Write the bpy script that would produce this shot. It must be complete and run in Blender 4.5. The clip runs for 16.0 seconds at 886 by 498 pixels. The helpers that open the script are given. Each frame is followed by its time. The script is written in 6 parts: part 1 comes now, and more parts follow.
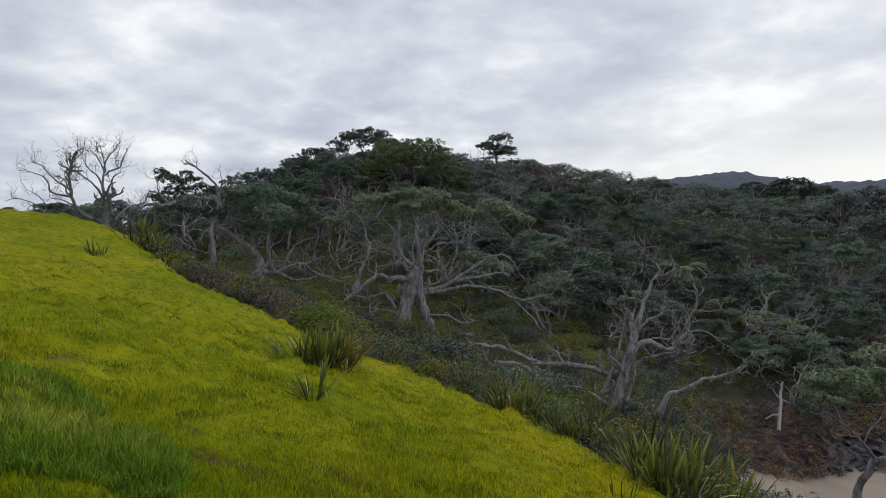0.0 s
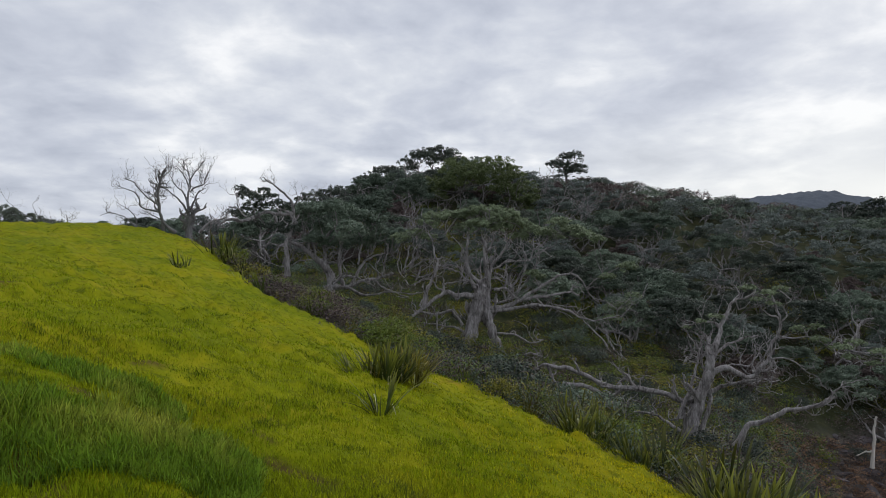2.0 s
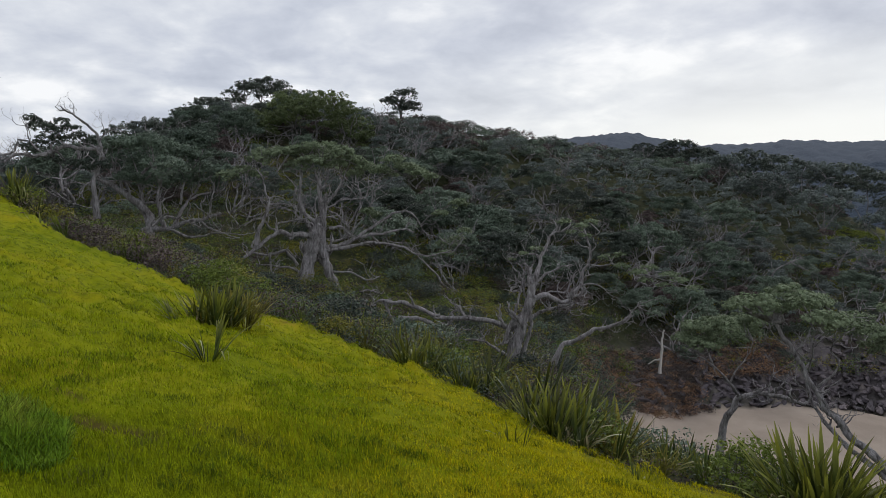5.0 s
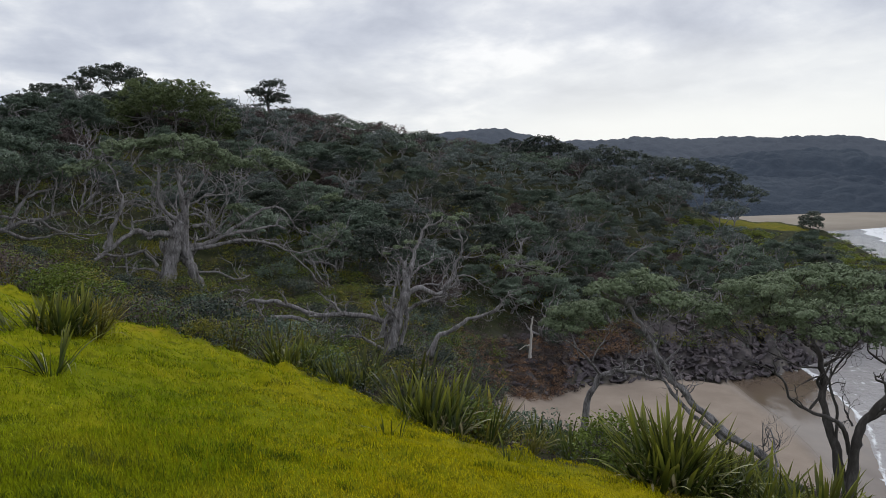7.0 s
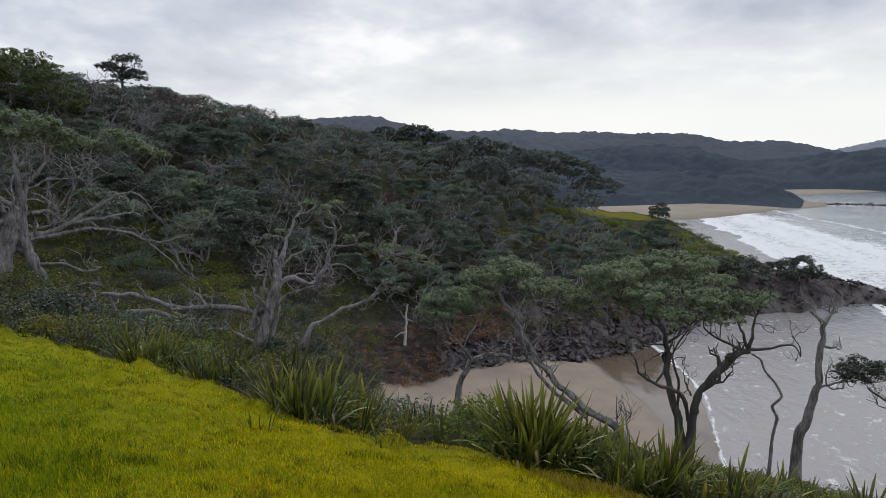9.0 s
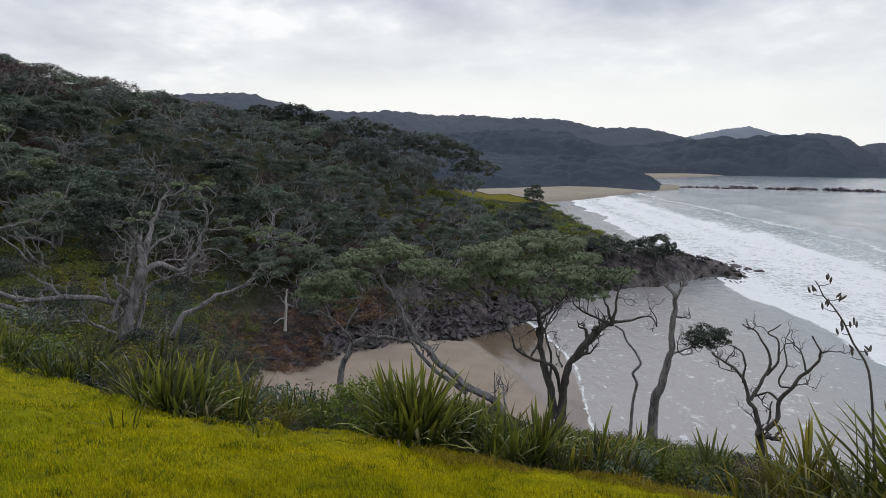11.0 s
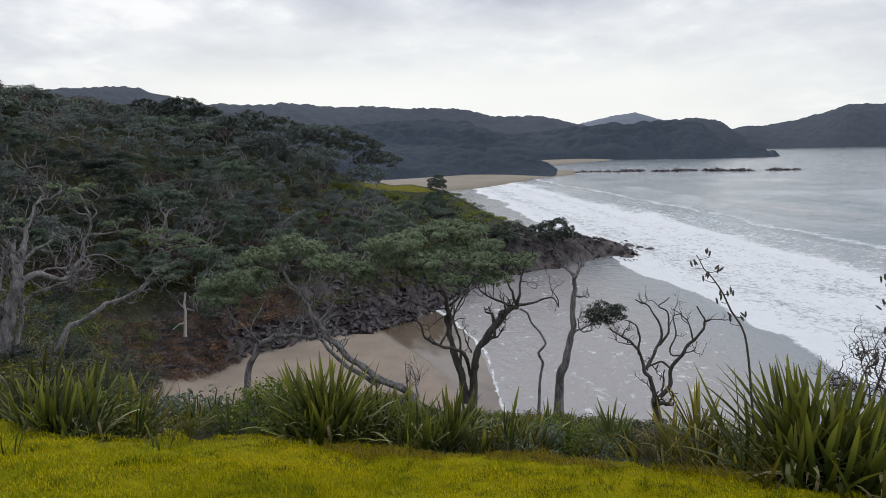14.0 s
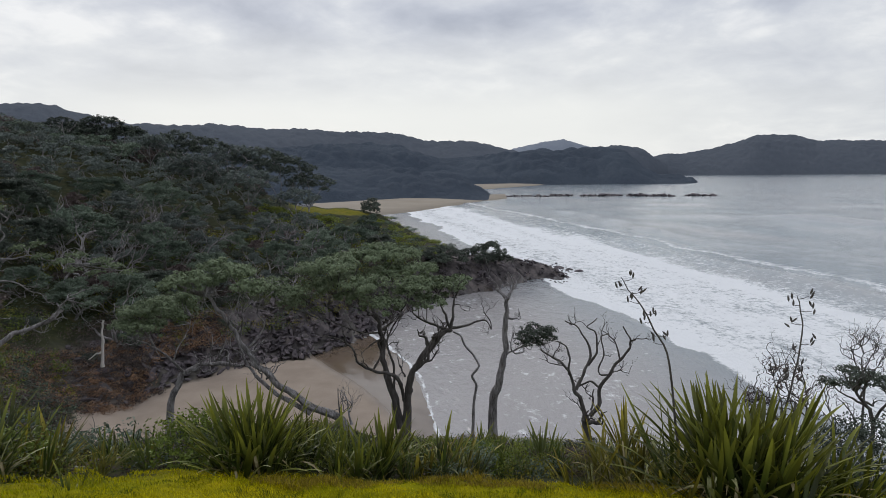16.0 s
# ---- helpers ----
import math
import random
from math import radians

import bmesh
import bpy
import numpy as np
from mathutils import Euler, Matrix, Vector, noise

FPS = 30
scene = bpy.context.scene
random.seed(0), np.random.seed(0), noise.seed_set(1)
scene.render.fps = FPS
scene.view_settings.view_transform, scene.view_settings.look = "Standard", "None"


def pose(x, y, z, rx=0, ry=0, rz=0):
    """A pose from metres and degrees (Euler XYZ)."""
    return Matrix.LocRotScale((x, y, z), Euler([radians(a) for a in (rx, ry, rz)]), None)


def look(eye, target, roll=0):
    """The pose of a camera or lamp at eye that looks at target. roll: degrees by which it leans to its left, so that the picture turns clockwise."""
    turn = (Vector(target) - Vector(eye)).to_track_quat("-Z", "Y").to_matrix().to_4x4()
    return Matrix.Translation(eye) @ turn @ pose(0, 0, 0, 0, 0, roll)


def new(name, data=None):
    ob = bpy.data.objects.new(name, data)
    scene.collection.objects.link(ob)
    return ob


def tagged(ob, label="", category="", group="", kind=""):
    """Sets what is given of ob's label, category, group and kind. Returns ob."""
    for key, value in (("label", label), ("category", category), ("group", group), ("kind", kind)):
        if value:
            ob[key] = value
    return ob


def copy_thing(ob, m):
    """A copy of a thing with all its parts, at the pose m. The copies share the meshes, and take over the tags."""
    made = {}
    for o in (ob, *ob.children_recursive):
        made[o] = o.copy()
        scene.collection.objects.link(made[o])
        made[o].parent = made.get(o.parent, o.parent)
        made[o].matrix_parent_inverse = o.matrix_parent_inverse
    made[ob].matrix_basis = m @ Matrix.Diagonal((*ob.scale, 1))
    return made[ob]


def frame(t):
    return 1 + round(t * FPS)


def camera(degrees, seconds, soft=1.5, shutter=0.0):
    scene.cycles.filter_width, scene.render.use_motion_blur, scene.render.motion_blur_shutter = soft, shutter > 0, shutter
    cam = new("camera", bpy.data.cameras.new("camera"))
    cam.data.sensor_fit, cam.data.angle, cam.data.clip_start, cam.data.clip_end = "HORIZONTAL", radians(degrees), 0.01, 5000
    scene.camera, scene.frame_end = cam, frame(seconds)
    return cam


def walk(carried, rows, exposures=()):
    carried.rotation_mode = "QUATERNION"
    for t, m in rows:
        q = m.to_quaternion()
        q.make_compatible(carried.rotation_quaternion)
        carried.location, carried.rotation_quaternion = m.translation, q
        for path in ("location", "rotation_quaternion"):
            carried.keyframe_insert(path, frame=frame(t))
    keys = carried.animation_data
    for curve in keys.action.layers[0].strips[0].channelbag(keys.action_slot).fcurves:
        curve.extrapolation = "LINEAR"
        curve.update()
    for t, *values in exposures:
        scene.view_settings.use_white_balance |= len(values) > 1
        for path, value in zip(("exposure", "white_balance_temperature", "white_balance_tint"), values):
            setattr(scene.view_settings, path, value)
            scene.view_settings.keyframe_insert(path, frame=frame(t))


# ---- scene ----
cam = camera(70.8, 16.0, soft=0.75)

# ---- the walk: one stands on the slope and turns, the phone at arm's length ----
EYE_Z = 16.0
ARM = 0.27


def stand(yaw, pitch, roll):
    a, b = radians(yaw), radians(-25)
    return pose(ARM * (math.sin(b) - math.sin(a)), ARM * (math.cos(a) - math.cos(b)), EYE_Z, 90 + pitch, roll, yaw)


TURN = [
    (0.0, 0.0, -0.42, 0.98), (0.5, 6.06, 1.05, 1.68), (1.0, 8.71, 1.62, 0.88), (1.5, 8.03, 1.55, 0.33),
    (2.0, 6.18, 1.24, 0.03), (2.5, 5.12, 1.14, 0.17), (3.0, 2.38, 0.81, 0.52), (3.5, -0.65, -0.36, 0.60),
    (4.0, -3.53, -1.39, 0.81), (4.5, -5.66, -2.97, 0.86), (5.0, -8.74, -4.54, 0.60), (5.2, -10.5, -4.95, 0.60),
    (7.3, -21.7, -5.22, 1.25), (7.5, -22.82, -5.27, 1.34), (8.0, -25.92, -5.65, 1.38), (8.5, -28.78, -6.00, 0.40),
    (9.0, -31.61, -6.42, 0.21), (9.5, -34.36, -6.84, -0.44), (9.7, -35.5, -7.02, -0.45), (11.8, -45.6, -8.62, -0.2),
    (12.0, -46.20, -8.77, -0.10), (12.5, -47.48, -9.12, 0.20), (13.0, -48.85, -9.45, 0.52), (13.5, -50.15, -9.31, 0.75),
    (14.0, -51.31, -8.91, 1.18), (14.5, -52.69, -8.63, 0.86), (15.0, -54.44, -8.34, 0.94), (15.5, -56.15, -7.83, 1.05),
    (16.0, -57.34, -6.86, 0.60)]
walk(cam, [(t, stand(*a)) for t, *a in TURN], [(0.0, 0.05), (15.0, 0.05), (16.0, -0.08)])

# ---- sky and sun: an overcast afternoon, the sun behind the cloud ahead ----
SUN_AZ, SUN_EL = -32.0, 34.0   # bearing to the left of north, height above the horizon


def nodes_of(owner):
    owner.use_nodes = True
    tree = owner.node_tree
    tree.nodes.clear()

    def add(kind, **values):
        n = tree.nodes.new(kind)
        for key, value in values.items():
            if key in n.inputs:
                n.inputs[key].default_value = value
            elif key == "operation":
                n.operation = value
            elif key == "data_type":
                n.data_type = value
            elif key == "blend_type":
                n.blend_type = value
            elif key == "attribute_name":
                n.attribute_name = value
            elif key == "sky_type":
                n.sky_type = value
            elif key == "sun_disc":
                n.sun_disc = value
            elif key == "sun_elevation":
                n.sun_elevation = value
            else:
                n.sun_rotation = value
        return n
    return tree, add, tree.links.new


def ramp(add, stops, interpolation="LINEAR"):
    n = add("ShaderNodeValToRGB")
    n.color_ramp.interpolation = interpolation
    e = n.color_ramp.elements
    while len(e) < len(stops):
        e.new(0.5)
    for el, (p, c) in zip(e, stops):
        el.position = p
        el.color = (*c, 1) if isinstance(c, tuple) else (c, c, c, 1)
    return n


def build_world():
    w = bpy.data.worlds.new("overcast_sky")
    scene.world = w
    tree, add, link = nodes_of(w)
    sky = add("ShaderNodeTexSky", sky_type="NISHITA", sun_disc=False, sun_elevation=radians(SUN_EL), sun_rotation=radians(-SUN_AZ))
    geo = add("ShaderNodeTexCoord")
    sep = add("ShaderNodeSeparateXYZ")
    link(geo.outputs["Generated"], sep.inputs[0])
    up = add("ShaderNodeMath", operation="MAXIMUM")
    link(sep.outputs["Z"], up.inputs[0])
    up.inputs[1].default_value = 0.0
    den = add("ShaderNodeMath", operation="ADD")
    link(up.outputs[0], den.inputs[0])
    den.inputs[1].default_value = 0.24
    px = add("ShaderNodeMath", operation="DIVIDE")
    py = add("ShaderNodeMath", operation="DIVIDE")
    link(sep.outputs["X"], px.inputs[0]), link(den.outputs[0], px.inputs[1])
    link(sep.outputs["Y"], py.inputs[0]), link(den.outputs[0], py.inputs[1])
    flat = add("ShaderNodeCombineXYZ")
    link(px.outputs[0], flat.inputs[0]), link(py.outputs[0], flat.inputs[1])
    big = add("ShaderNodeTexNoise", Scale=1.55, Detail=7.0, Roughness=0.52, Distortion=0.2)
    fine = add("ShaderNodeTexNoise", Scale=5.5, Detail=6.0, Roughness=0.55, Distortion=0.3)
    link(flat.outputs[0], big.inputs["Vector"]), link(flat.outputs[0], fine.inputs["Vector"])
    mixed = add("ShaderNodeMath", operation="MULTIPLY_ADD")
    link(fine.outputs["Fac"], mixed.inputs[0])
    mixed.inputs[1].default_value = 0.32
    link(big.outputs["Fac"], mixed.inputs[2])
    cloud = ramp(add, [(0.48, (0.44, 0.475, 0.565)), (0.62, (0.58, 0.615, 0.70)), (0.72, (0.71, 0.74, 0.80)), (0.83, (0.94, 0.95, 0.97))])
    link(mixed.outputs[0], cloud.inputs["Fac"])
    # thinner, brighter cloud low towards the hidden sun
    towards = add("ShaderNodeVectorMath", operation="DOT_PRODUCT")
    link(geo.outputs["Generated"], towards.inputs[0])
    towards.inputs[1].default_value = (math.sin(radians(52)), math.cos(radians(52)), 0.0)
    side = ramp(add, [(0.55, 0.0), (0.80, 0.55), (0.97, 1.0)], "EASE")
    link(towards.outputs["Value"], side.inputs["Fac"])
    low = ramp(add, [(0.0, 0.9), (0.09, 0.95), (0.155, 0.55), (0.24, 0.05), (0.4, 0.0)], "EASE")
    link(up.outputs[0], low.inputs["Fac"])
    amount = add("ShaderNodeMath", operation="MULTIPLY")
    link(low.outputs["Color"], amount.inputs[0]), link(side.outputs["Color"], amount.inputs[1])
    pale = add("ShaderNodeMix", data_type="RGBA")
    link(amount.outputs[0], pale.inputs["Factor"])
    link(cloud.outputs["Color"], pale.inputs["A"])
    pale.inputs["B"].default_value = (0.93, 0.94, 0.92, 1)
    glow = add("ShaderNodeBackground", Strength=1.0)
    link(pale.outputs["Result"], glow.inputs["Color"])
    blue = add("ShaderNodeBackground", Strength=0.08)
    link(sky.outputs[0], blue.inputs["Color"])
    both = add("ShaderNodeMixShader")
    both.inputs[0].default_value = 0.94
    link(blue.outputs[0], both.inputs[1]), link(glow.outputs[0], both.inputs[2])
    out = add("ShaderNodeOutputWorld")
    link(both.outputs[0], out.inputs["Surface"])


build_world()
sun = new("sun", bpy.data.lights.new("sun", "SUN"))
sun.data.energy, sun.data.angle, sun.data.color = 0.8, radians(14), (1.0, 0.97, 0.92)
sun.matrix_world = look((0, 0, 100), (100 * math.sin(radians(SUN_AZ)) * 1.0, -100 * math.cos(radians(SUN_AZ)), 100 - 100 * math.tan(radians(SUN_EL))))


# ---- materials ----
def coords(add, link, scale=1.0, kind="Object"):
    c = add("ShaderNodeTexCoord")
    m = add("ShaderNodeMapping")
    m.inputs["Scale"].default_value = scale if isinstance(scale, tuple) else (scale,) * 3
    link(c.outputs[kind], m.inputs["Vector"])
    return m.outputs["Vector"]


def plain_material(name, stops, scale, rough=0.8, bump=0.3, bump_dist=0.02, detail_scale=6.0, vary=0.0, through_light=None, spec=0.3, island=False, kind="Object", metal=0.0, tip=None, each=0.0):
    """Two scales of noise over a colour ramp, with relief; vary: lightness that changes from thing to thing or leaf to leaf."""
    m = bpy.data.materials.new(name)
    tree, add, link = nodes_of(m)
    v = coords(add, link, scale, kind)
    a = add("ShaderNodeTexNoise", Scale=1.0, Detail=5.0, Roughness=0.6)
    b = add("ShaderNodeTexNoise", Scale=detail_scale, Detail=6.0, Roughness=0.65)
    link(v, a.inputs["Vector"]), link(v, b.inputs["Vector"])
    mix = add("ShaderNodeMath", operation="MULTIPLY_ADD")
    link(b.outputs["Fac"], mix.inputs[0])
    mix.inputs[1].default_value = 0.6
    link(a.outputs["Fac"], mix.inputs[2])
    sc = add("ShaderNodeMath", operation="MULTIPLY")
    link(mix.outputs[0], sc.inputs[0])
    sc.inputs[1].default_value = 0.625
    cr = ramp(add, stops)
    link(sc.outputs[0], cr.inputs["Fac"])
    colour = cr.outputs["Color"]
    if tip:
        # leaves fade to another colour towards the end, a metre from the root
        oc = add("ShaderNodeTexCoord")
        ox = add("ShaderNodeSeparateXYZ")
        link(oc.outputs["Object"], ox.inputs[0])
        fade = add("ShaderNodeMapRange")
        fade.inputs["From Min"].default_value, fade.inputs["From Max"].default_value, fade.inputs["To Max"].default_value = 0.45, 1.05, 0.75
        link(ox.outputs["Z"], fade.inputs["Value"])
        tm = add("ShaderNodeMix", data_type="RGBA")
        link(fade.outputs["Result"], tm.inputs["Factor"]), link(colour, tm.inputs["A"])
        tm.inputs["B"].default_value = (*tip, 1)
        colour = tm.outputs["Result"]
    if vary:
        hsv = add("ShaderNodeHueSaturation")
        rnd = add("ShaderNodeNewGeometry") if island else add("ShaderNodeObjectInfo")
        mr = add("ShaderNodeMapRange")
        mr.inputs["To Min"].default_value, mr.inputs["To Max"].default_value = 1 - vary, 1 + vary
        link(rnd.outputs["Random Per Island" if island else "Random"], mr.inputs["Value"])
        link(mr.outputs["Result"], hsv.inputs["Value"])
        link(colour, hsv.inputs["Color"])
        colour = hsv.outputs["Color"]
    if each:
        # one tree is lighter or yellower than the next
        tone = add("ShaderNodeHueSaturation")
        info = add("ShaderNodeObjectInfo")
        lift, turn = add("ShaderNodeMapRange"), add("ShaderNodeMapRange")
        lift.inputs["To Min"].default_value, lift.inputs["To Max"].default_value = 1 - each, 1 + each
        turn.inputs["From Min"].default_value, turn.inputs["To Min"].default_value, turn.inputs["To Max"].default_value = 0.0, 0.515, 0.485
        link(info.outputs["Random"], lift.inputs["Value"]), link(info.outputs["Random"], turn.inputs["Value"])
        link(lift.outputs["Result"], tone.inputs["Value"]), link(turn.outputs["Result"], tone.inputs["Hue"]), link(colour, tone.inputs["Color"])
        colour = tone.outputs["Color"]
    bsdf = add("ShaderNodeBsdfPrincipled", Roughness=rough, Metallic=metal)
    bsdf.inputs["Specular IOR Level"].default_value = spec
    link(colour, bsdf.inputs["Base Color"])
    if bump:
        bp = add("ShaderNodeBump", Strength=bump, Distance=bump_dist)
        link(b.outputs["Fac"], bp.inputs["Height"])
        link(bp.outputs[0], bsdf.inputs["Normal"])
    out = add("ShaderNodeOutputMaterial")
    if through_light:
        tr = add("ShaderNodeBsdfTranslucent")
        link(colour, tr.inputs["Color"])
        ms = add("ShaderNodeMixShader")
        ms.inputs[0].default_value = through_light
        link(bsdf.outputs[0], ms.inputs[1]), link(tr.outputs[0], ms.inputs[2])
        link(ms.outputs[0], out.inputs["Surface"])
    else:
        link(bsdf.outputs[0], out.inputs["Surface"])
    return m


M = {}
# leaf, leaf_dark, leaf_grey and leaf_brown hold extra blue for the hillside haze
M["leaf"] = plain_material("tree_leaf", [(0.3, (0.072, 0.097, 0.071)), (0.5, (0.130, 0.172, 0.125)), (0.7, (0.203, 0.241, 0.182))], 0.35, 0.55, 0, vary=0.35, through_light=0.12, island=True, kind="Object", spec=0.12, each=0.3)
M["leaf_dark"] = plain_material("dark_leaf", [(0.3, (0.041, 0.053, 0.041)), (0.5, (0.076, 0.094, 0.074)), (0.7, (0.114, 0.133, 0.098))], 0.35, 0.5, 0, vary=0.35, through_light=0.12, island=True, spec=0.12, each=0.25)
M["shrub"] = plain_material("shrub_leaf", [(0.3, (0.095, 0.114, 0.026)), (0.5, (0.149, 0.197, 0.036)), (0.7, (0.268, 0.278, 0.050))], 0.8, 0.45, 0, vary=0.4, through_light=0.25, island=True, spec=0.12, each=0.2)
M["bark"] = plain_material("grey_bark", [(0.34, (0.068, 0.061, 0.058)), (0.46, (0.214, 0.200, 0.198)), (0.58, (0.351, 0.332, 0.333)), (0.7, (0.507, 0.488, 0.490))], (4.880, 4.880, 1.143), 0.9, 0.9, 0.06, 4.0)
M["driftwood"] = plain_material("bleached_wood", [(0.3, (0.42, 0.40, 0.37)), (0.7, (0.62, 0.60, 0.57))], (3.0, 3.0, 0.8), 0.85, 0.5, 0.02, 5.0)
M["bark_dark"] = plain_material("dark_bark", [(0.3, (0.040, 0.035, 0.032)), (0.5, (0.105, 0.095, 0.088)), (0.72, (0.26, 0.245, 0.235))], (3.0, 3.0, 0.9), 0.9, 0.6, 0.03, 5.0)
# tips are yellower by nature, and lifted brighter in colour for backlight
M["flax"] = plain_material("flax_leaf", [(0.3, (0.030, 0.048, 0.012)), (0.5, (0.052, 0.074, 0.016)), (0.7, (0.095, 0.108, 0.026))], 1.2, 0.4, 0, vary=0.55, through_light=0.3, island=False, spec=0.32, tip=(0.32, 0.32, 0.045))
M["flax_yellow"] = plain_material("yellow_flax_leaf", [(0.3, (0.070, 0.076, 0.014)), (0.5, (0.125, 0.118, 0.020)), (0.7, (0.210, 0.175, 0.034))], 1.2, 0.4, 0, vary=0.55, through_light=0.3, island=False, spec=0.32, tip=(0.46, 0.38, 0.06))
M["leaf_dome"] = plain_material("dome_leaf", [(0.3, (0.085, 0.112, 0.048)), (0.5, (0.140, 0.176, 0.075)), (0.7, (0.200, 0.236, 0.105))], 0.35, 0.6, 0, vary=0.3, through_light=0.15, island=True, spec=0.12)
M["bark_grey"] = plain_material("slate_bark", [(0.3, (0.075, 0.072, 0.075)), (0.5, (0.16, 0.155, 0.16)), (0.72, (0.30, 0.29, 0.29))], (3.0, 3.0, 0.9), 0.9, 0.6, 0.03, 5.0)
M["flax_dry"] = plain_material("dry_flax_leaf", [(0.3, (0.13, 0.10, 0.05)), (0.5, (0.24, 0.20, 0.10)), (0.7, (0.36, 0.32, 0.2))], 1.2, 0.6, 0, vary=0.35, island=True)
M["rock"] = plain_material("shore_rock", [(0.32, (0.045, 0.040, 0.045)), (0.5, (0.109, 0.093, 0.101)), (0.68, (0.218, 0.180, 0.188))], 0.6, 0.75, 0.8, 0.15, 4.0, vary=0.2)
M["blade"] = plain_material("grass_blade", [(0.32, (0.145, 0.210, 0.007)), (0.44, (0.222, 0.282, 0.007)), (0.54, (0.295, 0.331, 0.009)), (0.64, (0.345, 0.341, 0.017)), (0.74, (0.324, 0.257, 0.044))], 0.8, 0.7, 0, vary=0.55, through_light=0.3, island=True, detail_scale=5.0, spec=0.08)
M["blade_yellow"] = plain_material("yellow_grass_blade", [(0.32, (0.260, 0.271, 0.007)), (0.44, (0.400, 0.374, 0.007)), (0.54, (0.514, 0.442, 0.009)), (0.64, (0.568, 0.488, 0.015)), (0.74, (0.521, 0.409, 0.039))], 0.8, 0.7, 0, vary=0.55, through_light=0.3, island=True, detail_scale=5.0, spec=0.08)
M["tuft"] = plain_material("rough_tuft_blade", [(0.35, (0.064, 0.114, 0.007)), (0.5, (0.107, 0.145, 0.014)), (0.64, (0.156, 0.141, 0.035))], 0.9, 0.7, 0, vary=0.4, through_light=0.25, island=True, spec=0.08)
M["rust"] = plain_material("rust_brown_fern", [(0.3, (0.156, 0.095, 0.064)), (0.5, (0.270, 0.167, 0.108)), (0.7, (0.416, 0.273, 0.173))], 0.8, 0.8, 0, vary=0.4, through_light=0.1, island=True, spec=0.05)
M["leaf_pale"] = plain_material("pale_leaf", [(0.3, (0.130, 0.164, 0.092)), (0.5, (0.191, 0.238, 0.140)), (0.7, (0.256, 0.306, 0.189))], 0.35, 0.6, 0, vary=0.3, through_light=0.12, island=True, spec=0.12)
# bluer and lighter with distance: haze put into the hills' base colour
M["far_hazed_bush"] = plain_material("hazed_bush", [(0.3, (0.058, 0.072, 0.096)), (0.5, (0.075, 0.093, 0.119)), (0.7, (0.097, 0.116, 0.142))], 0.012, 0.95, 0.5, 6.0, 14.0, spec=0.05)
M["far_hazed"] = plain_material("hazed_hills", [(0.3, (0.095, 0.110, 0.135)), (0.5, (0.11, 0.125, 0.15)), (0.7, (0.125, 0.14, 0.165))], 0.004, 1.0, 0.3, 10.0, 14.0, spec=0.02)
M["far_hazed_pale"] = plain_material("hazed_peak", [(0.3, (0.24, 0.27, 0.32)), (0.5, (0.26, 0.29, 0.34)), (0.7, (0.28, 0.31, 0.36))], 0.002, 1.0, 0.1, 10.0, 14.0, spec=0.0)
M["leaf_grey"] = plain_material("grey_leaf", [(0.3, (0.081, 0.098, 0.087)), (0.5, (0.133, 0.159, 0.143)), (0.7, (0.196, 0.214, 0.208))], 0.35, 0.6, 0, vary=0.3, through_light=0.12, island=True, spec=0.12, each=0.25)
M["leaf_brown"] = plain_material("brown_leaf", [(0.3, (0.075, 0.054, 0.054)), (0.5, (0.124, 0.098, 0.090)), (0.7, (0.182, 0.151, 0.124))], 0.5, 0.65, 0, vary=0.4, through_light=0.12, island=True, spec=0.12, each=0.25)
M["shrub_yellow"] = plain_material("yellow_shrub_leaf", [(0.3, (0.121, 0.132, 0.024)), (0.5, (0.206, 0.200, 0.036)), (0.7, (0.328, 0.278, 0.060))], 0.8, 0.5, 0, vary=0.4, through_light=0.25, island=True, spec=0.12)
M["blade_long"] = plain_material("long_grass_blade", [(0.32, (0.090, 0.186, 0.014)), (0.5, (0.179, 0.278, 0.025)), (0.68, (0.410, 0.409, 0.066))], 0.8, 0.45, 0, vary=0.6, through_light=0.3, island=True, spec=0.1)
M["flax_pale"] = plain_material("pale_flax_leaf", [(0.3, (0.20, 0.22, 0.09)), (0.5, (0.30, 0.31, 0.14)), (0.7, (0.42, 0.40, 0.22))], 1.2, 0.45, 0, vary=0.3, through_light=0.15, island=True)
M["straw"] = plain_material("straw_blade", [(0.3, (0.200, 0.149, 0.027)), (0.5, (0.350, 0.270, 0.045)), (0.7, (0.450, 0.392, 0.090))], 0.8, 0.7, 0, vary=0.45, through_light=0.2, island=True, spec=0.08)
M["far_sand"] = plain_material("far_sand", [(0.3, (0.30, 0.26, 0.21)), (0.7, (0.40, 0.35, 0.29))], 0.03, 0.9, 0, spec=0.1)


# ---- mesh helpers ----
def mesh_np(name, V, F):
    V, F = np.asarray(V, dtype=np.float32), np.asarray(F, dtype=np.int32)
    me = bpy.data.meshes.new(name)
    me.vertices.add(len(V))
    me.vertices.foreach_set("co", V.ravel())
    n, k = F.shape
    me.loops.add(n * k)
    me.polygons.add(n)
    me.loops.foreach_set("vertex_index", F.ravel())
    me.polygons.foreach_set("loop_start", np.arange(0, n * k, k, dtype=np.int32))
    me.update(calc_edges=True)
    return me


def smooth(me):
    me.polygons.foreach_set("use_smooth", np.ones(len(me.polygons), dtype=bool))
    return me


def join(pieces):
    Vs, Fs, o = [], [], 0
    for V, F in pieces:
        Vs.append(V), Fs.append(np.asarray(F) + o)
        o += len(V)
    return np.concatenate(Vs), np.concatenate(Fs)


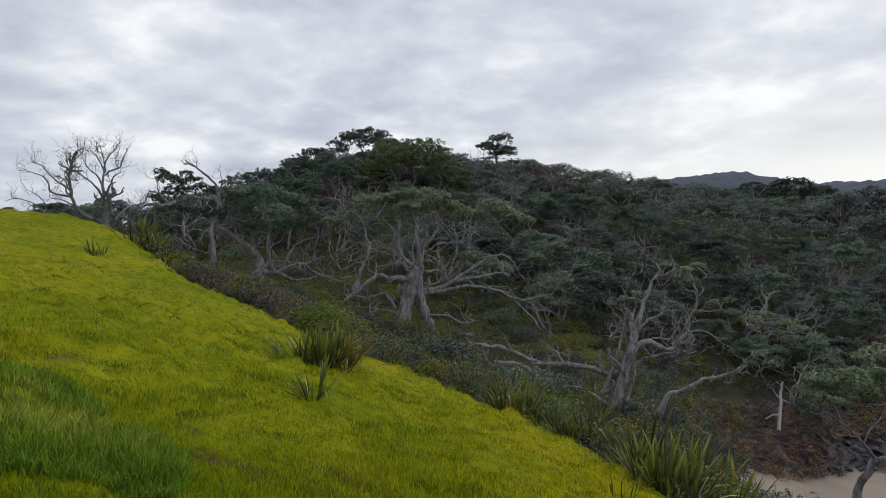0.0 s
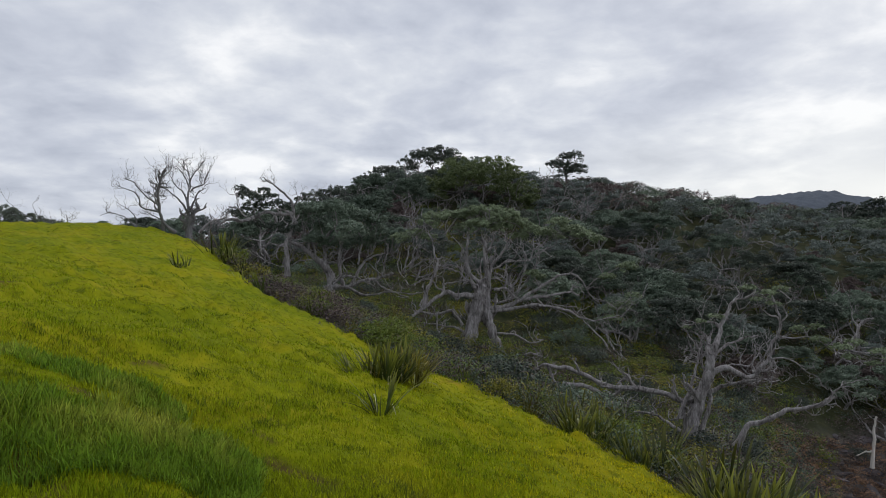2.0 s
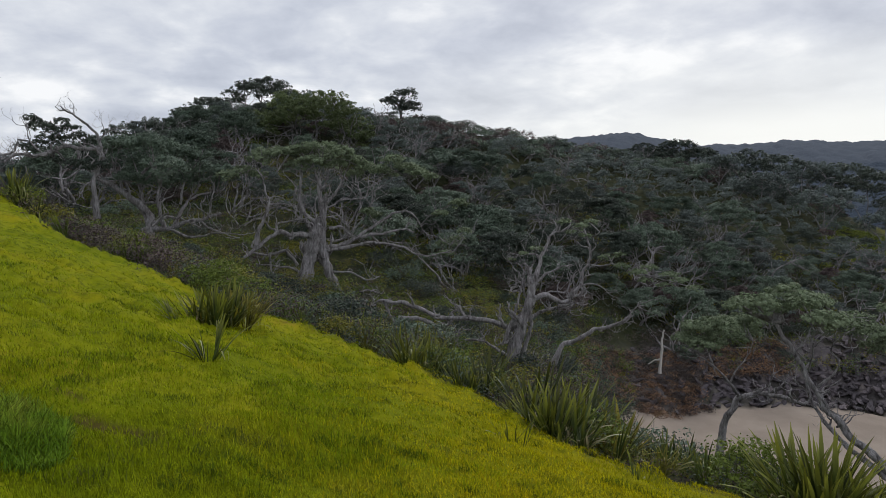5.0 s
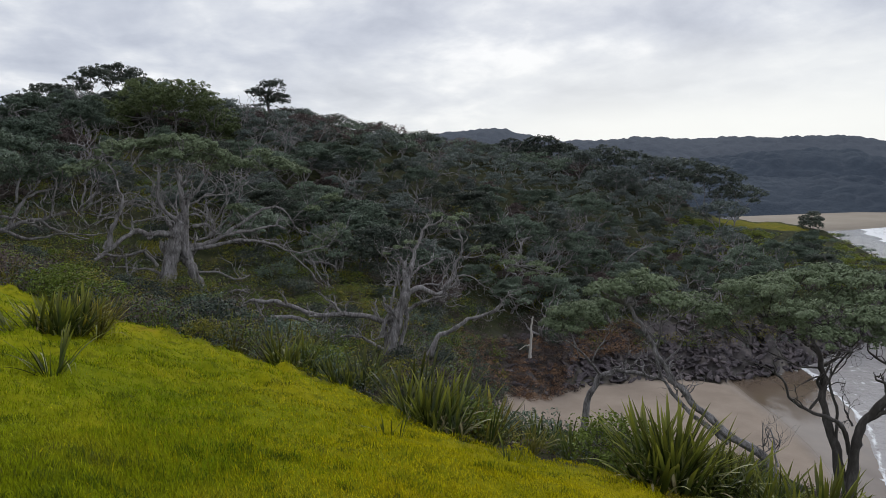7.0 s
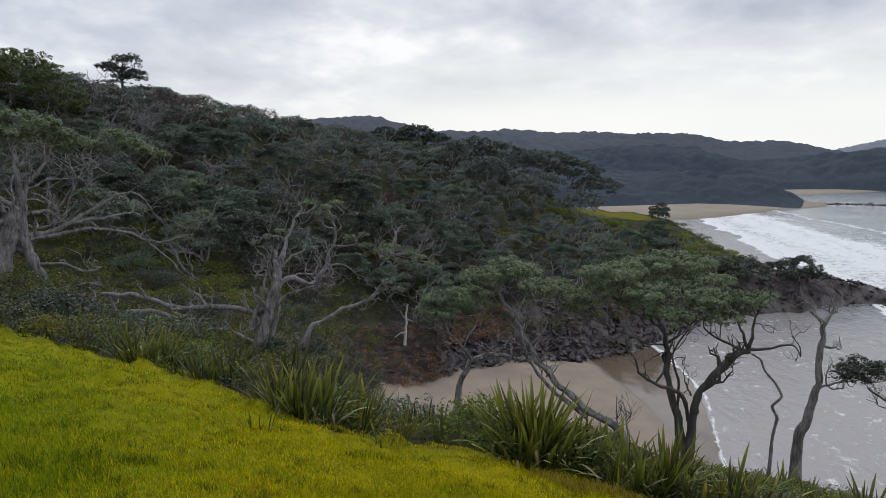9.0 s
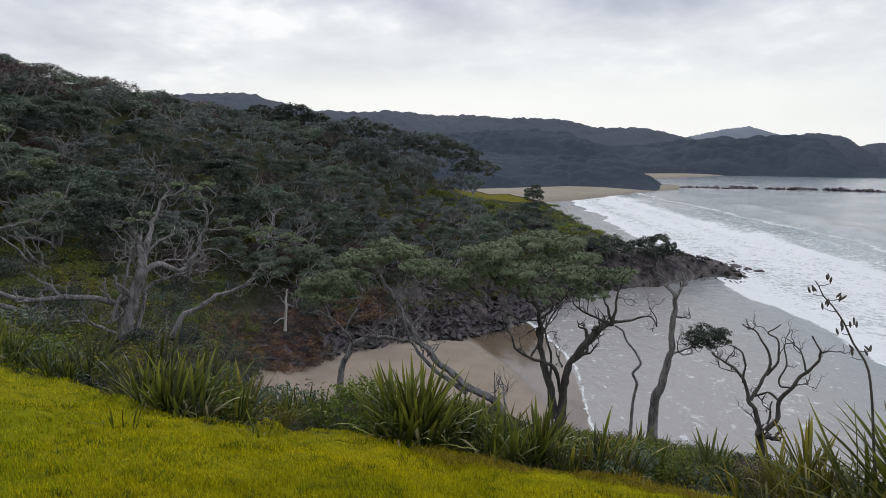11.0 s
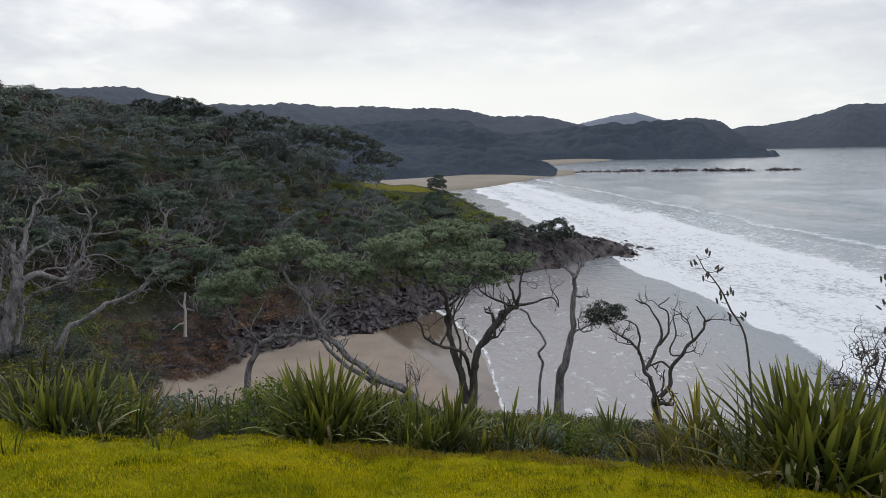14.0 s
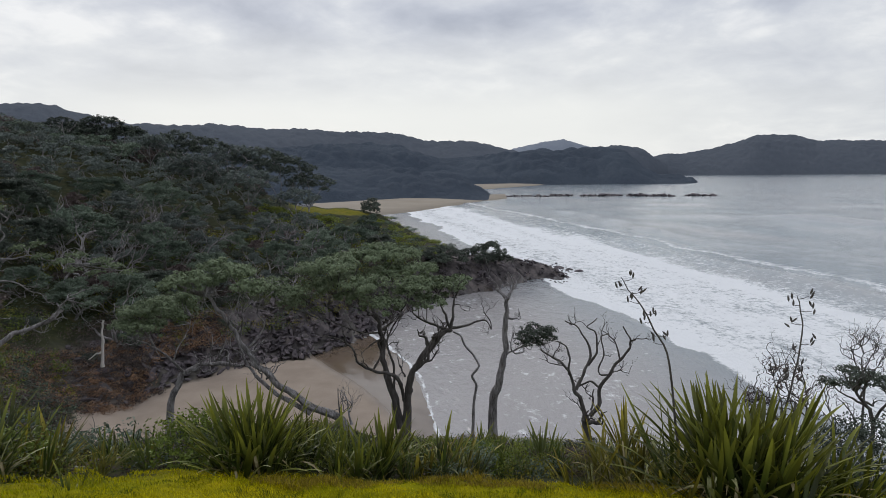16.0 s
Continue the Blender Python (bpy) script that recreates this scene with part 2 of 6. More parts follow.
def part(name, me, material, parent=None, label=""):
    ob = new(name, me)
    if not me.materials:
        me.materials.append(M[material])
    ob.parent = parent
    if label:
        ob["label"] = label
    return ob


def thing(name, x, y, z, label, category, group="", turn=0.0, size=1.0):
    ob = new(name)
    ob.empty_display_size = 0.2
    ob.matrix_basis = Matrix.LocRotScale((x, y, z), Euler((0, 0, radians(turn))), (size,) * 3)
    return tagged(ob, label, category, group)


def tube(points, radii, sides=6):
    P, Rr = np.asarray(points, float), np.asarray(radii, float)
    T = np.gradient(P, axis=0)
    T /= np.linalg.norm(T, axis=1, keepdims=True) + 1e-9
    a = np.cross(T[0], (1.0, 0, 0) if abs(T[0, 0]) < 0.8 else (0, 1.0, 0))
    A = np.empty_like(P)
    for i in range(len(P)):
        a = a - T[i] * (a @ T[i])
        a = a / (np.linalg.norm(a) + 1e-9)
        A[i] = a
    B = np.cross(T, A)
    ang = np.linspace(0, 2 * np.pi, sides, endpoint=False)
    V = P[:, None] + Rr[:, None, None] * (np.cos(ang)[None, :, None] * A[:, None] + np.sin(ang)[None, :, None] * B[:, None])
    V = V.reshape(-1, 3)
    n = len(P)
    i, j = np.meshgrid(np.arange(n - 1), np.arange(sides), indexing="ij")
    a, b = i * sides + j, i * sides + (j + 1) % sides
    return V, np.stack([a, b, b + sides, a + sides], -1).reshape(-1, 4)


def curve(points, n):
    """A smooth line of n points through the given ones."""
    P = np.asarray(points, float)
    P = np.vstack([2 * P[0] - P[1], P, 2 * P[-1] - P[-2]])
    u = np.linspace(0, len(P) - 3 - 1e-6, n)
    i, s = u.astype(int), (u % 1)[:, None]
    a, b, c, d = P[i], P[i + 1], P[i + 2], P[i + 3]
    return 0.5 * (2 * b + (c - a) * s + (2 * a - 5 * b + 4 * c - d) * s ** 2 + (3 * b - a - 3 * c + d) * s ** 3)


def leaves(rng, centres, normals, size, spread=0.5, long=1.7):
    """One small diamond leaf at each centre, facing roughly along its normal."""
    n = len(centres)
    N = normals + rng.normal(0, spread, (n, 3))
    N /= np.linalg.norm(N, axis=1, keepdims=True) + 1e-9
    U = np.cross(N, rng.normal(0, 1, (n, 3)))
    U /= np.linalg.norm(U, axis=1, keepdims=True) + 1e-9
    W = np.cross(N, U)
    s = size * rng.uniform(0.6, 1.3, (n, 1))
    V = np.stack([centres - U * s * long / 2, centres + W * s / 2, centres + U * s * long / 2, centres - W * s / 2], 1)
    return V.reshape(-1, 3), np.arange(4 * n).reshape(-1, 4)


def pads(rng, spots, radii, flat, size, per):
    """Clumps of leaves: many small tufts set over a low dome, close on top, thin and ragged underneath."""
    out = []
    for c, r in zip(spots, radii):
        n = max(12, int(per * r * r))
        small = min(max(0.24 * r, 0.08), 0.38)
        k = int(min(max(2.6 * (r / small) ** 2, 7), 70))
        D = rng.normal(0, 1, (k, 3))
        D /= np.linalg.norm(D, axis=1, keepdims=True)
        D[:, 2] = np.where((D[:, 2] < 0) & (rng.random(k) < 0.85), -D[:, 2], D[:, 2])
        reach = r * np.where(rng.random(k) < 0.15, 0.5, rng.uniform(0.74, 1.12, k))
        H = np.asarray(c) + D * reach[:, None] * np.array([1, 1, flat])
        wide = small * rng.uniform(0.65, 1.25, k)
        i = rng.integers(0, k, n)
        E = rng.normal(0, 1, (n, 3))
        E /= np.linalg.norm(E, axis=1, keepdims=True)
        E[:, 2] = np.where((E[:, 2] < 0) & (rng.random(n) < 0.6), -E[:, 2], E[:, 2])
        C = H[i] + E * (wide[i] * rng.uniform(0.55, 1.1, n))[:, None] * np.array([1, 1, 0.75])
        out.append(leaves(rng, C, E + 0.4 * D[i] + np.array([0, 0, 0.35]), size, 0.4))
    return join(out)


def bough(rng, start, direction, length, radius, depth, wiggle=0.35, lift=0.12, split=2, taper=0.62, shrink=0.68, side=5):
    """A gnarled limb that forks again and again: tubes, and the ends of the twigs."""
    n = 6
    p, d = np.array(start, float), np.array(direction, float)
    pts = [p.copy()]
    for _ in range(n):
        d = d + rng.normal(0, wiggle, 3) + np.array([0, 0, lift])
        d /= np.linalg.norm(d)
        p = p + d * length / n
        pts.append(p.copy())
    tubes = [tube(pts, np.linspace(radius, radius * taper, n + 1), side if depth > 1 else 4)]
    ends = []
    if depth == 0:
        return tubes, [p]
    for k in range(split + (rng.random() < 0.35)):
        i = n if k == 0 else rng.integers(max(2, n // 2), n + 1)
        e = d + rng.normal(0, 0.75, 3) * np.array([1, 1, 0.6])
        e /= np.linalg.norm(e)
        t, q = bough(rng, pts[i], e, length * shrink * rng.uniform(0.75, 1.2), radius * taper * (0.95 if k == 0 else 0.7), depth - 1, wiggle, lift, split, taper, shrink, side)
        tubes += t
        ends += q
    return tubes, ends


# ---- the lie of the land ----
# by bearing (degrees, left positive): reach of the grass; then distance and height of the bank's foot, the flat
# or beach, its far edge, the rock or lower hillside, the crest, and what lies behind it
LAND = {
    75: (60, 75, 13, 85, 12, 95, 12, 105, 12, 120, 12, 160, 8),
    45: (60, 70, 14, 78, 14, 85, 14, 92, 15, 100, 15.5, 150, 10),
    27: (29, 42, 14.5, 50, 14.5, 56, 14.6, 70, 16.5, 92, 18.5, 150, 10),
    23: (20, 32, 14.4, 42, 14.4, 50, 14.5, 70, 17.6, 93, 20.2, 150, 11),
    18: (18.4, 31, 14, 38, 14, 44, 14.3, 70, 19, 95, 22, 150, 12),
    8: (14.2, 26, 11.7, 34, 11.6, 42, 12, 70, 20.5, 95, 28.5, 150, 15),
    0: (13.4, 22, 11, 30, 10.6, 38, 10.5, 65, 17, 100, 28.2, 150, 16),
    -8: (11.6, 20, 10.3, 27, 9.6, 36, 9.3, 62, 12.5, 105, 28.2, 150, 16),
    -15: (9.9, 18, 9.5, 25, 8.8, 34, 8.3, 60, 9.5, 115, 26.6, 160, 15),
    -22: (8.8, 17, 8.5, 28, 6.5, 40, 4.5, 55, 6.5, 122, 24.2, 170, 12),
    -28: (8.6, 21, 7.5, 31, 0.9, 46, 0.5, 52, 3.4, 128, 23.0, 180, 8),
    -34: (8.5, 21, 7.5, 31, 0.9, 51, 0.4, 57, 3.5, 132, 19.6, 180, 4),
    -40: (8.3, 21, 7.5, 31, 0.9, 53.5, 0.5, 60, 4, 135, 14.8, 180, 2),
    -43: (8.2, 21, 7.5, 31, 0.85, 54, 0.42, 62, 4.4, 136, 10.2, 177, 1.2),
    -46: (8.1, 21, 7.5, 31, 0.8, 55, 0.33, 64, 5, 138, 8.9, 175, 0.5),
    -51: (8, 20, 7.1, 31, 0.6, 63, -0.05, 74, 5, 138, 8.6, 165, -1),
    -54: (8.1, 20, 7.1, 31, 0.5, 73, -0.5, 82, 4.5, 130, 4.6, 150, -2),
    -58: (8.3, 20, 7.1, 31, -0.15, 79, -0.8, 86, 4.4, 100, 3.0, 108, -2.5),
    -63: (8.5, 20, 7.1, 31, 0, 85, -0.8, 92, 3.4, 99, 2.4, 105, -2.5),
    -67: (8.8, 20, 7.1, 31, 0, 97, -1.0, 101, 1.5, 104, 0.9, 108, -2.5),
    -71: (9.2, 20, 7.1, 31, 0, 80, -1.5, 90, -2, 100, -2.5, 108, -3),
    -84: (10.2, 20, 7.1, 31, 0, 60, -1.5, 90, -2, 100, -3, 108, -3),
    -97: (12.5, 20, 6.8, 32, 0, 60, -1.5, 90, -2, 100, -3, 108, -3),
    -125: (18, 28, 6.8, 38, 0, 60, -1.5, 90, -2, 100, -3, 108, -3),
}
_AZ = np.array(sorted(LAND))
_COL = np.array([LAND[a] for a in sorted(LAND)], float)


def column(k, az):
    return sum(np.interp(az + o, _AZ, _COL[:, k]) for o in (-2, -1, 0, 1, 2)) / 5


def grass_height(x, y):
    s = -(x * 0.9397 + y * 0.3420)
    slope = np.where(s > 0, 2.4 * np.tanh(0.33 * s / 2.4), 0.33 * s)
    mound = 1.5 * np.exp(-((x + 18) ** 2 + (y - 31.2) ** 2) / 162)
    r = np.hypot(x, y)
    return 14.4 + slope + mound - 0.004 * np.clip(r - 38, 0, None) ** 2


def waves(x, y, scale, seed):
    rng = np.random.default_rng(seed)
    z = 0
    for i in range(7):
        a, k = rng.uniform(0, 2 * np.pi), scale * rng.uniform(0.6, 1.9)
        z = z + np.sin(k * (x * np.cos(a) + y * np.sin(a)) + rng.uniform(0, 6.3) + 0.8 * np.sin(k * 0.7 * (y * np.cos(a) - x * np.sin(a))))
    return z / 4.5


def bearing(x, y):
    return np.degrees(np.arctan2(-x, y))


def land(x, y):
    """Height of the ground, and how far a point is past the grass."""
    x, y = np.asarray(x, float), np.asarray(y, float)
    r, az = np.hypot(x, y), np.clip(bearing(x, y), -124, 74)
    edge = column(0, az) + 0.5 * waves(x, y, 0.9, 3)
    g = grass_height(x, y)
    es = np.maximum(edge, 0.5)
    ge = grass_height(x * es / np.maximum(r, 0.1), y * es / np.maximum(r, 0.1))
    R = [es] + [column(k, az) for k in (1, 3, 5, 7, 9, 11)]
    Z = [ge] + [column(k, az) for k in (2, 4, 6, 8, 10, 12)]
    z = np.where(r <= es, g, Z[-1] + (r - R[-1]) * -0.02)
    for i in range(6):
        s = np.clip((r - R[i]) / np.maximum(R[i + 1] - R[i], 0.5), 0, 1)
        inside = (r > R[i]) & (r <= R[i + 1])
        z = np.where(inside, Z[i] + (Z[i + 1] - Z[i]) * s, z)
    return np.maximum(z, -3.0 + 0 * r), r - edge


def ground_z(x, y):
    return float(land(np.array([x]), np.array([y]))[0][0])


def spot(az, r):
    x, y = -r * math.sin(radians(az)), r * math.cos(radians(az))
    return x, y, ground_z(x, y)


def turf(x, y):
    """Humps of the grazed turf, drawn out along the slope."""
    u, v = 0.94 * x + 0.34 * y, -0.34 * x + 0.94 * y
    a = waves(u * 1.6, v * 0.8, 2.4, 11)
    b = waves(u * 1.5, v * 0.9, 5.5, 12)
    c = waves(u * 1.5, v * 0.8, 8.5, 14)
    far = np.clip((np.hypot(x, y) - 6) / 5, 0, 1)
    return 0.06 * np.clip(a, -0.4, 2) + (0.04 + 0.07 * far) * np.clip(b, -0.3, 2) + (0.02 + 0.05 * far) * np.clip(c, -0.3, 2) + 0.06 * waves(x, y, 1.1, 13) - hollow(x, y)


def hollow(x, y):
    # a worn sheep track and a few scoops in the turf
    d = 0
    for cx, cy, w, h in ((-3.0, 3.2, 0.28, 0.22), (-3.3, 3.9, 0.3, 0.15), (-2.9, 5.2, 0.35, 0.12), (-1.9, 4.9, 0.3, 0.14), (-4.2, 8.6, 0.4, 0.10), (-3.2, 6.6, 0.35, 0.10)):
        d = d + h * np.exp(-((x - cx) ** 2 + (y - cy) ** 2) / (2 * w * w))
    return d


def bare(x, y):
    """Where the turf is worn through: the track beside the long grass, its rim, and a few scrapes."""
    d = 9 + 0 * x
    for ax, ay, bx, by, w in ((-3.5, 3.8, -2.9, 3.35, 0.13), (-2.9, 3.35, -2.35, 2.9, 0.14), (-3.6, 4.7, -3.2, 4.75, 0.14), (-2.0, 4.9, -1.55, 4.72, 0.12), (-2.5, 5.35, -2.2, 5.25, 0.07), (-4.25, 6.6, -4.1, 6.65, 0.11), (-7.4, 7.9, -7.1, 7.95, 0.15)):
        t = np.clip(((x - ax) * (bx - ax) + (y - ay) * (by - ay)) / ((bx - ax) ** 2 + (by - ay) ** 2), 0, 1)
        d = np.minimum(d, np.hypot(x - ax - t * (bx - ax), y - ay - t * (by - ay)) / w)
    return np.clip(1.4 - d + 0.3 * waves(x, y, 9.0, 52), 0, 1)


def build_ground():
    az = np.concatenate([np.arange(-180, -112, 3.0), np.arange(-112, 58, 0.33), np.arange(58, 180, 3.0)])
    r = np.concatenate([[0.002, 0.6], np.geomspace(1.5, 190, 300), np.geomspace(200, 4700, 24)])
    Rg, Ag = np.meshgrid(r, np.radians(az), indexing="ij")
    X, Y = -Rg * np.sin(Ag), Rg * np.cos(Ag)
    Z, past = land(X, Y)
    on_grass = past < 0
    lumps = turf(X, Y)
    rough = 0.25 * waves(X, Y, 0.9, 14) + 0.12 * waves(X, Y, 2.5, 15)
    A = np.degrees(Ag)
    far_edge = column(5, np.clip(A, -124, 74))
    rim = np.clip((-A - 23) / 5 + 0.25 * waves(X, Y, 0.5, 18), 0, 1)
    rocky = np.clip(1.2 - np.abs(Rg - far_edge - 3.5) / 5.5 + 0.25 * waves(X, Y, 0.6, 19), 0, 1) * rim * (A > -70)
    rocky = np.where((A < -55) & (A > -69) & (Rg > far_edge - 1) & (Rg < 112), np.maximum(rocky, 0.9 * np.clip((-A - 55) / 3, 0, 1)), rocky)
    cliff_top = np.clip(1.2 - ((A + 47) / 3.6) ** 2 - ((Rg - 131) / 6) ** 2 + 0.3 * waves(X, Y, 0.3, 24), 0, 0.6)
    wet = np.clip(0.5 + (0.37 - Z + 0.03 * waves(X, Y, 0.25, 25)) / 0.07, 0, 1) * (Rg > 27)
    sandy = (rim > 0.55) * np.clip((Rg - 28.5 - 0.6 * waves(X, Y, 0.5, 20)) / 2, 0, 1) * np.clip(far_edge - 0.3 + 0.5 * waves(X, Y, 0.9, 23) - Rg, 0, 1)
    jag = 0.9 * np.abs(waves(X * 1.3, Y * 0.6, 0.9, 16)) + 0.5 * np.abs(waves(X, Y, 2.4, 17)) - 0.5
    amount = np.clip((Rg - 1.5) / 2, 0, 1)
    Z = Z + amount * np.where(on_grass, lumps, np.where(sandy > 0.5, 0.3 * lumps, np.where(Rg < 180, rough * np.clip(past / 3, 0, 1), 0) + rocky * jag))
    n, m = Rg.shape
    i, j = np.meshgrid(np.arange(n - 1), np.arange(m), indexing="ij")
    F = np.stack([i * m + j, i * m + (j + 1) % m, (i + 1) * m + (j + 1) % m, (i + 1) * m + j], -1).reshape(-1, 4)
    me = smooth(mesh_np("ground", np.stack([X, Y, Z], -1).reshape(-1, 3), F))
    for name, values in (("grass", np.maximum(np.clip(0.5 - past / 0.8, 0, 1), cliff_top)), ("wet", wet), ("sand", sandy * 1.0), ("bare", bare(X, Y) * on_grass), ("dry", 1 - 1 / (1 + np.exp(-(A + 8) / 6))), ("rock", rocky * 1.0)):
        a = me.attributes.new(name, "FLOAT", "POINT")
        a.data.foreach_set("value", values.astype(np.float32).ravel())
    m_ = bpy.data.materials.new("ground")
    tree, add, link = nodes_of(m_)
    v = coords(add, link, 1.0)

    def tex(scale, stops, detail=6.0):
        t = add("ShaderNodeTexNoise", Scale=scale, Detail=detail, Roughness=0.62)
        link(v, t.inputs["Vector"])
        c = ramp(add, stops)
        link(t.outputs["Fac"], c.inputs["Fac"])
        return t, c.outputs["Color"]
    t1, soil = tex(0.9, [(0.35, (0.022, 0.026, 0.012)), (0.5, (0.038, 0.044, 0.020)), (0.66, (0.07, 0.064, 0.03))])
    t2, grass = tex(0.55, [(0.32, (0.140, 0.178, 0.003)), (0.5, (0.205, 0.228, 0.004)), (0.66, (0.262, 0.250, 0.006)), (0.8, (0.25, 0.19, 0.02))], 9.0)
    # specks darken the ground colour as the shade in gaps between tussocks
    t6, gap_shade = tex(5.5, [(0.36, (0.55, 0.58, 0.6)), (0.47, (0.95, 0.95, 0.95)), (0.62, (1.1, 1.06, 1.0))], 8.0)
    spots_ = add("ShaderNodeMix", data_type="RGBA", blend_type="MULTIPLY")
    spots_.inputs["Factor"].default_value = 1.0
    link(grass, spots_.inputs["A"]), link(gap_shade, spots_.inputs["B"])
    grass = spots_.outputs["Result"]
    # the attribute only sets how much yellower the grass is, growing rightwards
    yellowed = add("ShaderNodeMix", data_type="RGBA", blend_type="MULTIPLY")
    link(add("ShaderNodeAttribute", attribute_name="dry").outputs["Fac"], yellowed.inputs["Factor"]), link(grass, yellowed.inputs["A"])
    yellowed.inputs["B"].default_value = (1.2, 1.02, 0.8, 1)
    grass = yellowed.outputs["Result"]
    t7, dirt = tex(3.0, [(0.35, (0.060, 0.050, 0.010)), (0.65, (0.12, 0.09, 0.022))])
    t3, sand = tex(0.35, [(0.35, (0.30, 0.245, 0.20)), (0.65, (0.37, 0.305, 0.25))])
    t4, rock = tex(0.8, [(0.34, (0.045, 0.040, 0.042)), (0.5, (0.115, 0.102, 0.104)), (0.66, (0.22, 0.19, 0.18))])
    colour = soil
    for name, c in (("rock", rock), ("sand", sand), ("grass", grass), ("bare", dirt)):
        at = add("ShaderNodeAttribute", attribute_name=name)
        mx = add("ShaderNodeMix", data_type="RGBA")
        link(at.outputs["Fac"], mx.inputs["Factor"]), link(colour, mx.inputs["A"]), link(c, mx.inputs["B"])
        colour = mx.outputs["Result"]
    at = add("ShaderNodeAttribute", attribute_name="wet")
    damp = add("ShaderNodeMix", data_type="RGBA", blend_type="MULTIPLY")
    link(at.outputs["Fac"], damp.inputs["Factor"]), link(colour, damp.inputs["A"])
    damp.inputs["B"].default_value = (0.50, 0.45, 0.40, 1)
    bsdf = add("ShaderNodeBsdfPrincipled")
    shine = add("ShaderNodeMapRange")
    shine.inputs["To Min"].default_value, shine.inputs["To Max"].default_value = 0.06, 0.7
    link(at.outputs["Fac"], shine.inputs["Value"]), link(shine.outputs["Result"], bsdf.inputs["Specular IOR Level"])
    gloss = add("ShaderNodeMapRange")
    gloss.inputs["To Min"].default_value, gloss.inputs["To Max"].default_value = 0.92, 0.12
    link(at.outputs["Fac"], gloss.inputs["Value"]), link(gloss.outputs["Result"], bsdf.inputs["Roughness"])
    link(damp.outputs["Result"], bsdf.inputs["Base Color"])
    bp = add("ShaderNodeBump", Distance=0.05)
    relief = add("ShaderNodeMapRange")
    relief.inputs["To Min"].default_value, relief.inputs["To Max"].default_value = 0.4, 0.03
    link(at.outputs["Fac"], relief.inputs["Value"]), link(relief.outputs["Result"], bp.inputs["Strength"])
    t5 = add("ShaderNodeTexNoise", Scale=9.0, Detail=5.0)
    link(v, t5.inputs["Vector"]), link(t5.outputs["Fac"], bp.inputs["Height"]), link(bp.outputs[0], bsdf.inputs["Normal"])
    out = add("ShaderNodeOutputMaterial")
    link(bsdf.outputs[0], out.inputs["Surface"])
    me.materials.append(m_)
    return tagged(new("ground", me), "grassy slope falling to bush, sand and shore rock", "ground", kind="structure")


build_ground()


def build_sea():
    az = np.concatenate([np.arange(-180, -112, 4.0), np.arange(-112, -20, 0.36), np.arange(-20, 180, 6.0)])
    r = np.concatenate([np.geomspace(28, 900, 240), np.geomspace(930, 4750, 30)])
    Rg, Ag = np.meshgrid(r, np.radians(az), indexing="ij")
    X, Y = -Rg * np.sin(Ag), Rg * np.cos(Ag)
    off = 0.68 * (X - 54) - 0.73 * (Y - 2)          # metres out from the surf's inner line
    along = 0.73 * (X - 54) + 0.68 * (Y - 2)
    swell = np.clip((off - 5) / 30, 0, 1) * np.clip(1.3 - Rg / 900, 0.05, 1)
    Z = 0.25 * swell * waves(X, Y, 0.16, 21) + 0.10 * np.clip((off + 12) / 20, 0.1, 1) * waves(X, Y, 0.75, 22) * np.clip(1.2 - Rg / 400, 0, 1)
    for d0, h, w, a0, a1 in ((22, 0.7, 3.0, 40, 150), (52, 0.8, 4.0, 90, 220), (118, 1.3, 6.0, -60, 170), (34, 0.5, 2.5, 10, 120)):
        line = d0 + 5 * np.sin(along / 31 + d0) + 0.02 * along
        Z = Z + h * np.exp(-((off - line) / w) ** 2) * np.clip((along - a0) / 25, 0, 1) * np.clip((a1 - along) / 25, 0, 1)
    n, m = Rg.shape
    i, j = np.meshgrid(np.arange(n - 1), np.arange(m), indexing="ij")
    F = np.stack([i * m + j, i * m + (j + 1) % m, (i + 1) * m + (j + 1) % m, (i + 1) * m + j], -1).reshape(-1, 4)
    me = smooth(mesh_np("sea", np.stack([X, Y, Z], -1).reshape(-1, 3), F))
    depth = land(X, Y)[0]
    wash = np.clip(1 - np.abs(depth + 0.03 + 0.03 * waves(X, Y, 0.35, 26)) / 0.05, 0, 1) * (Rg < 75)
    a = me.attributes.new("wash", "FLOAT", "POINT")
    a.data.foreach_set("value", wash.astype(np.float32).ravel())
    mat = bpy.data.materials.new("sea_water")
    tree, add, link = nodes_of(mat)
    geo = add("ShaderNodeNewGeometry")

    def math_(op, a, b, c=None):
        n_ = add("ShaderNodeMath", operation=op)
        for k, q in enumerate((a, b, c)):
            if q is None:
                continue
            if isinstance(q, (int, float)):
                n_.inputs[k].default_value = q
            else:
                link(q, n_.inputs[k])
        return n_.outputs[0]
    sp = add("ShaderNodeSeparateXYZ")
    link(geo.outputs["Position"], sp.inputs[0])
    o = math_("MULTIPLY_ADD", sp.outputs["X"], 0.68, math_("MULTIPLY_ADD", sp.outputs["Y"], -0.73, -35.26))
    al = math_("MULTIPLY_ADD", sp.outputs["X"], 0.73, math_("MULTIPLY", sp.outputs["Y"], 0.68))
    uv = add("ShaderNodeCombineXYZ")
    link(o, uv.inputs[0]), link(al, uv.inputs[1])

    def noise_(scale, detail=5.0, rough=0.6, stretch=(1, 1, 1), dist=0.0):
        mp = add("ShaderNodeMapping")
        mp.inputs["Scale"].default_value = stretch
        link(uv.outputs[0], mp.inputs["Vector"])
        t = add("ShaderNodeTexNoise", Scale=scale, Detail=detail, Roughness=rough, Distortion=dist)
        link(mp.outputs[0], t.inputs["Vector"])
        return t.outputs["Fac"]
